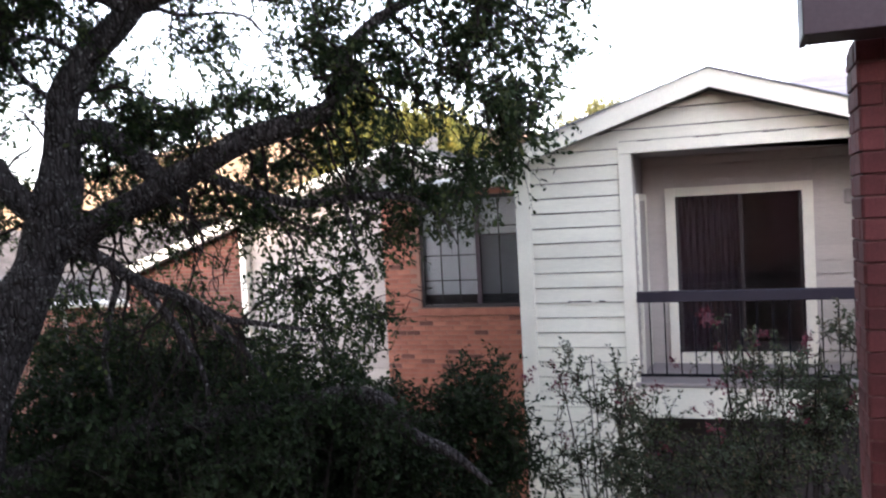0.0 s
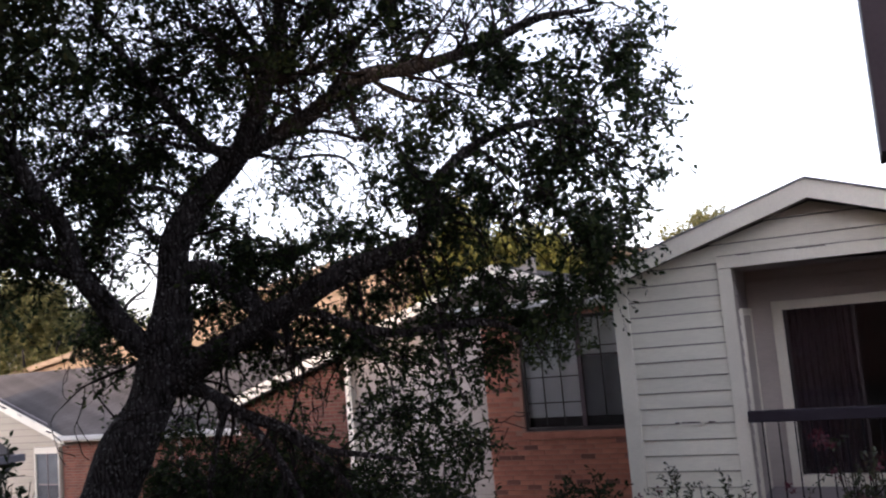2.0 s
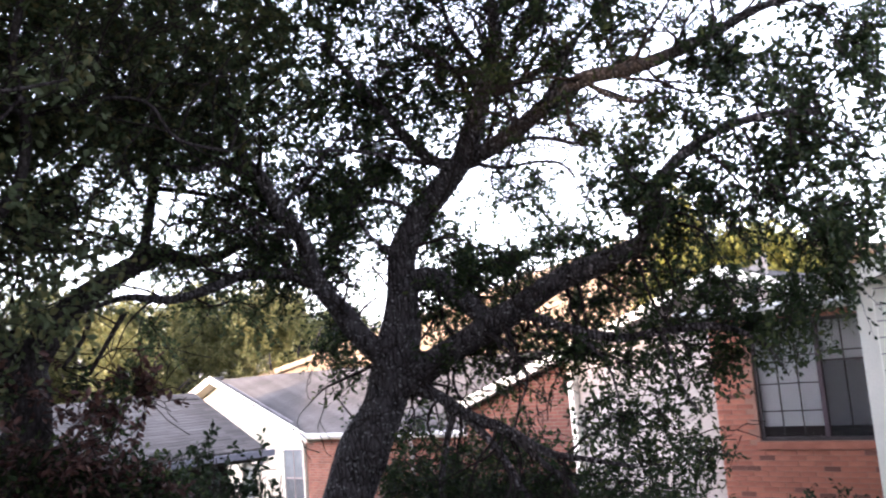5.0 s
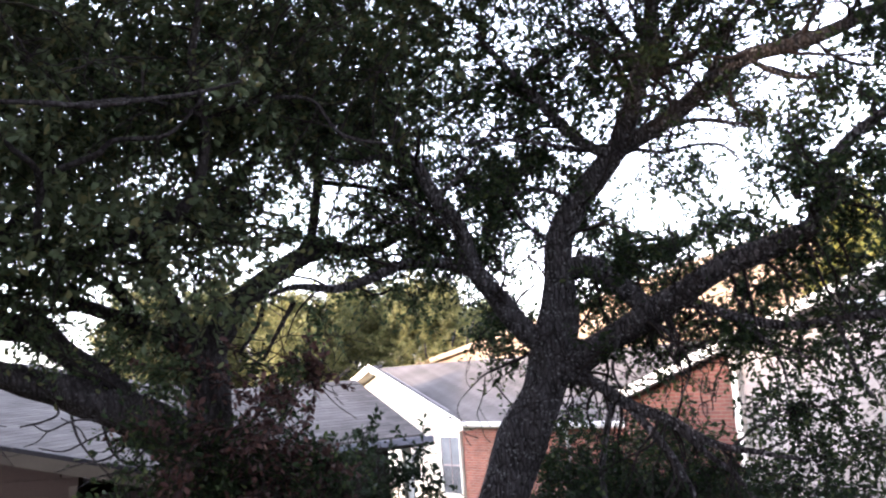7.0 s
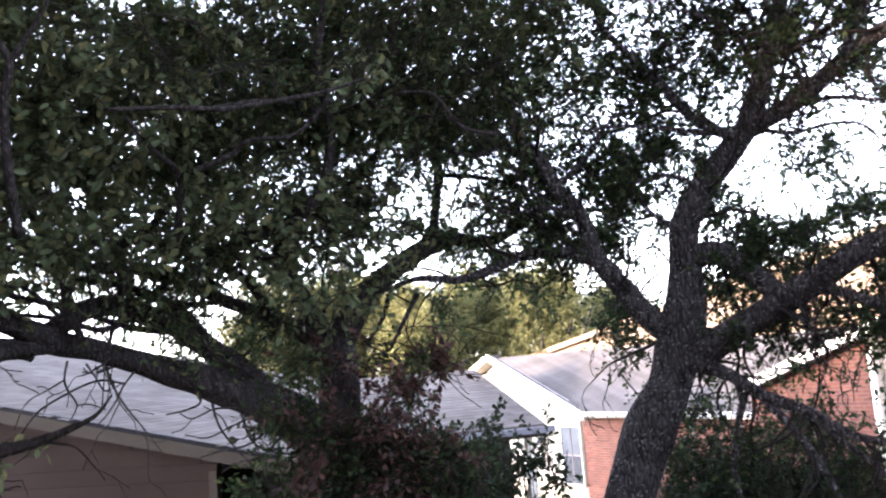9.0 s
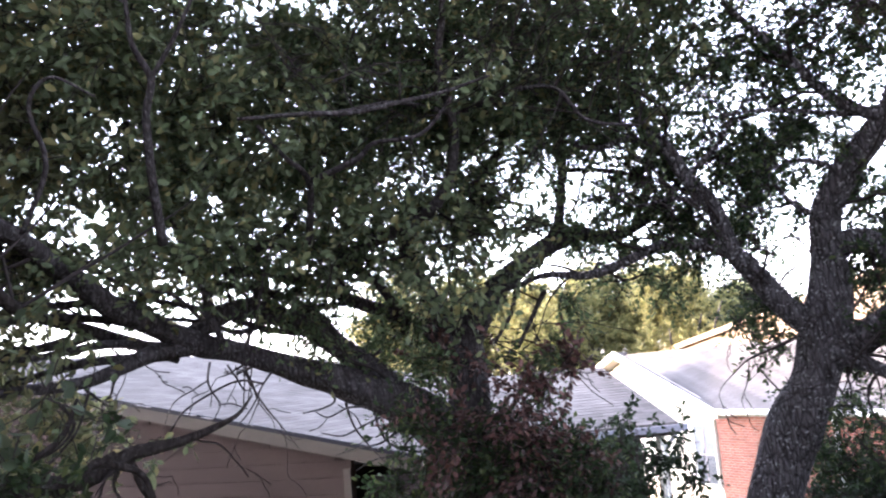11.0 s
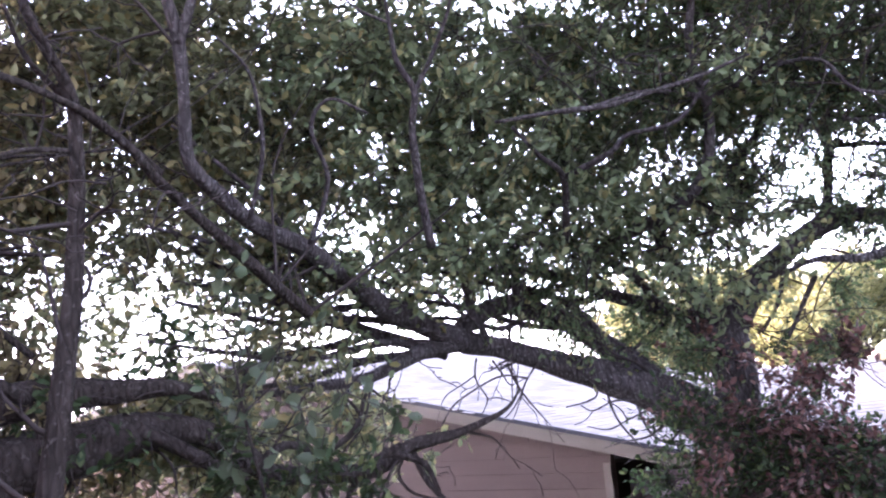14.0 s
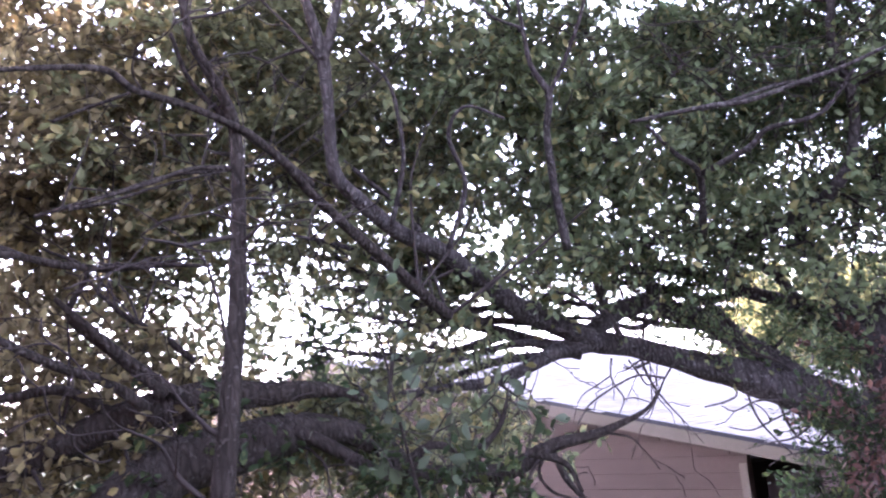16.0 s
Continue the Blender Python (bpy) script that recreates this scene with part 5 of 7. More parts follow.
FORKED_LIMBS.append(("twig", [(-7.36, -0.33, 5.57, 0.014), (-7.49, -0.68, 5.47, 0.012), (-7.60, -1.03, 5.50, 0.010), (-7.72, -1.44, 5.46, 0.008), (-7.85, -1.92, 5.40, 0.005)]))
FORKED_LIMBS.append(("twig", [(-7.38, -0.44, 5.49, 0.014), (-7.52, -0.89, 5.34, 0.012), (-7.64, -1.34, 5.36, 0.009), (-7.73, -1.74, 5.49, 0.007), (-7.81, -2.00, 5.67, 0.004)]))
FORKED_LIMBS.append(("twig", [(-7.35, -0.61, 5.69, 0.012), (-7.46, -1.00, 5.74, 0.010), (-7.58, -1.31, 5.66, 0.008), (-7.72, -1.64, 5.55, 0.006), (-7.82, -1.95, 5.62, 0.004)]))
FORKED_LIMBS.append(("twig", [(-7.46, -1.00, 5.74, 0.008), (-7.54, -1.20, 5.87, 0.007), (-7.65, -1.51, 5.89, 0.005), (-7.78, -1.78, 5.80, 0.004)]))
FORKED_LIMBS.append(("twig", [(-7.20, 0.10, 5.23, 0.018), (-7.32, -0.23, 5.18, 0.015), (-7.42, -0.65, 5.31, 0.011), (-7.54, -0.95, 5.23, 0.007)]))
FORKED_LIMBS.append(("twig", [(-7.18, 0.76, 5.22, 0.020), (-7.16, 0.44, 5.38, 0.017), (-7.26, 0.13, 5.47, 0.013), (-7.39, -0.16, 5.39, 0.009), (-7.48, -0.44, 5.50, 0.005)]))
FORKED_LIMBS.append(("twig", [(-7.15, 1.05, 5.33, 0.018), (-7.02, 0.81, 5.52, 0.016), (-7.03, 0.54, 5.55, 0.012), (-7.01, 0.28, 5.71, 0.009), (-7.02, -0.00, 5.69, 0.005)]))
FORKED_LIMBS.append(("twig", [(-7.20, 1.12, 4.98, 0.010), (-7.22, 1.10, 4.84, 0.009), (-7.23, 1.13, 4.75, 0.008), (-7.25, 1.19, 4.64, 0.007), (-7.27, 1.14, 4.52, 0.004)]))
FORKED_LIMBS.append(("twig", [(-7.18, 1.25, 4.95, 0.009), (-7.19, 1.32, 4.84, 0.008), (-7.20, 1.38, 4.74, 0.007), (-7.19, 1.44, 4.75, 0.005), (-7.18, 1.51, 4.78, 0.004)]))
FORKED_LIMBS.append(("twig", [(-7.15, 1.60, 4.87, 0.009), (-7.18, 1.52, 4.76, 0.008), (-7.21, 1.47, 4.65, 0.007), (-7.24, 1.39, 4.53, 0.006), (-7.26, 1.31, 4.46, 0.004)]))
FORKED_LIMBS.append(("twig", [(-7.22, 1.10, 4.84, 0.007), (-7.25, 0.98, 4.77, 0.006), (-7.28, 0.87, 4.71, 0.005), (-7.30, 0.81, 4.63, 0.004), (-7.33, 0.76, 4.48, 0.003)]))
FORKED_LIMBS.append(("twig", [(-7.25, 1.19, 4.64, 0.006), (-7.23, 1.28, 4.64, 0.005), (-7.23, 1.40, 4.59, 0.004)]))
FORKED_LIMBS.append(("twig", [(-6.90, 2.34, 4.52, 0.010), (-6.93, 2.16, 4.53, 0.008), (-6.96, 1.99, 4.47, 0.006), (-6.96, 1.89, 4.52, 0.004)]))
FORKED_LIMBS.append(("twig", [(-6.91, 2.42, 4.43, 0.010), (-6.94, 2.26, 4.37, 0.008), (-6.97, 2.10, 4.31, 0.006), (-6.99, 1.93, 4.35, 0.004)]))
FORKED_LIMBS.append(("twig", [(-6.94, 2.26, 4.37, 0.007), (-6.93, 2.20, 4.47, 0.005), (-6.93, 2.07, 4.56, 0.003)]))
FORKED_LIMBS.append(("twig", [(-6.91, 2.55, 4.30, 0.010), (-6.94, 2.41, 4.22, 0.008), (-6.97, 2.22, 4.20, 0.006), (-7.00, 2.04, 4.16, 0.004)]))
FORKED_LIMBS.append(("twig", [(-6.96, 1.99, 4.47, 0.005), (-6.98, 1.92, 4.40, 0.004), (-7.00, 1.83, 4.37, 0.003)]))
FORKED_LIMBS.append(("twig", [(-6.90, 2.68, 4.25, 0.012), (-6.94, 2.53, 4.12, 0.009), (-6.97, 2.35, 4.09, 0.006), (-7.01, 2.21, 4.02, 0.004)]))
FORKED_LIMBS.append(("limb", [(-7.44, 0.92, 5.05, 0.060), (-7.38, 0.33, 5.26, 0.050), (-7.31, -0.18, 5.44, 0.042), (-7.10, -0.64, 5.70, 0.032), (-6.88, -1.07, 5.99, 0.020), (-6.72, -1.40, 6.32, 0.010)]))
FORKED_LIMBS.append(("limb", [(-7.45, 0.86, 5.06, 0.040), (-7.45, 0.22, 5.05, 0.034), (-7.43, -0.30, 4.93, 0.026), (-7.38, -0.78, 4.92, 0.018), (-7.29, -1.22, 5.03, 0.009)]))
FORKED_LIMBS.append(("limb", [(-7.38, 0.33, 5.26, 0.030), (-7.41, -0.04, 5.18, 0.025), (-7.33, -0.44, 5.15, 0.019), (-7.36, -0.87, 5.21, 0.013), (-7.40, -1.31, 5.19, 0.007)]))
FORKED_LIMBS.append(("limb", [(-7.31, -0.18, 5.44, 0.024), (-7.39, -0.38, 5.36, 0.020), (-7.38, -0.67, 5.35, 0.015), (-7.39, -1.05, 5.40, 0.010), (-7.43, -1.47, 5.35, 0.005)]))
FORKED_LIMBS.append(("limb", [(-7.35, 0.72, 5.33, 0.034), (-7.23, 0.33, 5.56, 0.030), (-7.15, -0.17, 5.74, 0.024), (-7.04, -0.54, 5.89, 0.017), (-6.99, -0.85, 6.16, 0.010)]))
FORKED_LIMBS.append(("limb", [(-7.31, 1.27, 5.10, 0.030), (-7.22, 1.08, 5.39, 0.026), (-7.23, 0.68, 5.51, 0.021), (-7.21, 0.28, 5.76, 0.015), (-7.17, -0.05, 6.08, 0.009)]))
FORKED_LIMBS.append(("limb", [(-7.41, 3.55, 4.77, 0.085), (-7.44, 3.24, 5.07, 0.078), (-7.51, 2.89, 5.29, 0.066), (-7.61, 2.51, 5.46, 0.058), (-7.57, 2.15, 5.61, 0.050), (-7.58, 1.73, 5.73, 0.040), (-7.67, 1.21, 5.79, 0.028), (-7.70, 0.75, 5.92, 0.015)]))
FORKED_LIMBS.append(("limb", [(-7.51, 2.89, 5.29, 0.050), (-7.47, 2.68, 5.60, 0.045), (-7.52, 2.15, 5.90, 0.036), (-7.54, 1.54, 5.97, 0.028), (-7.58, 0.94, 5.91, 0.016)]))
FORKED_LIMBS.append(("limb", [(-7.61, 2.51, 5.46, 0.030), (-7.70, 2.18, 5.44, 0.026), (-7.72, 1.76, 5.54, 0.022), (-7.80, 1.27, 5.47, 0.015)]))
FORKED_LIMBS.append(("limb", [(-7.64, 2.16, 5.18, 0.035), (-7.71, 1.84, 5.23, 0.030), (-7.67, 1.51, 5.31, 0.025), (-7.64, 1.16, 5.45, 0.020), (-7.56, 0.70, 5.54, 0.012)]))
LEANING_LIMBS = []
LEANING_LIMBS.append(("trunk", [(-5.16, -2.63, 2.62, 0.330), (-5.18, -2.56, 3.60, 0.278), (-5.27, -2.33, 4.23, 0.219), (-5.47, -2.05, 4.48, 0.170), (-5.66, -1.67, 4.60, 0.165), (-5.83, -1.34, 4.65, 0.134), (-5.96, -1.06, 4.64, 0.087), (-6.08, -0.77, 4.50, 0.075), (-6.19, -0.56, 4.30, 0.068), (-6.29, -0.25, 4.24, 0.061), (-6.36, 0.16, 4.24, 0.056), (-6.42, 0.45, 4.37, 0.049), (-6.47, 0.78, 4.42, 0.034), (-6.47, 1.00, 4.49, 0.024), (-6.48, 1.18, 4.57, 0.013), (-6.51, 1.29, 4.69, 0.007)]))
LEANING_LIMBS.append(("limb", [(-5.63, -4.23, 4.10, 0.130), (-5.55, -3.62, 4.42, 0.120), (-5.50, -3.05, 4.61, 0.100), (-5.51, -2.68, 4.72, 0.094), (-5.53, -2.32, 4.83, 0.108), (-5.56, -2.00, 4.89, 0.112), (-5.60, -1.72, 4.91, 0.098), (-5.69, -1.39, 4.91, 0.072), (-5.78, -1.11, 4.90, 0.050), (-5.88, -0.82, 4.82, 0.028)]))
LEANING_LIMBS.append(("limb", [(-5.35, -2.10, 4.87, 0.040), (-5.19, -2.27, 5.04, 0.035), (-5.00, -2.49, 5.15, 0.030), (-4.69, -2.69, 5.30, 0.022), (-4.37, -2.87, 5.47, 0.011)]))
LEANING_LIMBS.append(("stem", [(-4.45, -1.58, 3.32, 0.094), (-4.47, -1.52, 4.07, 0.078), (-4.48, -1.49, 4.39, 0.066), (-4.49, -1.44, 4.75, 0.057), (-4.50, -1.39, 5.17, 0.049), (-4.50, -1.36, 5.46, 0.045), (-4.51, -1.34, 5.76, 0.043), (-4.41, -1.31, 6.04, 0.038), (-4.31, -1.31, 6.31, 0.032), (-4.08, -1.43, 6.60, 0.025), (-3.97, -1.45, 6.78, 0.019), (-3.86, -1.49, 7.08, 0.010)]))
LEANING_LIMBS.append(("limb", [(-4.76, -0.97, 6.01, 0.027), (-4.43, -1.19, 6.18, 0.023), (-4.31, -1.28, 6.23, 0.021), (-4.07, -1.47, 6.28, 0.019), (-3.82, -1.64, 6.28, 0.018), (-3.69, -1.72, 6.33, 0.016), (-3.52, -1.87, 6.29, 0.013), (-3.34, -2.05, 6.22, 0.010), (-3.18, -2.14, 6.13, 0.006)]))
LEANING_LIMBS.append(("limb", [(-5.98, -0.23, 5.33, 0.043), (-5.59, -0.51, 5.57, 0.040), (-5.18, -0.76, 5.78, 0.034), (-4.76, -0.97, 5.96, 0.027), (-4.55, -1.10, 6.11, 0.022), (-4.42, -1.27, 6.24, 0.018), (-4.27, -1.49, 6.47, 0.014), (-4.15, -1.56, 6.70, 0.011)]))
LEANING_LIMBS.append(("limb", [(-4.41, -1.31, 6.04, 0.015), (-4.27, -1.51, 6.02, 0.012), (-4.11, -1.71, 5.91, 0.010), (-3.92, -1.94, 5.79, 0.007)]))
LEANING_LIMBS.append(("limb", [(-5.38, -2.00, 4.95, 0.037), (-5.28, -2.30, 5.24, 0.031), (-5.11, -2.47, 5.45, 0.022), (-5.06, -2.34, 5.69, 0.015), (-4.88, -2.52, 5.81, 0.008)]))
LEANING_LIMBS.append(("limb", [(-6.43, 0.43, 4.37, 0.025), (-6.41, 0.52, 4.12, 0.021), (-6.38, 0.70, 3.91, 0.013)]))
LEANING_LIMBS.append(("twig", [(-6.57, -0.01, 4.77, 0.012), (-6.56, 0.10, 4.60, 0.010), (-6.47, -0.01, 4.45, 0.009), (-6.48, -0.18, 4.38, 0.007)]))
LEANING_LIMBS.append(("twig", [(-6.76, 0.20, 4.80, 0.011), (-6.66, 0.12, 4.55, 0.009), (-6.58, -0.05, 4.36, 0.010), (-6.48, -0.16, 4.22, 0.012)]))
LEANING_LIMBS.append(("twig", [(-6.43, 0.39, 4.33, 0.013), (-6.44, 0.33, 4.18, 0.012), (-6.43, 0.41, 4.05, 0.010), (-6.40, 0.59, 3.98, 0.007)]))
LEANING_LIMBS.append(("twig", [(-5.99, -0.64, 5.06, 0.014), (-5.98, -0.71, 4.76, 0.012), (-5.98, -0.80, 4.50, 0.014), (-6.08, -0.71, 4.34, 0.012)]))
LEANING_LIMBS.append(("limb", [(-4.44, -2.74, 5.72, 0.020), (-4.64, -2.57, 5.73, 0.020), (-4.80, -2.43, 5.70, 0.022), (-5.00, -2.19, 5.68, 0.021), (-5.19, -1.92, 5.71, 0.016), (-5.35, -1.69, 5.71, 0.011)]))
LEANING_LIMBS.append(("twig", [(-4.28, -2.13, 5.87, 0.010), (-4.44, -1.99, 5.93, 0.010), (-4.59, -1.83, 6.02, 0.009), (-4.74, -1.68, 6.10, 0.008), (-4.90, -1.43, 6.18, 0.006)]))
LEANING_LIMBS.append(("twig", [(-3.98, -2.09, 6.22, 0.008), (-4.03, -1.95, 6.29, 0.008), (-4.00, -1.72, 6.34, 0.009)]))
LEANING_LIMBS.append(("limb", [(-6.00, -1.98, 5.18, 0.024), (-5.96, -2.16, 5.35, 0.024), (-5.88, -2.39, 5.51, 0.020), (-5.83, -2.56, 5.68, 0.014)]))
LEANING_LIMBS.append(("limb", [(-5.50, -1.86, 4.89, 0.045), (-5.38, -2.06, 5.04, 0.038), (-5.25, -2.27, 5.24, 0.033), (-5.13, -2.39, 5.39, 0.026), (-5.01, -2.51, 5.54, 0.014)]))
LEANING_LIMBS.append(("limb", [(-5.53, -2.32, 4.83, 0.040), (-5.30, -2.59, 5.03, 0.032), (-5.22, -2.92, 5.01, 0.028), (-5.11, -3.25, 5.09, 0.020)]))
LEANING_LIMBS.append(("limb", [(-5.51, -2.68, 4.72, 0.050), (-5.49, -2.85, 4.58, 0.040), (-5.40, -3.14, 4.58, 0.030)]))
LEANING_LIMBS.append(("limb", [(-5.72, -1.30, 4.67, 0.050), (-5.74, -1.02, 4.50, 0.045), (-5.77, -0.71, 4.29, 0.040), (-5.80, -0.55, 4.10, 0.030)]))
LEANING_LIMBS.append(("limb", [(-6.02, 0.32, 4.40, 0.028), (-5.95, 0.07, 4.28, 0.022), (-5.98, -0.06, 4.10, 0.015)]))
LEANING_LIMBS.append(("limb", [(-6.03, 0.20, 4.37, 0.030), (-6.03, 0.46, 4.27, 0.022), (-6.06, 0.56, 4.07, 0.014)]))
LEANING_LIMBS.append(("limb", [(-5.86, -0.68, 4.32, 0.030), (-5.83, -0.44, 4.48, 0.026), (-5.83, -0.19, 4.42, 0.022), (-5.80, 0.01, 4.54, 0.018), (-5.76, 0.10, 4.76, 0.010)]))
LEANING_LIMBS.append(("limb", [(-4.86, -2.75, 5.83, 0.020), (-4.88, -2.47, 5.71, 0.018), (-4.97, -2.16, 5.68, 0.016), (-5.05, -1.76, 5.71, 0.010)]))
LEANING_LIMBS.append(("limb", [(-4.73, -2.50, 5.96, 0.012), (-4.80, -2.09, 6.07, 0.014), (-4.87, -1.79, 6.17, 0.012), (-4.96, -1.48, 6.20, 0.009), (-5.04, -1.17, 6.25, 0.006)]))
LEANING_LIMBS.append(("twig", [(-4.69, -0.49, 4.16, 0.010), (-4.66, -0.54, 4.42, 0.009), (-4.61, -0.59, 4.71, 0.007), (-4.57, -0.63, 4.99, 0.006), (-4.53, -0.67, 5.24, 0.004)]))
LEANING_LIMBS.append(("twig", [(-4.66, -0.54, 4.42, 0.007), (-4.66, -0.40, 4.60, 0.006), (-4.66, -0.27, 4.79, 0.004)]))
LEANING_LIMBS.append(("twig", [(-4.61, -0.59, 4.71, 0.006), (-4.62, -0.44, 4.84, 0.005), (-4.63, -0.35, 5.00, 0.003)]))
LEANING_LIMBS.append(("twig", [(-4.66, -0.40, 4.60, 0.005), (-4.71, -0.16, 4.70, 0.004), (-4.70, 0.03, 4.87, 0.003)]))
OAK_CLUMPS_a = [(-1.42, 6.58, 6.49, 0.35, 0.58, 91), (-1.62, 6.53, 5.77, 0.43, 0.48, 134), (-2.11, 6.59, 6.08, 0.58, 0.58, 180), (-1.94, 6.44, 6.72, 0.54, 0.45, 97), (-2.54, 6.43, 6.65, 0.55, 0.37, 45), (-2.56, 6.64, 7.22, 0.58, 0.34, 48), (-3.19, 6.58, 7.38, 0.55, 0.35, 57), (-2.93, 6.48, 6.00, 0.60, 0.37, 162), (-2.92, 6.49, 5.72, 0.50, 0.16, 46), (-1.86, 6.88, 5.36, 0.46, 0.27, 38), (-2.37, 6.93, 5.00, 0.56, 0.16, 31), (-1.53, 6.76, 5.35, 0.22, 0.18, 12), (-3.23, 6.67, 6.47, 0.34, 0.29, 24), (-3.65, 6.67, 6.81, 0.40, 0.25, 20), (-4.31, 6.86, 5.66, 0.94, 0.21, 128)]
OAK_CLUMPS_b = [(-5.14, 6.63, 5.60, 0.65, 0.22, 68), (-5.50, 6.33, 5.85, 0.33, 0.33, 43), (-4.06, 6.42, 7.59, 0.57, 0.36, 93), (-4.91, 6.17, 7.55, 0.64, 0.59, 186), (-5.47, 5.95, 6.94, 0.54, 0.65, 91), (-5.75, 5.67, 6.32, 0.48, 0.53, 123), (-4.55, 6.69, 6.24, 0.07, 0.13, 6), (-6.21, 5.45, 5.85, 0.54, 0.27, 82), (-1.17, 6.53, 6.21, 0.11, 0.09, 6), (-1.17, 6.53, 6.79, 0.18, 0.26, 15), (-4.80, 6.52, 4.82, 0.67, 0.31, 25), (-4.06, 6.78, 4.76, 0.66, 0.35, 37), (-3.22, 6.79, 4.79, 0.62, 0.34, 36), (-3.79, 6.71, 4.21, 0.44, 0.22, 31), (-3.22, 6.78, 4.32, 0.43, 0.29, 13)]
OAK_CLUMPS_c = [(-2.82, 6.75, 4.66, 0.37, 0.37, 45), (-3.40, 6.92, 3.84, 0.59, 0.30, 37), (-4.86, 6.47, 3.87, 0.83, 0.36, 64), (-4.14, 6.73, 3.68, 0.87, 0.25, 58), (-5.25, 6.15, 3.82, 0.47, 0.31, 30), (-5.51, 6.18, 4.28, 0.32, 0.32, 13), (-3.83, 7.29, 3.85, 0.52, 0.31, 29)]
OAK_CLUMPS_d = [(-4.74, 6.74, 5.08, 0.62, 0.21, 36), (-4.14, 6.89, 5.19, 0.46, 0.20, 30), (-3.28, 7.00, 5.04, 0.39, 0.18, 8), (-3.70, 7.13, 4.67, 0.71, 0.30, 61), (-4.88, 6.64, 4.64, 0.67, 0.26, 42), (-2.65, 6.94, 4.91, 0.37, 0.19, 12), (-6.28, 6.20, 5.43, 0.23, 0.34, 51), (-5.80, 6.92, 5.26, 0.35, 0.29, 66), (-5.26, 7.09, 5.54, 0.46, 0.20, 52), (-6.05, 5.86, 4.75, 0.16, 0.16, 13), (-5.26, 6.84, 5.09, 0.33, 0.22, 36), (-5.17, 6.66, 5.73, 0.66, 0.19, 51), (-4.11, 6.79, 5.23, 0.62, 0.21, 51), (-3.37, 6.85, 5.33, 0.49, 0.30, 71), (-2.68, 6.81, 5.15, 0.42, 0.13, 31)]
OAK_CLUMPS_e = [(-2.27, 6.96, 5.10, 0.37, 0.16, 27), (-3.26, 6.99, 5.32, 0.30, 0.15, 21), (-2.99, 7.02, 4.91, 0.34, 0.12, 19), (-2.47, 7.00, 4.92, 0.33, 0.19, 28), (-5.95, 5.51, 7.41, 0.98, 0.82, 115), (-6.33, 5.38, 6.55, 0.65, 0.65, 93), (-5.14, 6.03, 7.37, 0.64, 0.53, 44), (-5.20, 5.54, 7.22, 0.83, 0.62, 38), (-3.76, 6.14, 6.87, 0.63, 0.34, 38), (-4.15, 6.00, 6.65, 0.39, 0.20, 12), (-5.02, 5.96, 6.54, 0.31, 0.42, 21), (-2.73, 6.57, 8.13, 1.01, 0.55, 319), (-4.13, 6.13, 8.47, 1.06, 0.64, 387), (-3.27, 6.31, 9.30, 1.35, 0.76, 419), (-1.63, 6.63, 7.62, 0.66, 0.38, 102)]
OAK_CLUMPS_f = [(-5.05, 5.65, 8.30, 0.81, 0.48, 223), (-5.15, 6.10, 7.33, 1.18, 0.92, 115), (-3.22, 6.56, 7.09, 1.08, 0.54, 58), (-2.33, 6.62, 6.27, 1.19, 0.92, 110)]
OAK_LOW = [(-6.18, 7.37, 3.36, 0.50, 0.30, 70), (-6.80, 7.38, 3.77, 0.35, 0.30, 30), (-5.97, 7.67, 3.78, 0.40, 0.25, 30), (-7.21, 7.47, 4.36, 0.30, 0.30, 30)]
OAK_LEFT = [(-6.42, 6.13, 6.55, 0.40, 0.35, 60), (-6.33, 6.38, 6.00, 0.30, 0.35, 50), (-6.49, 5.94, 5.93, 0.45, 0.30, 60), (-6.46, 5.62, 6.66, 0.50, 0.35, 27), (-6.07, 6.46, 6.54, 0.30, 0.30, 35), (-6.95, 5.36, 6.44, 0.50, 0.30, 60), (-7.14, 4.98, 6.69, 0.50, 0.40, 48), (-6.69, 6.29, 5.07, 0.18, 0.30, 14), (-6.65, 6.23, 4.84, 0.12, 0.20, 8), (-6.99, 6.48, 6.01, 0.30, 0.30, 40), (-7.02, 6.59, 5.52, 0.30, 0.25, 40), (-7.25, 6.51, 5.26, 0.25, 0.25, 25), (-6.04, 6.95, 6.48, 0.30, 0.30, 40), (-6.00, 7.42, 5.94, 0.30, 0.20, 30), (-6.57, 6.72, 6.82, 0.30, 0.30, 15), (-4.85, 7.48, 6.56, 0.30, 0.20, 30), (-4.37, 7.66, 7.21, 0.40, 0.30, 50), (-5.01, 7.20, 7.30, 0.30, 0.30, 40), (-4.05, 7.99, 6.85, 0.40, 0.30, 31), (-4.54, 7.38, 7.83, 0.40, 0.25, 40), (-4.87, 7.65, 6.05, 0.30, 0.12, 26), (-2.88, 8.75, 4.93, 0.35, 0.25, 13), (-3.18, 8.63, 5.31, 0.35, 0.25, 12), (-2.79, 8.78, 4.57, 0.20, 0.20, 4), (-3.12, 8.66, 4.60, 0.20, 0.20, 4)]
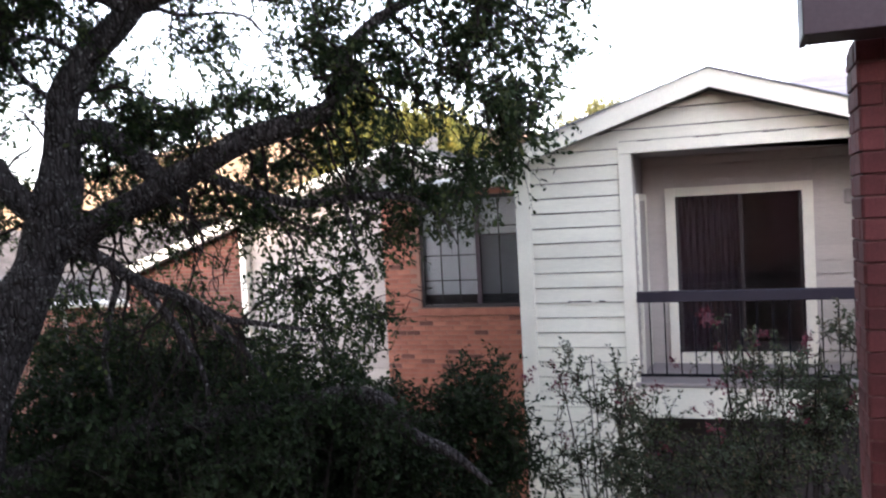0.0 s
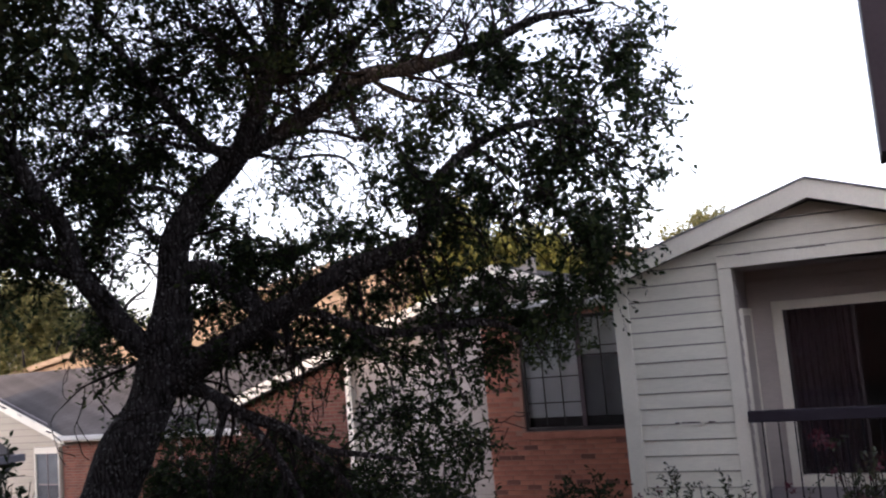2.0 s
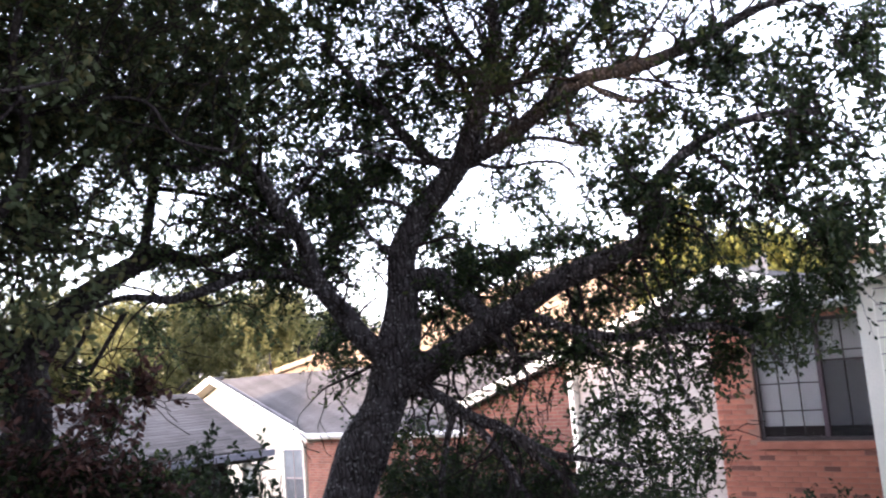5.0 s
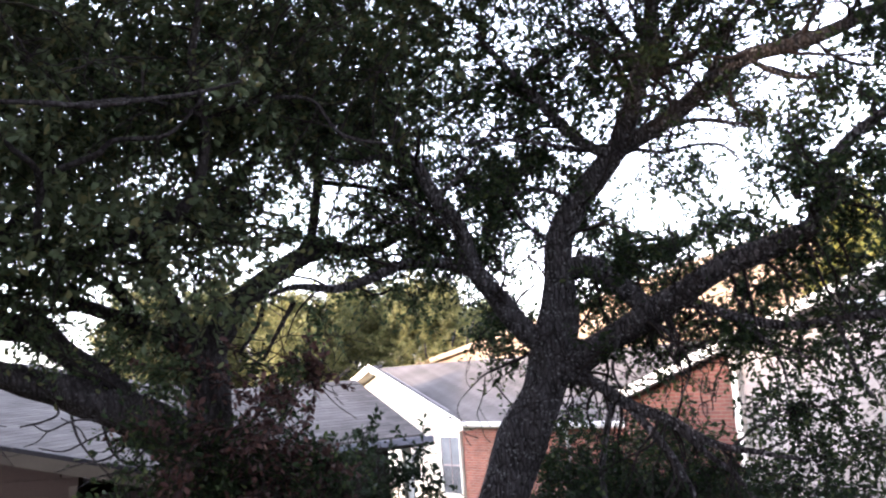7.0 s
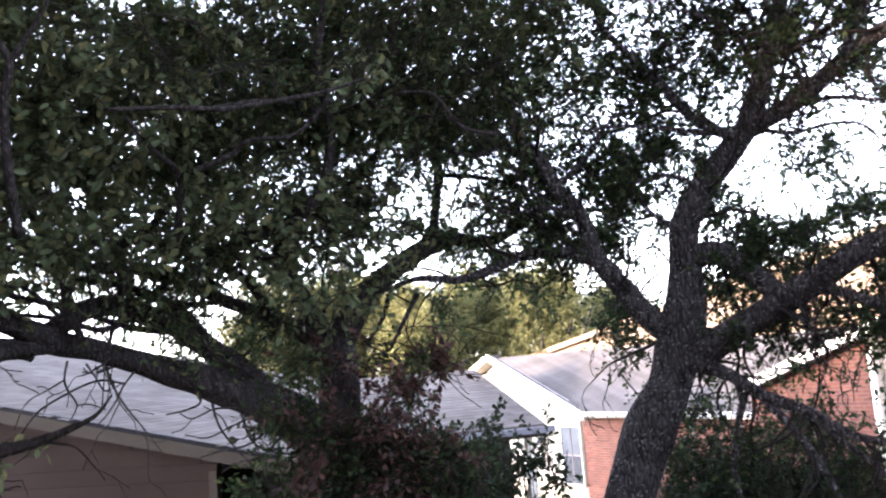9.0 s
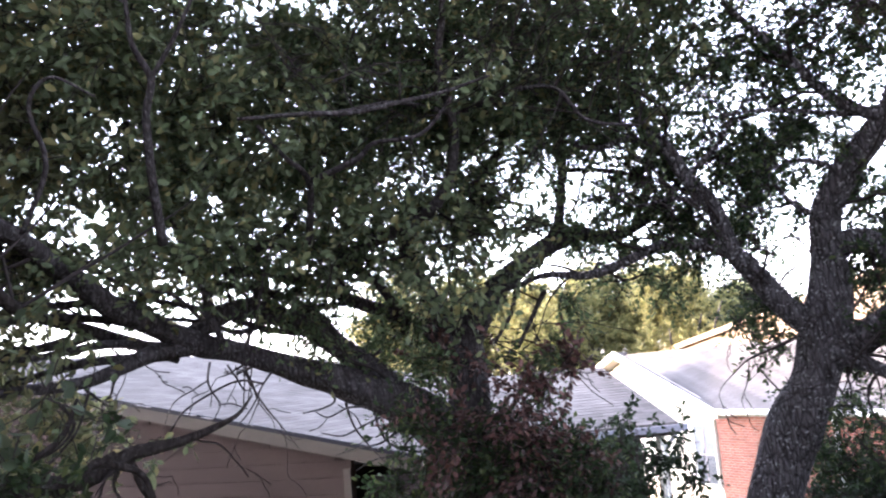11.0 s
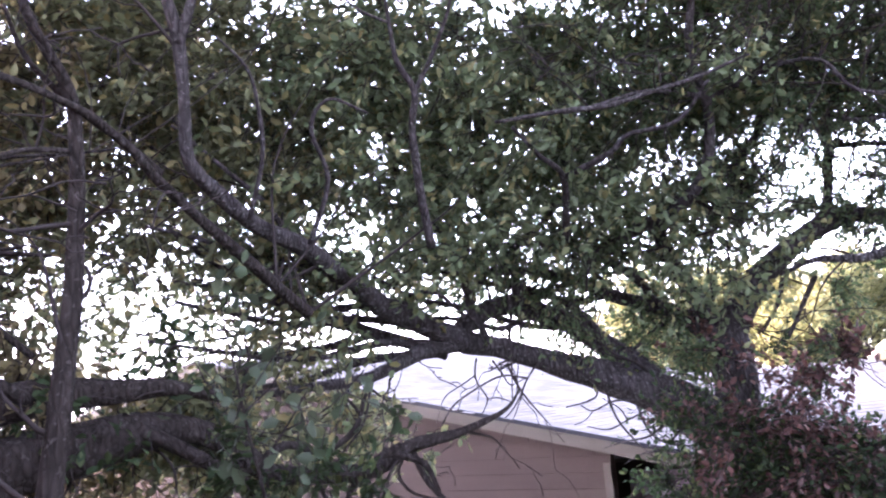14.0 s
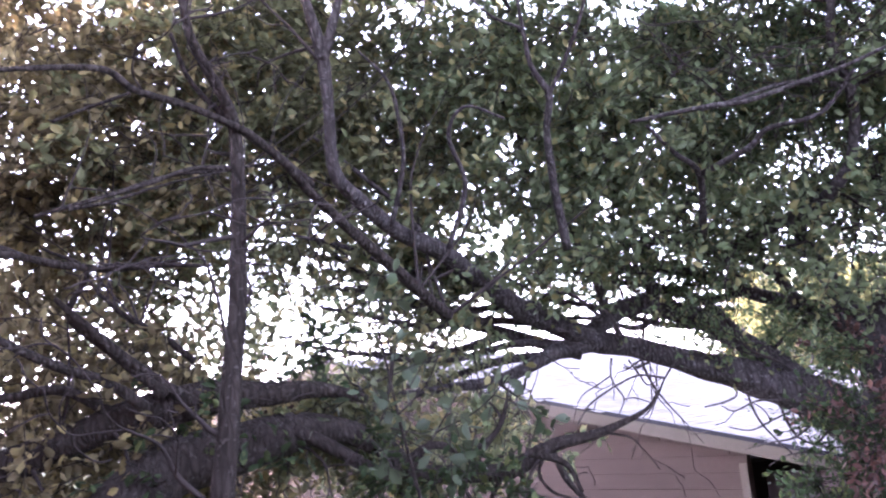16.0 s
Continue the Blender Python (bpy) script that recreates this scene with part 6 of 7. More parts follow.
OAK_RIM = [(-5.10, 7.41, 6.40, 0.06, 0.16, 5), (-4.88, 7.55, 6.35, 0.05, 0.12, 4), (-4.71, 7.63, 6.51, 0.10, 0.12, 7), (-5.38, 7.22, 6.51, 0.08, 0.10, 5), (-5.17, 7.34, 6.61, 0.20, 0.06, 8), (-4.45, 7.81, 6.31, 0.12, 0.25, 16), (-5.63, 7.13, 6.13, 0.10, 0.20, 10), (-5.27, 7.38, 5.86, 0.50, 0.10, 34), (-4.66, 7.74, 5.92, 0.30, 0.10, 22), (-1.82, 9.69, 6.59, 0.15, 0.12, 8), (-1.66, 9.72, 7.05, 0.12, 0.10, 7), (-1.92, 9.46, 7.86, 0.25, 0.20, 16)]
OAK_SKIRT = [(-6.80, 7.39, 3.89, 0.40, 0.35, 38), (-6.96, 7.34, 3.47, 0.45, 0.30, 62), (-6.22, 7.57, 3.80, 0.45, 0.30, 33), (-6.16, 7.43, 3.40, 0.50, 0.30, 77), (-5.57, 7.58, 3.50, 0.50, 0.28, 77), (-5.04, 7.73, 3.43, 0.50, 0.25, 77), (-4.57, 7.82, 3.41, 0.45, 0.25, 62), (-5.13, 7.61, 3.84, 0.40, 0.25, 24), (-4.36, 7.61, 4.12, 0.42, 0.20, 38), (-3.92, 7.90, 3.46, 0.45, 0.25, 49), (-3.68, 7.88, 3.83, 0.40, 0.25, 24), (-5.84, 7.54, 4.16, 0.35, 0.22, 16), (-6.39, 7.36, 4.32, 0.30, 0.28, 19)]
OAK_CLUMPS = OAK_CLUMPS_a + OAK_CLUMPS_b + OAK_CLUMPS_c + OAK_CLUMPS_d + OAK_CLUMPS_e + OAK_CLUMPS_f + OAK_LOW + OAK_LEFT + OAK_RIM
FORKED_CLUMPS_a = [(-6.65, 2.20, 7.36, 0.87, 0.53, 219), (-6.24, 3.18, 7.36, 0.87, 0.53, 293), (-5.89, 4.16, 7.37, 0.80, 0.55, 164), (-5.64, 4.98, 7.54, 0.62, 0.52, 88), (-6.71, 2.00, 6.63, 0.71, 0.38, 113), (-6.62, 2.85, 6.75, 0.73, 0.39, 145), (-6.47, 3.81, 6.83, 0.66, 0.30, 102), (-6.32, 4.60, 6.83, 0.58, 0.31, 49), (-7.13, 2.33, 6.25, 0.74, 0.30, 99), (-7.30, 3.27, 6.30, 0.63, 0.32, 82), (-7.04, 3.81, 6.39, 0.26, 0.32, 30), (-6.78, 4.82, 6.36, 0.44, 0.33, 53), (-6.53, 5.15, 6.00, 0.54, 0.22, 67), (-7.20, 4.54, 5.92, 0.56, 0.28, 75), (-6.77, 5.16, 5.59, 0.55, 0.22, 70)]
FORKED_CLUMPS_b = [(-7.09, 4.71, 5.46, 0.39, 0.17, 26), (-7.19, 2.13, 5.75, 0.69, 0.25, 55), (-7.23, 1.97, 5.35, 0.49, 0.24, 38), (-7.49, 2.81, 5.36, 0.47, 0.26, 39), (-7.46, 2.89, 4.92, 0.62, 0.31, 79), (-6.73, 3.96, 4.88, 0.30, 0.25, 25), (-6.42, 2.81, 8.22, 1.27, 0.56, 324), (-5.77, 4.33, 8.34, 1.05, 0.52, 150), (-5.98, 3.66, 9.28, 1.63, 0.70, 393), (-6.71, 3.14, 7.11, 2.27, 0.96, 532), (-7.26, 2.85, 6.22, 1.54, 0.41, 93)]
FORKED_SKIRT = [(-7.03, 3.61, 4.52, 0.41, 0.36, 24), (-6.73, 3.54, 4.06, 0.64, 0.35, 119), (-7.01, 2.94, 4.21, 0.59, 0.30, 60), (-7.04, 3.06, 3.76, 0.40, 0.30, 90), (-6.98, 3.57, 3.75, 0.40, 0.30, 100), (-6.93, 4.04, 3.75, 0.40, 0.30, 100), (-6.91, 4.43, 3.70, 0.35, 0.30, 80), (-6.99, 3.39, 4.01, 0.40, 0.20, 60), (-6.89, 4.00, 4.04, 0.35, 0.18, 50), (-7.06, 2.66, 3.80, 0.35, 0.20, 50), (-7.01, 3.64, 3.36, 0.60, 0.40, 160)]
FORKED_SKIRT_RUSSET = [(-7.03, 3.61, 4.52, 0.41, 0.36, 16), (-6.73, 3.54, 4.06, 0.64, 0.35, 79), (-7.01, 2.94, 4.21, 0.59, 0.30, 40), (-6.82, 3.62, 3.94, 0.40, 0.25, 36), (-6.77, 4.04, 4.09, 0.35, 0.20, 28), (-6.95, 3.29, 3.83, 0.35, 0.25, 26), (-6.83, 4.28, 3.87, 0.30, 0.25, 22)]
FORKED_CLUMPS = FORKED_CLUMPS_a + FORKED_CLUMPS_b
FORKED_RUSSET_a = [(-6.63, 3.94, 4.46, 0.30, 0.35, 21), (-6.63, 3.73, 4.65, 0.20, 0.20, 5), (-7.19, 2.91, 4.99, 0.25, 0.20, 7)]
FORKED_RUSSET = FORKED_RUSSET_a
LEANING_CLUMPS_a = [(-6.55, 0.22, 7.34, 0.82, 0.50, 120), (-6.52, 1.05, 7.17, 0.68, 0.50, 115), (-6.68, 0.39, 6.53, 0.80, 0.40, 107), (-6.65, 1.15, 6.38, 0.58, 0.36, 80), (-6.54, 0.54, 5.98, 0.52, 0.17, 17), (-7.07, 0.13, 5.43, 0.55, 0.27, 10), (-6.97, 1.05, 5.68, 0.55, 0.23, 14), (-6.67, -0.13, 4.40, 0.51, 0.26, 6), (-6.63, 0.58, 4.36, 0.26, 0.13, 4), (-6.48, 1.94, 7.04, 0.70, 0.51, 45), (-6.57, 2.39, 6.35, 0.60, 0.38, 42), (-6.64, 1.68, 6.24, 0.46, 0.32, 43), (-6.46, 3.04, 6.70, 0.48, 0.43, 35)]
LEANING_CLUMPS_b = [(-6.55, 1.25, 6.91, 2.71, 0.90, 207), (-6.11, 3.77, 6.94, 1.47, 0.73, 40), (-6.67, -0.07, 5.90, 1.52, 0.26, 46), (-6.60, 0.37, 6.97, 2.05, 1.05, 147)]
LEANING_CLUMPS_c = [(-6.26, 1.33, 7.09, 0.71, 0.53, 84), (-6.47, 1.29, 6.45, 0.62, 0.40, 48), (-6.60, 0.66, 6.85, 0.73, 0.73, 113)]
LEANING_CLUMPS = LEANING_CLUMPS_a + LEANING_CLUMPS_b + LEANING_CLUMPS_c
LEANING_BROWN_a = [(-5.80, -2.80, 7.46, 0.70, 0.40, 52), (-5.76, -2.88, 6.83, 0.64, 0.39, 85), (-6.38, -3.05, 6.38, 0.74, 0.36, 85), (-6.92, -3.36, 5.90, 0.74, 0.35, 75), (-7.01, -2.58, 5.78, 0.43, 0.29, 14), (-5.54, -2.74, 5.23, 0.51, 0.23, 55), (-5.54, -2.75, 4.81, 0.54, 0.27, 15), (-5.71, -2.27, 5.19, 0.39, 0.19, 17), (-5.78, -2.85, 8.23, 1.01, 0.51, 98), (-6.46, -2.39, 7.02, 1.52, 1.01, 247)]
LEANING_BROWN_b = [(-6.98, -2.91, 6.10, 1.07, 0.39, 33)]
LEANING_BROWN = LEANING_BROWN_a + LEANING_BROWN_b
LEANING_BROWN_FILL_a = [(-6.54, -2.96, 7.05, 1.57, 1.15, 362), (-7.16, -2.99, 7.44, 1.78, 1.20, 603), (-7.03, -3.38, 6.00, 1.35, 0.60, 178), (-6.04, -3.10, 5.28, 0.94, 0.34, 113), (-6.09, -2.40, 4.91, 1.24, 0.29, 127), (-6.16, -2.82, 4.57, 1.11, 0.34, 178), (-6.31, -4.54, 6.85, 1.51, 2.01, 615), (-6.52, -2.35, 4.38, 1.32, 0.26, 164), (-6.72, -3.03, 4.72, 1.21, 0.37, 159)]
LEANING_BROWN_FILL = LEANING_BROWN_FILL_a
LEANING_FILL_a = [(-7.12, 1.52, 5.95, 1.46, 0.34, 101), (-6.70, 0.63, 5.72, 0.53, 0.22, 15), (-6.84, 0.32, 5.74, 0.89, 0.27, 34), (-6.80, 3.20, 5.81, 0.90, 0.55, 140), (-7.45, 0.45, 7.20, 2.28, 1.16, 266), (-7.27, -0.27, 5.92, 1.51, 0.38, 67), (-7.38, 0.16, 7.67, 0.60, 0.45, 74), (-7.73, -0.22, 7.60, 0.60, 0.45, 64)]
LEANING_FILL = LEANING_FILL_a
LEANING_TINTED = [(-7.07, -0.30, 5.20, 0.68, 0.18, 14), (-6.67, -0.30, 4.81, 0.51, 0.21, 7), (-5.80, -1.47, 4.87, 0.54, 0.15, 4), (-6.56, -1.05, 4.34, 0.60, 0.26, 22), (-5.75, -2.14, 4.29, 1.01, 0.19, 13), (-6.87, -0.63, 5.81, 0.91, 0.23, 17), (-6.22, -0.93, 4.89, 0.48, 0.24, 61), (-6.44, -0.80, 4.44, 0.54, 0.29, 73), (-6.46, -0.48, 4.71, 0.41, 0.17, 6), (-6.55, -0.76, 7.30, 0.91, 0.55, 190), (-6.73, -0.60, 6.64, 0.81, 0.45, 148), (-6.81, -0.45, 6.10, 0.80, 0.23, 40), (-7.05, -0.68, 5.64, 0.73, 0.27, 20), (-7.44, -0.82, 4.52, 1.25, 0.53, 231), (-6.07, -1.95, 7.60, 0.66, 0.40, 68), (-6.00, -2.17, 6.74, 0.64, 0.39, 84), (-6.64, -2.24, 6.29, 0.69, 0.33, 54), (-6.18, -1.30, 8.34, 1.02, 0.51, 100), (-6.54, -1.44, 7.10, 0.69, 0.91, 98)]
LEANING_TINTED_FILL = [(-6.99, -0.48, 7.41, 2.04, 1.12, 227), (-6.81, -0.95, 6.29, 1.18, 0.41, 135), (-6.59, -0.36, 5.57, 0.56, 0.22, 17), (-6.99, -2.33, 5.79, 0.52, 0.52, 58), (-6.67, -0.39, 5.59, 0.47, 0.30, 20), (-6.87, -1.07, 6.02, 0.90, 0.18, 28), (-7.02, -2.38, 5.62, 0.85, 0.48, 92), (-7.05, -0.69, 5.39, 1.00, 0.32, 37), (-7.18, -1.74, 8.06, 0.60, 0.45, 90), (-7.43, -1.16, 7.69, 0.60, 0.45, 90), (-7.15, -0.42, 7.94, 0.60, 0.45, 90), (-7.48, -0.54, 7.23, 0.60, 0.40, 74), (-7.51, -1.60, 7.28, 0.50, 0.40, 64), (-7.42, -2.35, 6.80, 0.50, 0.40, 61), (-7.59, -1.24, 6.75, 0.50, 0.30, 54), (-7.93, -1.00, 7.97, 0.60, 0.45, 85), (-8.09, -1.13, 7.20, 0.50, 0.40, 64), (-7.96, -1.81, 5.93, 0.30, 0.12, 6), (-7.96, -1.35, 5.83, 0.30, 0.12, 4), (-8.02, -1.58, 5.55, 0.40, 0.12, 4), (-7.99, -1.16, 5.61, 0.20, 0.20, 4), (-8.06, -2.01, 5.38, 0.30, 0.12, 6), (-6.74, -1.82, 7.06, 1.22, 1.08, 191)]
FORKED_FILL_a = [(-7.43, 3.48, 7.59, 2.37, 1.13, 397), (-7.07, 4.55, 7.42, 1.49, 0.86, 152), (-7.72, 2.77, 6.45, 1.41, 0.49, 170), (-7.53, 1.62, 5.69, 1.11, 0.45, 143), (-6.45, 5.49, 7.52, 1.89, 1.26, 213), (-7.72, 2.40, 7.92, 0.80, 0.50, 88), (-7.19, 3.01, 7.96, 0.80, 0.50, 96), (-6.74, 3.60, 7.71, 0.80, 0.50, 104), (-6.24, 4.18, 7.81, 0.80, 0.50, 104), (-5.86, 4.78, 7.79, 0.60, 0.50, 80), (-7.08, 3.31, 7.19, 0.80, 0.40, 80), (-6.41, 4.13, 7.11, 0.70, 0.40, 72), (-7.64, 2.65, 7.20, 0.80, 0.40, 72), (-8.05, 2.10, 7.50, 0.60, 0.50, 56), (-8.21, 1.02, 6.11, 0.50, 0.25, 55), (-7.93, 1.48, 6.02, 0.50, 0.25, 55), (-7.76, 1.92, 6.10, 0.45, 0.22, 40), (-7.58, 2.62, 5.93, 0.45, 0.22, 50), (-7.72, 3.11, 5.31, 0.35, 0.25, 30), (-7.86, 2.96, 5.06, 0.35, 0.22, 35), (-7.45, 3.40, 5.86, 0.35, 0.30, 35), (-8.10, 1.14, 5.60, 0.40, 0.15, 20), (-7.76, 2.06, 5.55, 0.40, 0.15, 20)]
FORKED_FILL = FORKED_FILL_a
BROAD_CLUMPS_a = [(-4.54, -0.68, 5.22, 0.12, 0.14, 2), (-4.57, -0.63, 4.99, 0.15, 0.14, 2), (-4.59, -0.56, 4.82, 0.15, 0.14, 2), (-4.64, -0.38, 4.97, 0.16, 0.14, 2), (-4.66, -0.27, 4.79, 0.15, 0.12, 2), (-4.61, -0.49, 4.61, 0.16, 0.14, 2), (-4.75, -0.10, 4.72, 0.16, 0.10, 2), (-4.61, -0.73, 4.83, 0.12, 0.14, 2), (-4.65, -0.63, 4.54, 0.15, 0.14, 2), (-4.70, -0.29, 4.53, 0.15, 0.12, 2), (-4.70, 0.03, 4.88, 0.15, 0.08, 2)]
BROAD_CLUMPS = BROAD_CLUMPS_a
LEANING_LOW = [(-5.41, -2.07, 4.87, 0.35, 0.12, 3), (-5.43, -1.64, 4.96, 0.35, 0.10, 3), (-5.51, -1.18, 4.75, 0.35, 0.12, 3), (-5.35, -2.00, 4.52, 0.35, 0.15, 4), (-5.29, -1.40, 4.43, 0.35, 0.12, 3), (-5.31, -0.84, 4.44, 0.35, 0.15, 15), (-5.58, -0.44, 4.31, 0.40, 0.15, 18), (-5.63, 0.04, 4.26, 0.40, 0.15, 15), (-5.86, -1.22, 5.11, 0.40, 0.10, 10)]
SHRUB_CLUMPS_a = [(-2.71, 8.40, 2.92, 0.51, 0.40, 199), (-3.05, 8.29, 2.48, 0.57, 0.52, 315), (-2.47, 8.26, 2.40, 0.62, 0.51, 333), (-2.84, 7.94, 2.04, 0.84, 0.45, 396)]
SHRUB_CLUMPS = SHRUB_CLUMPS_a
HEDGE_CLUMPS = [(-5.38, 6.76, 3.16, 0.83, 0.33, 291), (-4.84, 7.28, 2.90, 1.01, 0.39, 520), (-3.87, 7.72, 2.88, 0.83, 0.28, 246), (-5.75, 6.44, 2.97, 0.72, 0.50, 353), (-4.47, 6.68, 2.60, 1.31, 0.42, 1159), (-3.40, 7.28, 2.53, 0.79, 0.47, 695), (-4.79, 5.95, 2.66, 0.99, 0.30, 483), (-3.82, 6.73, 2.91, 0.75, 0.25, 213), (-6.38, 6.87, 3.23, 0.40, 0.35, 70), (-6.50, 6.60, 2.69, 0.50, 0.40, 80), (-5.43, 7.62, 3.21, 0.50, 0.30, 80), (-4.69, 7.87, 3.05, 0.50, 0.25, 70), (-4.20, 8.04, 2.97, 0.50, 0.25, 70), (-3.75, 7.98, 2.87, 0.45, 0.25, 70), (-3.36, 7.90, 2.79, 0.40, 0.25, 70), (-4.89, 5.48, 3.18, 0.50, 0.16, 40), (-4.34, 5.78, 3.26, 0.50, 0.15, 40), (-3.82, 6.06, 3.29, 0.45, 0.14, 34), (-3.28, 6.35, 3.24, 0.45, 0.16, 34), (-2.83, 6.50, 3.04, 0.30, 0.20, 24), (-4.37, 5.44, 2.96, 0.60, 0.20, 60), (-3.52, 5.84, 2.93, 0.60, 0.20, 60)]
MYRTLE_CLUMPS_a = [(-1.24, 7.51, 3.03, 0.39, 0.29, 50), (-1.56, 7.46, 3.18, 0.20, 0.29, 8), (-1.05, 7.34, 2.65, 0.58, 0.34, 153), (-0.56, 7.18, 2.63, 0.57, 0.28, 124), (-1.55, 7.25, 2.56, 0.29, 0.24, 24)]
MYRTLE_CLUMPS = MYRTLE_CLUMPS_a
MYRTLE_CLUMPS_TWO_a = [(0.08, 6.99, 3.42, 0.36, 0.22, 29), (0.40, 6.77, 3.46, 0.26, 0.26, 30), (0.25, 6.78, 3.18, 0.48, 0.22, 55), (-0.14, 6.79, 2.88, 0.44, 0.27, 79), (0.34, 6.68, 2.85, 0.52, 0.35, 138), (-0.35, 7.48, 3.69, 0.08, 0.12, 4), (-0.19, 7.53, 3.46, 0.12, 0.12, 5), (0.27, 7.58, 3.32, 0.30, 0.15, 27), (0.52, 7.56, 3.41, 0.25, 0.20, 27)]
MYRTLE_CLUMPS_TWO = MYRTLE_CLUMPS_TWO_a
MYRTLE_BLOOMS_a = [(-1.31, 7.40, 3.20, 0.43, 0.24, 8), (-0.91, 7.35, 2.98, 0.53, 0.29, 12), (-0.23, 6.99, 3.50, 0.27, 0.22, 6), (0.22, 6.78, 3.46, 0.48, 0.26, 6), (-0.13, 6.79, 3.09, 0.53, 0.26, 6), (-0.40, 7.09, 3.79, 0.05, 0.11, 6), (-1.83, 7.60, 3.30, 0.25, 0.15, 6), (-0.45, 7.45, 3.84, 0.04, 0.05, 4), (0.32, 7.60, 3.49, 0.07, 0.09, 9), (-0.05, 7.58, 3.56, 0.10, 0.06, 7), (0.03, 7.49, 3.08, 0.08, 0.07, 6), (0.35, 7.59, 3.02, 0.12, 0.06, 9), (0.60, 7.58, 3.19, 0.08, 0.08, 6), (-0.93, 7.69, 3.14, 0.08, 0.08, 7), (-1.71, 7.63, 3.19, 0.08, 0.08, 6), (-1.66, 7.63, 2.70, 0.06, 0.06, 4), (-0.74, 7.76, 3.37, 0.05, 0.06, 3), (-0.43, 7.53, 2.86, 0.10, 0.06, 5)]
MYRTLE_BLOOMS = MYRTLE_BLOOMS_a
LOW_SHRUB_CLUMPS_a = [(-7.81, 5.43, 3.97, 0.25, 0.25, 13), (-7.33, 5.75, 3.72, 0.27, 0.27, 13), (-7.55, 5.28, 3.54, 0.48, 0.24, 39), (-7.39, 5.21, 3.79, 0.30, 0.20, 18), (-7.37, 5.64, 3.70, 0.25, 0.20, 7), (-7.34, 5.84, 3.46, 0.20, 0.25, 6), (-7.38, 5.40, 3.40, 0.35, 0.25, 30), (-7.40, 5.07, 4.02, 0.20, 0.15, 7)]
LOW_SHRUB_CLUMPS = LOW_SHRUB_CLUMPS_a
# unseen high crown clumps, added overhead to cut the skylight below
OAK_SHADE_TOP = [(-4.5, 5.5, 9.2, 2.0, 0.5, 260), (-6.5, 4.5, 9.0, 1.8, 0.6, 240), (-3.2, 4.0, 9.0, 1.6, 0.5, 180), (-5.0, 3.0, 9.4, 1.6, 0.5, 220), (-4.0, 2.0, 9.6, 1.6, 0.5, 180), (-6.5, 6.5, 9.6, 2.0, 0.5, 240),
           (-4.6, 7.2, 10.8, 2.0, 0.5, 700), (-6.4, 6.2, 11.2, 2.0, 0.5, 700), (-3.0, 5.6, 10.2, 1.6, 0.5, 500), (-5.2, 4.4, 10.6, 2.0, 0.5, 700)]
OAK_SHADE_SPREAD = [(-3.5, 3.0, 10.2, 1.6, 0.5, 350), (-1.8, 4.2, 10.3, 1.6, 0.5, 350), (-1.5, 2.0, 10.4, 1.5, 0.5, 300), (-3.8, 5.4, 10.5, 1.6, 0.5, 350), (-2.0, 6.2, 11.0, 1.5, 0.5, 300), (-6.2, 3.0, 10.6, 1.7, 0.5, 350)]
LEANING_SHADE_TOP = [(-5.0, 0.0, 9.3, 2.0, 0.5, 420), (-3.4, 1.4, 9.4, 1.6, 0.5, 300), (-6.8, -1.2, 9.3, 2.0, 0.5, 420), (-4.0, -2.0, 9.2, 1.6, 0.5, 300), (-7.0, 1.6, 9.8, 2.0, 0.5, 420), (-5.4, -3.2, 9.0, 1.6, 0.5, 300), (-2.4, -0.6, 9.2, 1.2, 0.4, 160), (-9.0, 0.6, 10.4, 2.2, 0.5, 420), (-9.5, 3.4, 10.8, 2.2, 0.5, 380), (-8.5, -2.2, 9.8, 2.0, 0.5, 360)]


def smooth_rows(rows, per=4):
    """A smooth curve through (x, y, z, radius) rows."""
    r = np.array(rows, float)
    if len(r) < 3:
        return [tuple(float(c) for c in v) for v in r]
    p = np.vstack([2 * r[0] - r[1], r, 2 * r[-1] - r[-2]])
    out = []
    for i in range(len(r) - 1):
        a, b, c, d = p[i:i + 4]
        for k in range(per):
            t = k / per
            out.append(0.5 * (2 * b + (c - a) * t + (2 * a - 5 * b + 4 * c - d) * t * t + (3 * b - a - 3 * c + d) * t ** 3))
    out.append(r[-1])
    out = np.array(out)
    out[:, 3] = np.maximum(out[:, 3], 0.004)
    return [tuple(float(c) for c in v) for v in out]


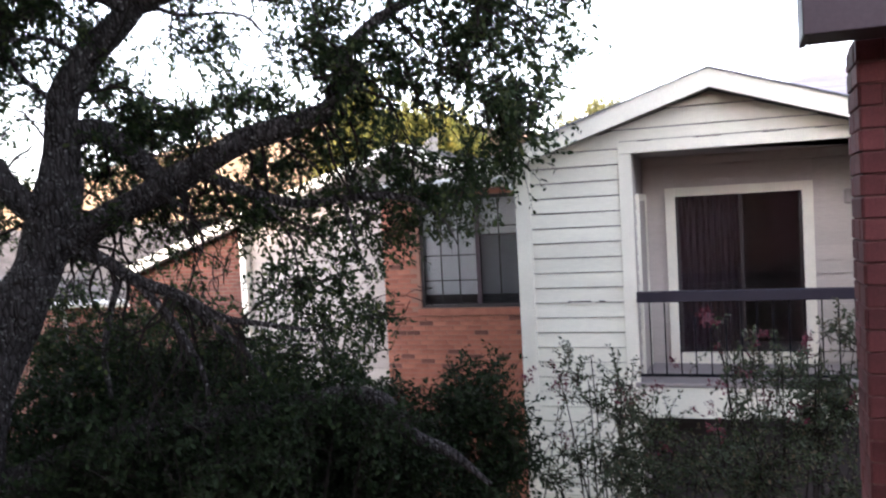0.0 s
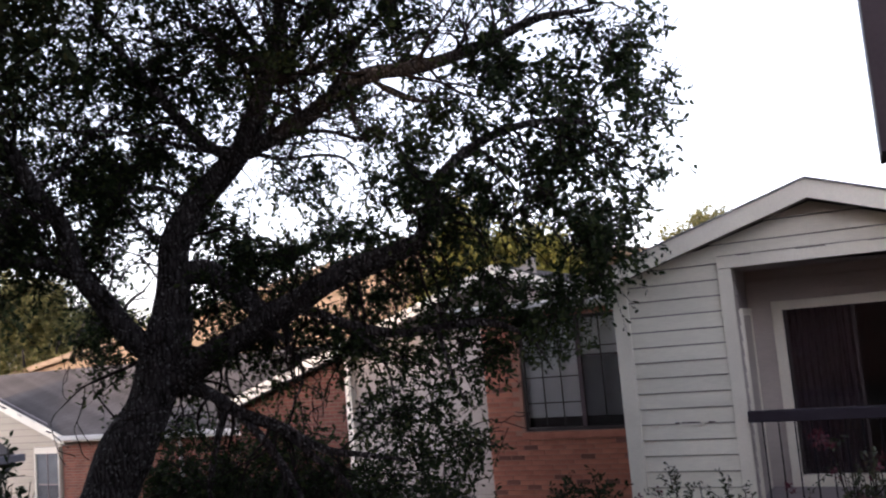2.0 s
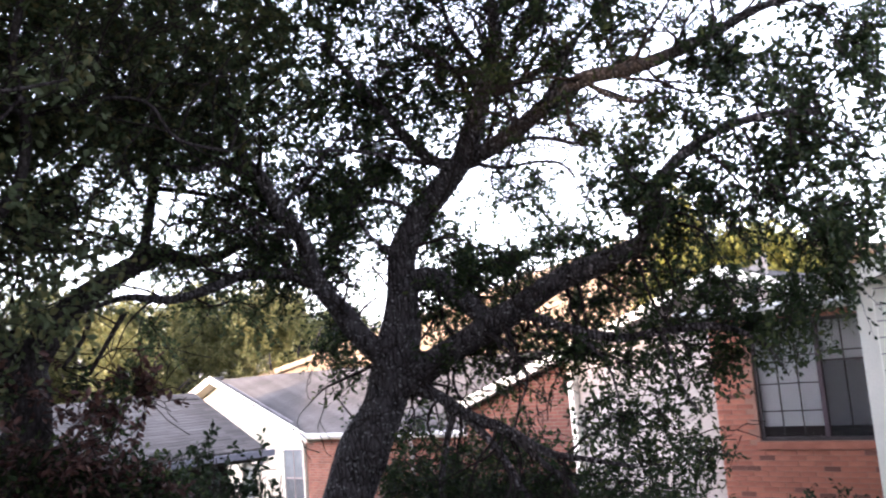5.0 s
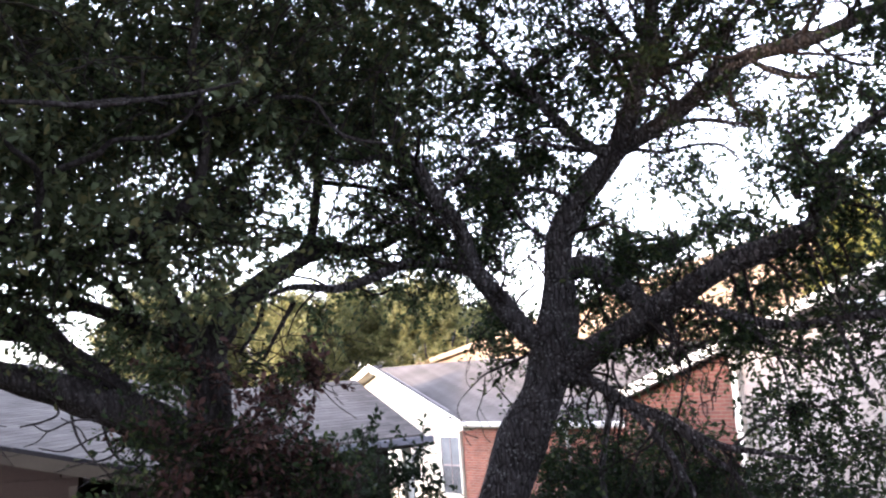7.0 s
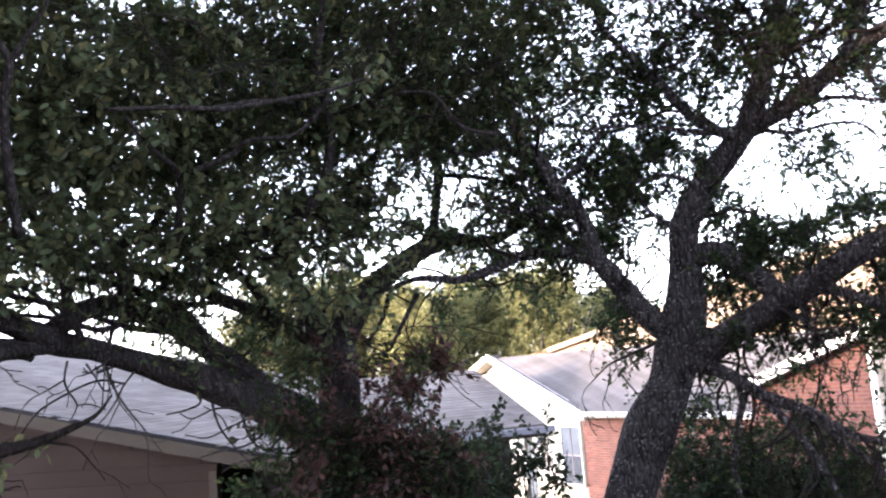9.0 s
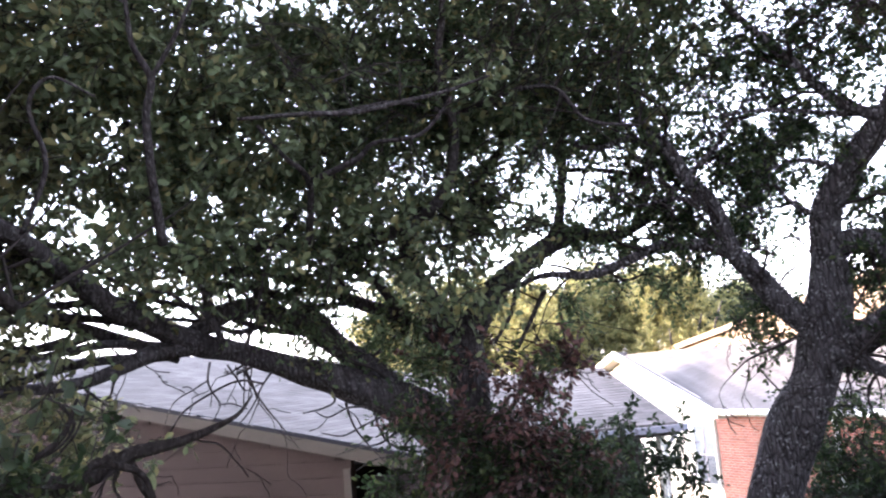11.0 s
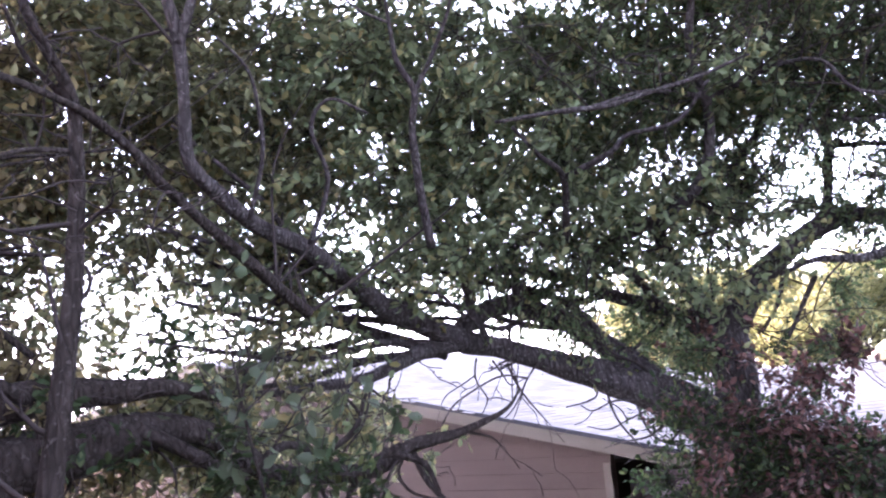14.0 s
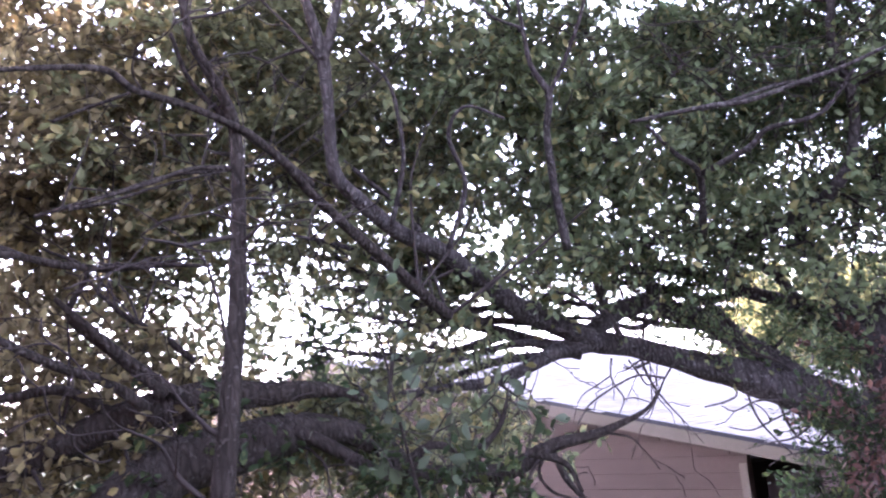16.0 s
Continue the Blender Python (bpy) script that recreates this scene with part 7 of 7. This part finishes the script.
def bark_tube(rows, seed=0):
    """A limb with furrowed, knotty bark: a tapering tube with ridges that run along it, swellings and a slight wander."""
    thick = max(r[3] for r in rows)
    sides, per = (30, 16) if thick > 0.12 else (16, 10) if thick > 0.05 else (8, 6)
    pts = np.array(smooth_rows(rows, per))
    gap = np.linalg.norm(np.diff(pts[:, :3], axis=0), axis=1)
    run = np.r_[0, np.cumsum(gap)]
    way = unit(np.gradient(pts[:, :3], axis=0))
    side = np.zeros_like(way)
    side[0] = np.array(Vector(way[0]).orthogonal().normalized())
    for i in range(1, len(way)):
        v = side[i - 1] - way[i] * np.dot(side[i - 1], way[i])
        side[i] = v / max(1e-9, np.linalg.norm(v))
    up = np.cross(way, side)
    bm = bmesh.new()
    rings = []
    for i, (x, y, z, r) in enumerate(pts):
        c = np.array((x, y, z)) + 0.22 * r * np.array(noise.noise_vector(Vector((x * 2.5 + seed, y * 2.5, z * 2.5))))
        ring = []
        for k in range(sides):
            a = 2 * math.pi * k / sides
            ca, sa = math.cos(a), math.sin(a)
            ridge = noise.noise(Vector((ca * 3.4 * (1 + 6 * r), sa * 3.4 * (1 + 6 * r), run[i] * 2.2 + seed)))
            knot = noise.noise(Vector((ca * 0.9, sa * 0.9, run[i] * 1.6 + seed * 3)))
            rr = r * (1 + 0.13 * ridge + 0.16 * knot)
            ring.append(bm.verts.new(tuple(c + rr * (ca * side[i] + sa * up[i]))))
        rings.append(ring)
    for lo, hi in zip(rings, rings[1:]):
        for k in range(sides):
            bm.faces.new((lo[k], lo[(k + 1) % sides], hi[(k + 1) % sides], hi[k])).smooth = True
    bm.faces.new(rings[0][::-1])
    bm.faces.new(rings[-1])
    return bm


def unit(v):
    return v / np.maximum(1e-9, np.linalg.norm(v, axis=-1, keepdims=True))


def mesh_arrays(name, verts, faces, mat):
    """A mesh of triangles straight from arrays."""
    me = bpy.data.meshes.new(name)
    nv, nf = len(verts), len(faces)
    me.vertices.add(nv)
    me.vertices.foreach_set("co", np.asarray(verts, np.float32).ravel())
    me.loops.add(nf * 3)
    me.loops.foreach_set("vertex_index", np.asarray(faces, np.int32).ravel())
    me.polygons.add(nf)
    me.polygons.foreach_set("loop_start", np.arange(0, nf * 3, 3, dtype=np.int32))
    me.polygons.foreach_set("loop_total", np.full(nf, 3, np.int32))
    me.update(calc_edges=True)
    me.materials.append(mat)
    return new(name, me)


def leaf_verts(base, way, face, size, wide=0.55):
    """Folded leaves: base points, the way each one points, the way it faces, its length."""
    side = unit(np.cross(way, face))
    up = unit(np.cross(side, way))
    s = size[:, None]
    rows = [base, base + way * s * 0.55 - up * s * 0.05, base + way * s]
    for k, (d, w, lift) in enumerate(((0.30, 0.36, 0.06), (0.68, 0.47, 0.08))):
        for sign in (1, -1):
            rows.append(base + way * s * d + side * s * wide * w * sign + up * s * lift)
    v = np.stack(rows, 1).reshape(-1, 3)
    f = np.array([(0, 1, 3), (3, 1, 5), (5, 1, 2), (0, 4, 1), (4, 6, 1), (6, 2, 1)])
    n = len(base)
    return v, (f[None] + 7 * np.arange(n)[:, None, None]).reshape(-1, 3)


def foliage(clumps, seed, leaf=0.060, per=15, spray=0.36, droop=0.25, gap=0.0, depth=0.8, wide=0.55, even=False):
    """Sprays of leaves on short twigs, gathered in clumps with ragged gaps. Returns leaf and twig arrays."""
    g = np.random.default_rng(seed)
    starts, ways = [], []
    for x, y, z, a, b, n in clumps:
        n = int(n)
        k = max(3, n // 10)
        heart = unit(g.normal(size=(k, 3))) * (g.random((k, 1)) ** 0.4)
        pick = g.integers(0, k, n)
        local = heart[pick] + g.normal(size=(n, 3)) * 0.13
        if even:
            local = unit(g.normal(size=(n, 3))) * (g.random((n, 1)) ** 0.34)
        dep = min(1.3, max(a, b)) * depth
        away = unit(np.array([[x, y, 0.0]]))[0]
        right = np.array([-away[1], away[0], 0.0])
        pos = np.array([x, y, z]) + local[:, :1] * a * right + local[:, 1:2] * dep * away + local[:, 2:3] * b * np.array([0, 0, 1.0])
        starts.append(pos)
        w = local * [1, 1, 0.6] + g.normal(size=(n, 3)) * 0.7
        w[:, 2] -= droop
        ways.append(unit(w))
    p, w = np.concatenate(starts), np.concatenate(ways)
    n = len(p)
    length = spray * g.uniform(0.6, 1.3, n)
    t = (np.arange(per) + 0.6) / per
    bend = np.array([0, 0, -1.0]) * 0.18
    along = p[:, None] + w[:, None] * (length[:, None] * t)[..., None] + bend * (length[:, None] * t ** 2)[..., None]
    base = along.reshape(-1, 3) + g.normal(size=(n * per, 3)) * 0.012
    lw = unit(np.repeat(w, per, 0) * 0.7 + g.normal(size=(n * per, 3)) * 0.75 + [0, 0, -0.15])
    face = unit(g.normal(size=(n * per, 3)) * 0.8 + [0, 0, 0.7])
    size = leaf * g.uniform(0.65, 1.35, n * per)
    keep = g.random(n * per) > gap
    lv, lf = leaf_verts(base[keep], lw[keep], face[keep], size[keep], wide)
    # twigs: three-sided needles from a little behind the first leaf to the last one
    a, m, e = p - w * (length * 0.25)[:, None], along[:, per // 2], along[:, -1]
    side = unit(np.cross(w, [0.3, 0.2, 0.9]))
    up = np.cross(side, w)
    rings = []
    for q, r in ((a, 0.0045), (m, 0.003), (e, 0.0012)):
        for ang in (0.0, 2.094, 4.189):
            rings.append(q + side * r * math.cos(ang) + up * r * math.sin(ang))
    tv = np.stack(rings, 1).reshape(-1, 3)
    tf = []
    for lo in (0, 3):
        for k in range(3):
            j = (k + 1) % 3
            tf += [(lo + k, lo + j, lo + 3 + j), (lo + k, lo + 3 + j, lo + 3 + k)]
    tf = (np.array(tf)[None] + 9 * np.arange(n)[:, None, None]).reshape(-1, 3)
    return (lv, lf), (tv, tf), p


def connect(clumps, limbs, seed, every=48):
    """Thin branches that lead from the nearest limb to points of each clump."""
    rnd = random.Random(seed)
    rows = np.array([q for _, l in limbs for q in smooth_rows(l, 3)])
    out = []
    for x, y, z, a, b, n in clumps:
        for _ in range(max(1, int(n) // every)):
            to = Vector((x + rnd.uniform(-a, a) * 0.8, y + rnd.uniform(-a, a) * 0.6, z + rnd.uniform(-b, b) * 0.8))
            d = np.linalg.norm(rows[:, :3] - np.array(to), axis=1)
            k = int(np.argmin(d + np.array([rnd.uniform(0, 0.5) for _ in range(len(d))])))
            if d[k] > 1.7 or d[k] < 0.12:
                continue
            st = Vector(rows[k, :3])
            r = min(rows[k, 3] * 0.5, 0.005 + 0.005 * d[k])
            mid = (st + to) / 2 + Vector((rnd.uniform(-1, 1), rnd.uniform(-1, 1), rnd.uniform(-0.2, 1))) * 0.16 * d[k]
            out.append([(*st, r), (*mid, r * 0.7), (*to, 0.003)])
    return out


def branches_mesh(name, rows_list, mat, sides=5):
    verts, faces = [], []
    for rows in rows_list:
        pts = np.array(smooth_rows(rows, 4))
        way = unit(np.gradient(pts[:, :3], axis=0))
        side = unit(np.cross(way, [0.31, 0.17, 0.93]))
        up = np.cross(side, way)
        k0 = len(verts)
        for i in range(len(pts)):
            wob = 0.012 * np.array(noise.noise_vector(Vector(pts[i, :3] * 4)))
            for s in range(sides):
                a = 2 * math.pi * s / sides
                verts.append(pts[i, :3] + wob + pts[i, 3] * (side[i] * math.cos(a) + up[i] * math.sin(a)))
        for i in range(len(pts) - 1):
            for s in range(sides):
                j = (s + 1) % sides
                a, b = k0 + i * sides, k0 + (i + 1) * sides
                faces += [(a + s, a + j, b + j), (a + s, b + j, b + s)]
    return mesh_arrays(name, np.array(verts), np.array(faces), mat)


def under(ob, parent, label="", kind=""):
    """Hang a mesh built in place under its thing."""
    ob.parent = parent
    ob.matrix_parent_inverse = Matrix.Translation(-Vector(parent.location))
    return tagged(ob, label, kind=kind)


def offshoots(limbs, per_metre, seed, droop=0.0, reach=1.1, least=0.012):
    """Side branches along the limbs, each with two or three finer ones; droop bends them down."""
    rnd = random.Random(seed)
    out = []

    def shoot(st, way, length, r, level):
        p, rows = Vector(st), [(*st, r)]
        w = Vector(way).normalized()
        n = 5
        for i in range(1, n + 1):
            w = (w + Vector((rnd.gauss(0, 0.28), rnd.gauss(0, 0.28), rnd.gauss(0, 0.22) - droop * 0.45))).normalized()
            p = p + w * (length / n)
            rows.append((*p, max(0.0025, r * (1 - 0.8 * i / n))))
            if level < 2 and i > 1 and rnd.random() < 0.6:
                side = (w + Vector((rnd.gauss(0, 0.7), rnd.gauss(0, 0.7), rnd.gauss(0, 0.5)))).normalized()
                shoot(tuple(p), side, length * rnd.uniform(0.35, 0.6), r * (1 - 0.7 * i / n) * 0.6, level + 1)
        out.append(rows)

    for kind, rows in limbs:
        pts = smooth_rows(rows, 5)
        for a, b in zip(pts, pts[1:]):
            if a[3] > 0.22 or a[2] < 2.2 or a[3] < (0.03 if droop > 0.2 else 0.012):
                continue
            step = (Vector(b[:3]) - Vector(a[:3]))
            if rnd.random() < per_metre * step.length:
                along = step.normalized()
                side = Vector((rnd.gauss(0, 1), rnd.gauss(0, 1), rnd.gauss(0.15 - droop, 0.8)))
                shoot(a[:3], along * 0.5 + side.normalized(), reach * rnd.uniform(0.5, 1.3), max(least * 0.5, min(least * 1.6, a[3] * 0.35)), 0)
    return out


def tree(name, label, limbs, groups, seed, category="tree", shoots=(), bark=None):
    root = limbs[0][1][0] if limbs else groups[0][0][0]
    t = thing(name, label, category, (root[0], root[1], 0))
    for i, (kind, rows) in enumerate(limbs):
        if rows[0][2] < 1.0 and kind in ("trunk", "stem"):
            rows = [(rows[0][0], rows[0][1], -0.1, rows[0][3] * 1.35)] + rows
        bm = bark_tube(rows, seed + i)
        under(part(kind, bm, bark or BARK), t)
    for j, (clumps, mat, options) in enumerate(groups):
        (lv, lf), (tv, tf), p = foliage(clumps, seed * 10 + j, **options)
        under(mesh_arrays("crown", lv, lf, mat), t, kind="stuff")
        under(mesh_arrays("twig_work", tv, tf, TWIG), t, kind="stuff")
        if limbs and not options.get("leaf", 0) > 0.1 and not options.get("even") and mat is not LEAF_BROAD:
            lead = connect(clumps, limbs, seed + j)
            if lead:
                under(branches_mesh("brushwood", lead, TWIG), t, kind="stuff")
    rows = [r for which, per, droop, reach in shoots for r in offshoots([limbs[i] for i in which] if which else limbs, per, seed + 50 + int(droop * 10), droop, reach)]
    if rows:
        under(branches_mesh("brushwood", rows, TWIG, 4), t, kind="stuff")
    return t


tree("oak_tree", "gnarled live oak with rough grey bark and small dark leaves", OAK_LIMBS,
     [(OAK_CLUMPS, LEAF, {"leaf": 0.052, "per": 16}), (OAK_SKIRT, LEAF, {"leaf": 0.052, "per": 14, "even": True}), (OAK_SHADE_SPREAD, LEAF, {"leaf": 0.13, "per": 9, "spray": 0.6}), (OAK_SHADE_TOP, LEAF, {"leaf": 0.13, "per": 9, "spray": 0.6})], 3, shoots=((tuple(k for k in range(17) if k not in (12,)), 2.6, 0.0, 1.1), (tuple(range(1, 10)) + tuple(range(25, 37)), 3.0, 0.0, 0.9), ((10, 13, 14, 15), 5.0, 0.8, 0.7)))
tree("forked_tree", "forked dark oak with heavy limbs spreading over the roofs", FORKED_LIMBS,
     [(FORKED_CLUMPS, LEAF_MID, {"leaf": 0.054, "per": 16}), (FORKED_FILL, LEAF_MID, {"leaf": 0.054, "per": 15, "even": True}), (FORKED_SKIRT, LEAF, {"per": 12}), (FORKED_SKIRT_RUSSET, LEAF_RED, {"leaf": 0.065, "per": 10}), (FORKED_RUSSET, LEAF_RED, {"leaf": 0.07})], 5, shoots=((tuple(range(5, 15)), 3.2, 0.0, 1.2), ((2, 3) + tuple(range(15, 24)), 1.5, 0.0, 0.7), ((1, 5, 4), 2.0, 0.08, 0.5)), bark=BARK_GREY)
tree("leaning_tree", "leaning oak beside the balcony, dense leaves browned partly by lens tint", LEANING_LIMBS,
     [(LEANING_CLUMPS, LEAF_NEAR, {"leaf": 0.078, "per": 13}), (LEANING_BROWN, LEAF_TAN, {"leaf": 0.080, "per": 13}), (LEANING_BROWN_FILL, LEAF_TAN, {"leaf": 0.078, "per": 11, "even": True}), (LEANING_FILL, LEAF_NEAR, {"leaf": 0.078, "per": 11, "even": True}),
      (LEANING_TINTED, LEAF_TINTED, {"leaf": 0.078, "per": 13}), (LEANING_TINTED_FILL, LEAF_TINTED, {"leaf": 0.078, "per": 11, "even": True}),
      (LEANING_SHADE_TOP, LEAF_NEAR, {"leaf": 0.13, "per": 9, "spray": 0.6}), (LEANING_LOW, LEAF, {"leaf": 0.075, "per": 12}), (BROAD_CLUMPS, LEAF_BROAD, {"leaf": 0.085, "per": 5, "spray": 0.34, "wide": 0.72})], 7, shoots=((tuple(range(1, 8)), 1.4, 0.0, 0.8), ((0,), 6.0, 0.35, 0.55)), bark=BARK_BROWN)


def shrub(name, label, clumps, mat, seed, blooms=None, **options):
    """Upright canes from one foot, leafy clumps, and blooms where there are any."""
    c = np.array(clumps)
    foot = (float(c[:, 0].mean()), float(c[:, 1].mean()), 0.0)
    t = thing(name, label, "shrub", foot, group="crape myrtles" if name == "crape_myrtle" else "")
    rnd = random.Random(seed)
    canes = []
    for x, y, z, a, b, n in clumps:
        for _ in range(3):
            tip = (x + rnd.uniform(-a, a), y + rnd.uniform(-a, a) * 0.5, z + rnd.uniform(0, b))
            st = (foot[0] + rnd.uniform(-0.25, 0.25), foot[1] + rnd.uniform(-0.2, 0.2), -0.05)
            mid = (st[0] * 0.4 + tip[0] * 0.6 + rnd.uniform(-0.1, 0.1), st[1] * 0.4 + tip[1] * 0.6, tip[2] * 0.55)
            canes.append([(*st, 0.016), (*mid, 0.009), (*tip, 0.003)])
    under(branches_mesh("cane_work", canes, TWIG), t, kind="stuff")
    (lv, lf), (tv, tf), p = foliage(clumps, seed, **options)
    under(mesh_arrays("leaves", lv, lf, mat), t, kind="stuff")
    under(mesh_arrays("twig_work", tv, tf, TWIG), t, kind="stuff")
    if blooms:
        (lv, lf), (tv, tf), p = foliage(blooms, seed + 1, leaf=0.022, per=12, spray=0.10, droop=-0.4, wide=0.9)
        under(mesh_arrays("blossom", lv, lf, FLOWER), t, "small crimson flower heads", "stuff")
    return t


shrub("dark_shrub", "dense dark evergreen shrub against the brick wall", SHRUB_CLUMPS, LEAF_SHRUB_SHADED, 21, leaf=0.05)
# low leaf mass below the oak; its darkness is in the leaf colour
shrub("dark_hedge", "overgrown thicket under the oak, leaves coloured near black for shade", HEDGE_CLUMPS, LEAF_SHRUB_SHADED, 25, leaf=0.055, per=14)
shrub("crape_myrtle", "straggly crape myrtle with a few crimson flowers", MYRTLE_CLUMPS, LEAF_MYRTLE, 22, [b for b in MYRTLE_BLOOMS if b[0] < -0.9], leaf=0.034, per=20, spray=0.30, droop=-0.4)
shrub("crape_myrtle", "leafy crape myrtle with crimson flower heads by the balcony", MYRTLE_CLUMPS_TWO, LEAF_MYRTLE, 23, [b for b in MYRTLE_BLOOMS if b[0] >= -0.9], leaf=0.034, per=20, spray=0.30, droop=-0.4)
shrub("young_shrub", "young leafy shrub beside the garage corner", LOW_SHRUB_CLUMPS, LEAF_SHRUB_SHADED, 24, leaf=0.07)


# ---- trees in the distance ----
def distant_tree(x, y, height, half, seed, mat=None, label="sunlit yellow-green tree beyond the roofs"):
    g = random.Random(seed)
    limbs = [("trunk", [(x, y, 0, 0.25), (x + g.uniform(-0.3, 0.3), y, height * 0.3, 0.2), (x + g.uniform(-0.5, 0.5), y, height * 0.6, 0.12), (x, y, height * 0.85, 0.05)])]
    for k in range(6):
        a = g.uniform(0, 6.28)
        limbs.append(("limb", [(x, y, height * 0.3, 0.12), (x + half * 0.4 * math.cos(a), y + half * 0.4 * math.sin(a), height * 0.5, 0.08), (x + half * 0.8 * math.cos(a), y + half * 0.8 * math.sin(a), height * g.uniform(0.55, 0.8), 0.03)]))
    clumps = []
    for k in range(15):
        a, u = g.uniform(0, 6.28), g.uniform(0.0, 1.0)
        rr = half * (0.85 - 0.35 * u) * g.uniform(0.4, 1.0)
        clumps.append((x + rr * math.cos(a), y + rr * math.sin(a), height * (0.35 + 0.58 * u), half * 0.40, height * 0.11, 260))
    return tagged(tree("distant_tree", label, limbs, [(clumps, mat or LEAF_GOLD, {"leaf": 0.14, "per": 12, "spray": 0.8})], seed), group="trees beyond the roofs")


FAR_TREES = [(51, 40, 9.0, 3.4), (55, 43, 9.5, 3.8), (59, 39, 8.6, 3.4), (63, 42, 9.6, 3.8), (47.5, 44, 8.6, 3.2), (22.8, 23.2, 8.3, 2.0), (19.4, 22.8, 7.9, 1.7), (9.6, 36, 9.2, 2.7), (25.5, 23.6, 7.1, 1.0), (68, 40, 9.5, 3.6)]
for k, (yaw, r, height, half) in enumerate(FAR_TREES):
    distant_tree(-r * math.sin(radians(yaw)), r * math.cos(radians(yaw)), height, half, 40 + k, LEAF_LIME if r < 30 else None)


# ---- single bricks: the window wall and the pier beside the viewer ----
def brick_mesh(name, length, high, deep, mat):
    me = mesh_of(name, box_bm((-length / 2, 0, -high / 2), (length / 2, deep, high / 2), 0.004))
    me.materials.append(mat)
    return me


def lay_bricks(wall, x0, x1, z0, z1, y, skip=None, length=0.203, course=0.0677, joint=0.010, mat=None, seed=1, limit=300, near=None):
    """Running bond facing -y. Bricks near the camera's height are objects; the rest of the wall is one joined mesh."""
    rnd = random.Random(seed)
    full = brick_mesh("brick", length - joint, course - joint, 0.05, mat)
    half = brick_mesh("half_brick", length / 2 - joint, course - joint, 0.05, mat)
    burnt = brick_mesh("burnt_brick", length - joint, course - joint, 0.05, BRICK_BURNT)
    rest, count, row, z = bmesh.new(), 0, 0, z0
    while z + course <= z1 + 0.001:
        x = x0
        first = row % 2 == 1
        while x < x1 - 0.03:
            step = length / 2 if first or x + length > x1 else length
            first = False
            if x + step > x1 + 0.02:
                break
            cx, cz = x + step / 2, z + course / 2
            if not (skip and skip(cx - step / 2, cx + step / 2, cz)):
                dy = rnd.uniform(-0.003, 0.003)
                if (near is None or near(cx, cz)) and count < limit:
                    ob = new("brick", half if step < length else burnt if rnd.random() < 0.09 else full)
                    ob.location = (cx, y + dy, cz)
                    ob.rotation_euler = (0, rnd.uniform(-0.006, 0.006), 0)
                    ob.parent = wall
                    count += 1
                else:
                    box_bm((cx - step / 2 + joint / 2, y + dy, cz - course / 2 + joint / 2), (cx + step / 2 - joint / 2, y + 0.05, cz + course / 2 - joint / 2), bm=rest)
            x += step
        z += course
        row += 1
    if rest.verts:
        tagged(part("brickwork", rest, mat, wall), kind="stuff")
    else:
        rest.free()


lay_bricks(BRICK_WALL, BX0, BX1, 0.0, 5.11, BY, mat=BRICK, seed=4,
           skip=lambda a, b, z: b > WX0 + 0.02 and a < WX1 - 0.02 and WZ0 - 0.10 < z < WZ1, near=lambda x, z: z > 2.55)


def pier():
    x0, y0, z0 = 0.385, 4.55, 0.0
    core = tagged(part("brick_pier", box_bm((0.012, 0.012, 0), (0.41, 0.42, 5.41)), MORTAR_DARK), "dark red brick pier carrying the porch eave", "pier")
    core.location = (x0, y0, z0)
    full = brick_mesh("brick", 0.194, 0.092, 0.05, BRICK_DEEP)
    half = brick_mesh("half_brick", 0.0925, 0.092, 0.05, BRICK_DEEP)
    rnd = random.Random(3)
    z, row = 0.05, 0
    while z < 5.38:
        for face in range(2):
            spots = [(0.10, full), (0.305, full)] if row % 2 else [(0.05, half), (0.2035, full), (0.357, half)]
            for s, me in spots:
                ob = new("brick", me)
                ob.parent = core
                j = rnd.uniform(-0.003, 0.003)
                if face == 0:
                    ob.location = (s + 0.005, j, z)
                else:
                    ob.location = (j, s + 0.005, z)
                    ob.rotation_euler = (0, 0, radians(-90))
        z += 0.1016
        row += 1
    ledge = tagged(part("brick_ledge", box_bm((0.0, 0.0, 0.0), (1.2, 0.10, 3.66), 0.004), MORTAR_DARK), "brick parapet wall beside the pier", "parapet")
    ledge.location = (0.50, 4.42, 0)
    small = brick_mesh("brick", 0.194, 0.058, 0.05, BRICK_DEEP)
    z, row = 1.6, 0
    while z < 3.66:
        for k in range(6):
            ob = new("brick", small)
            ob.parent = ledge
            ob.location = (0.10 + 0.203 * k + (0.1 if row % 2 else 0.0), -0.012 + rnd.uniform(-0.003, 0.003), z)
        z += 0.0677
        row += 1


pier()
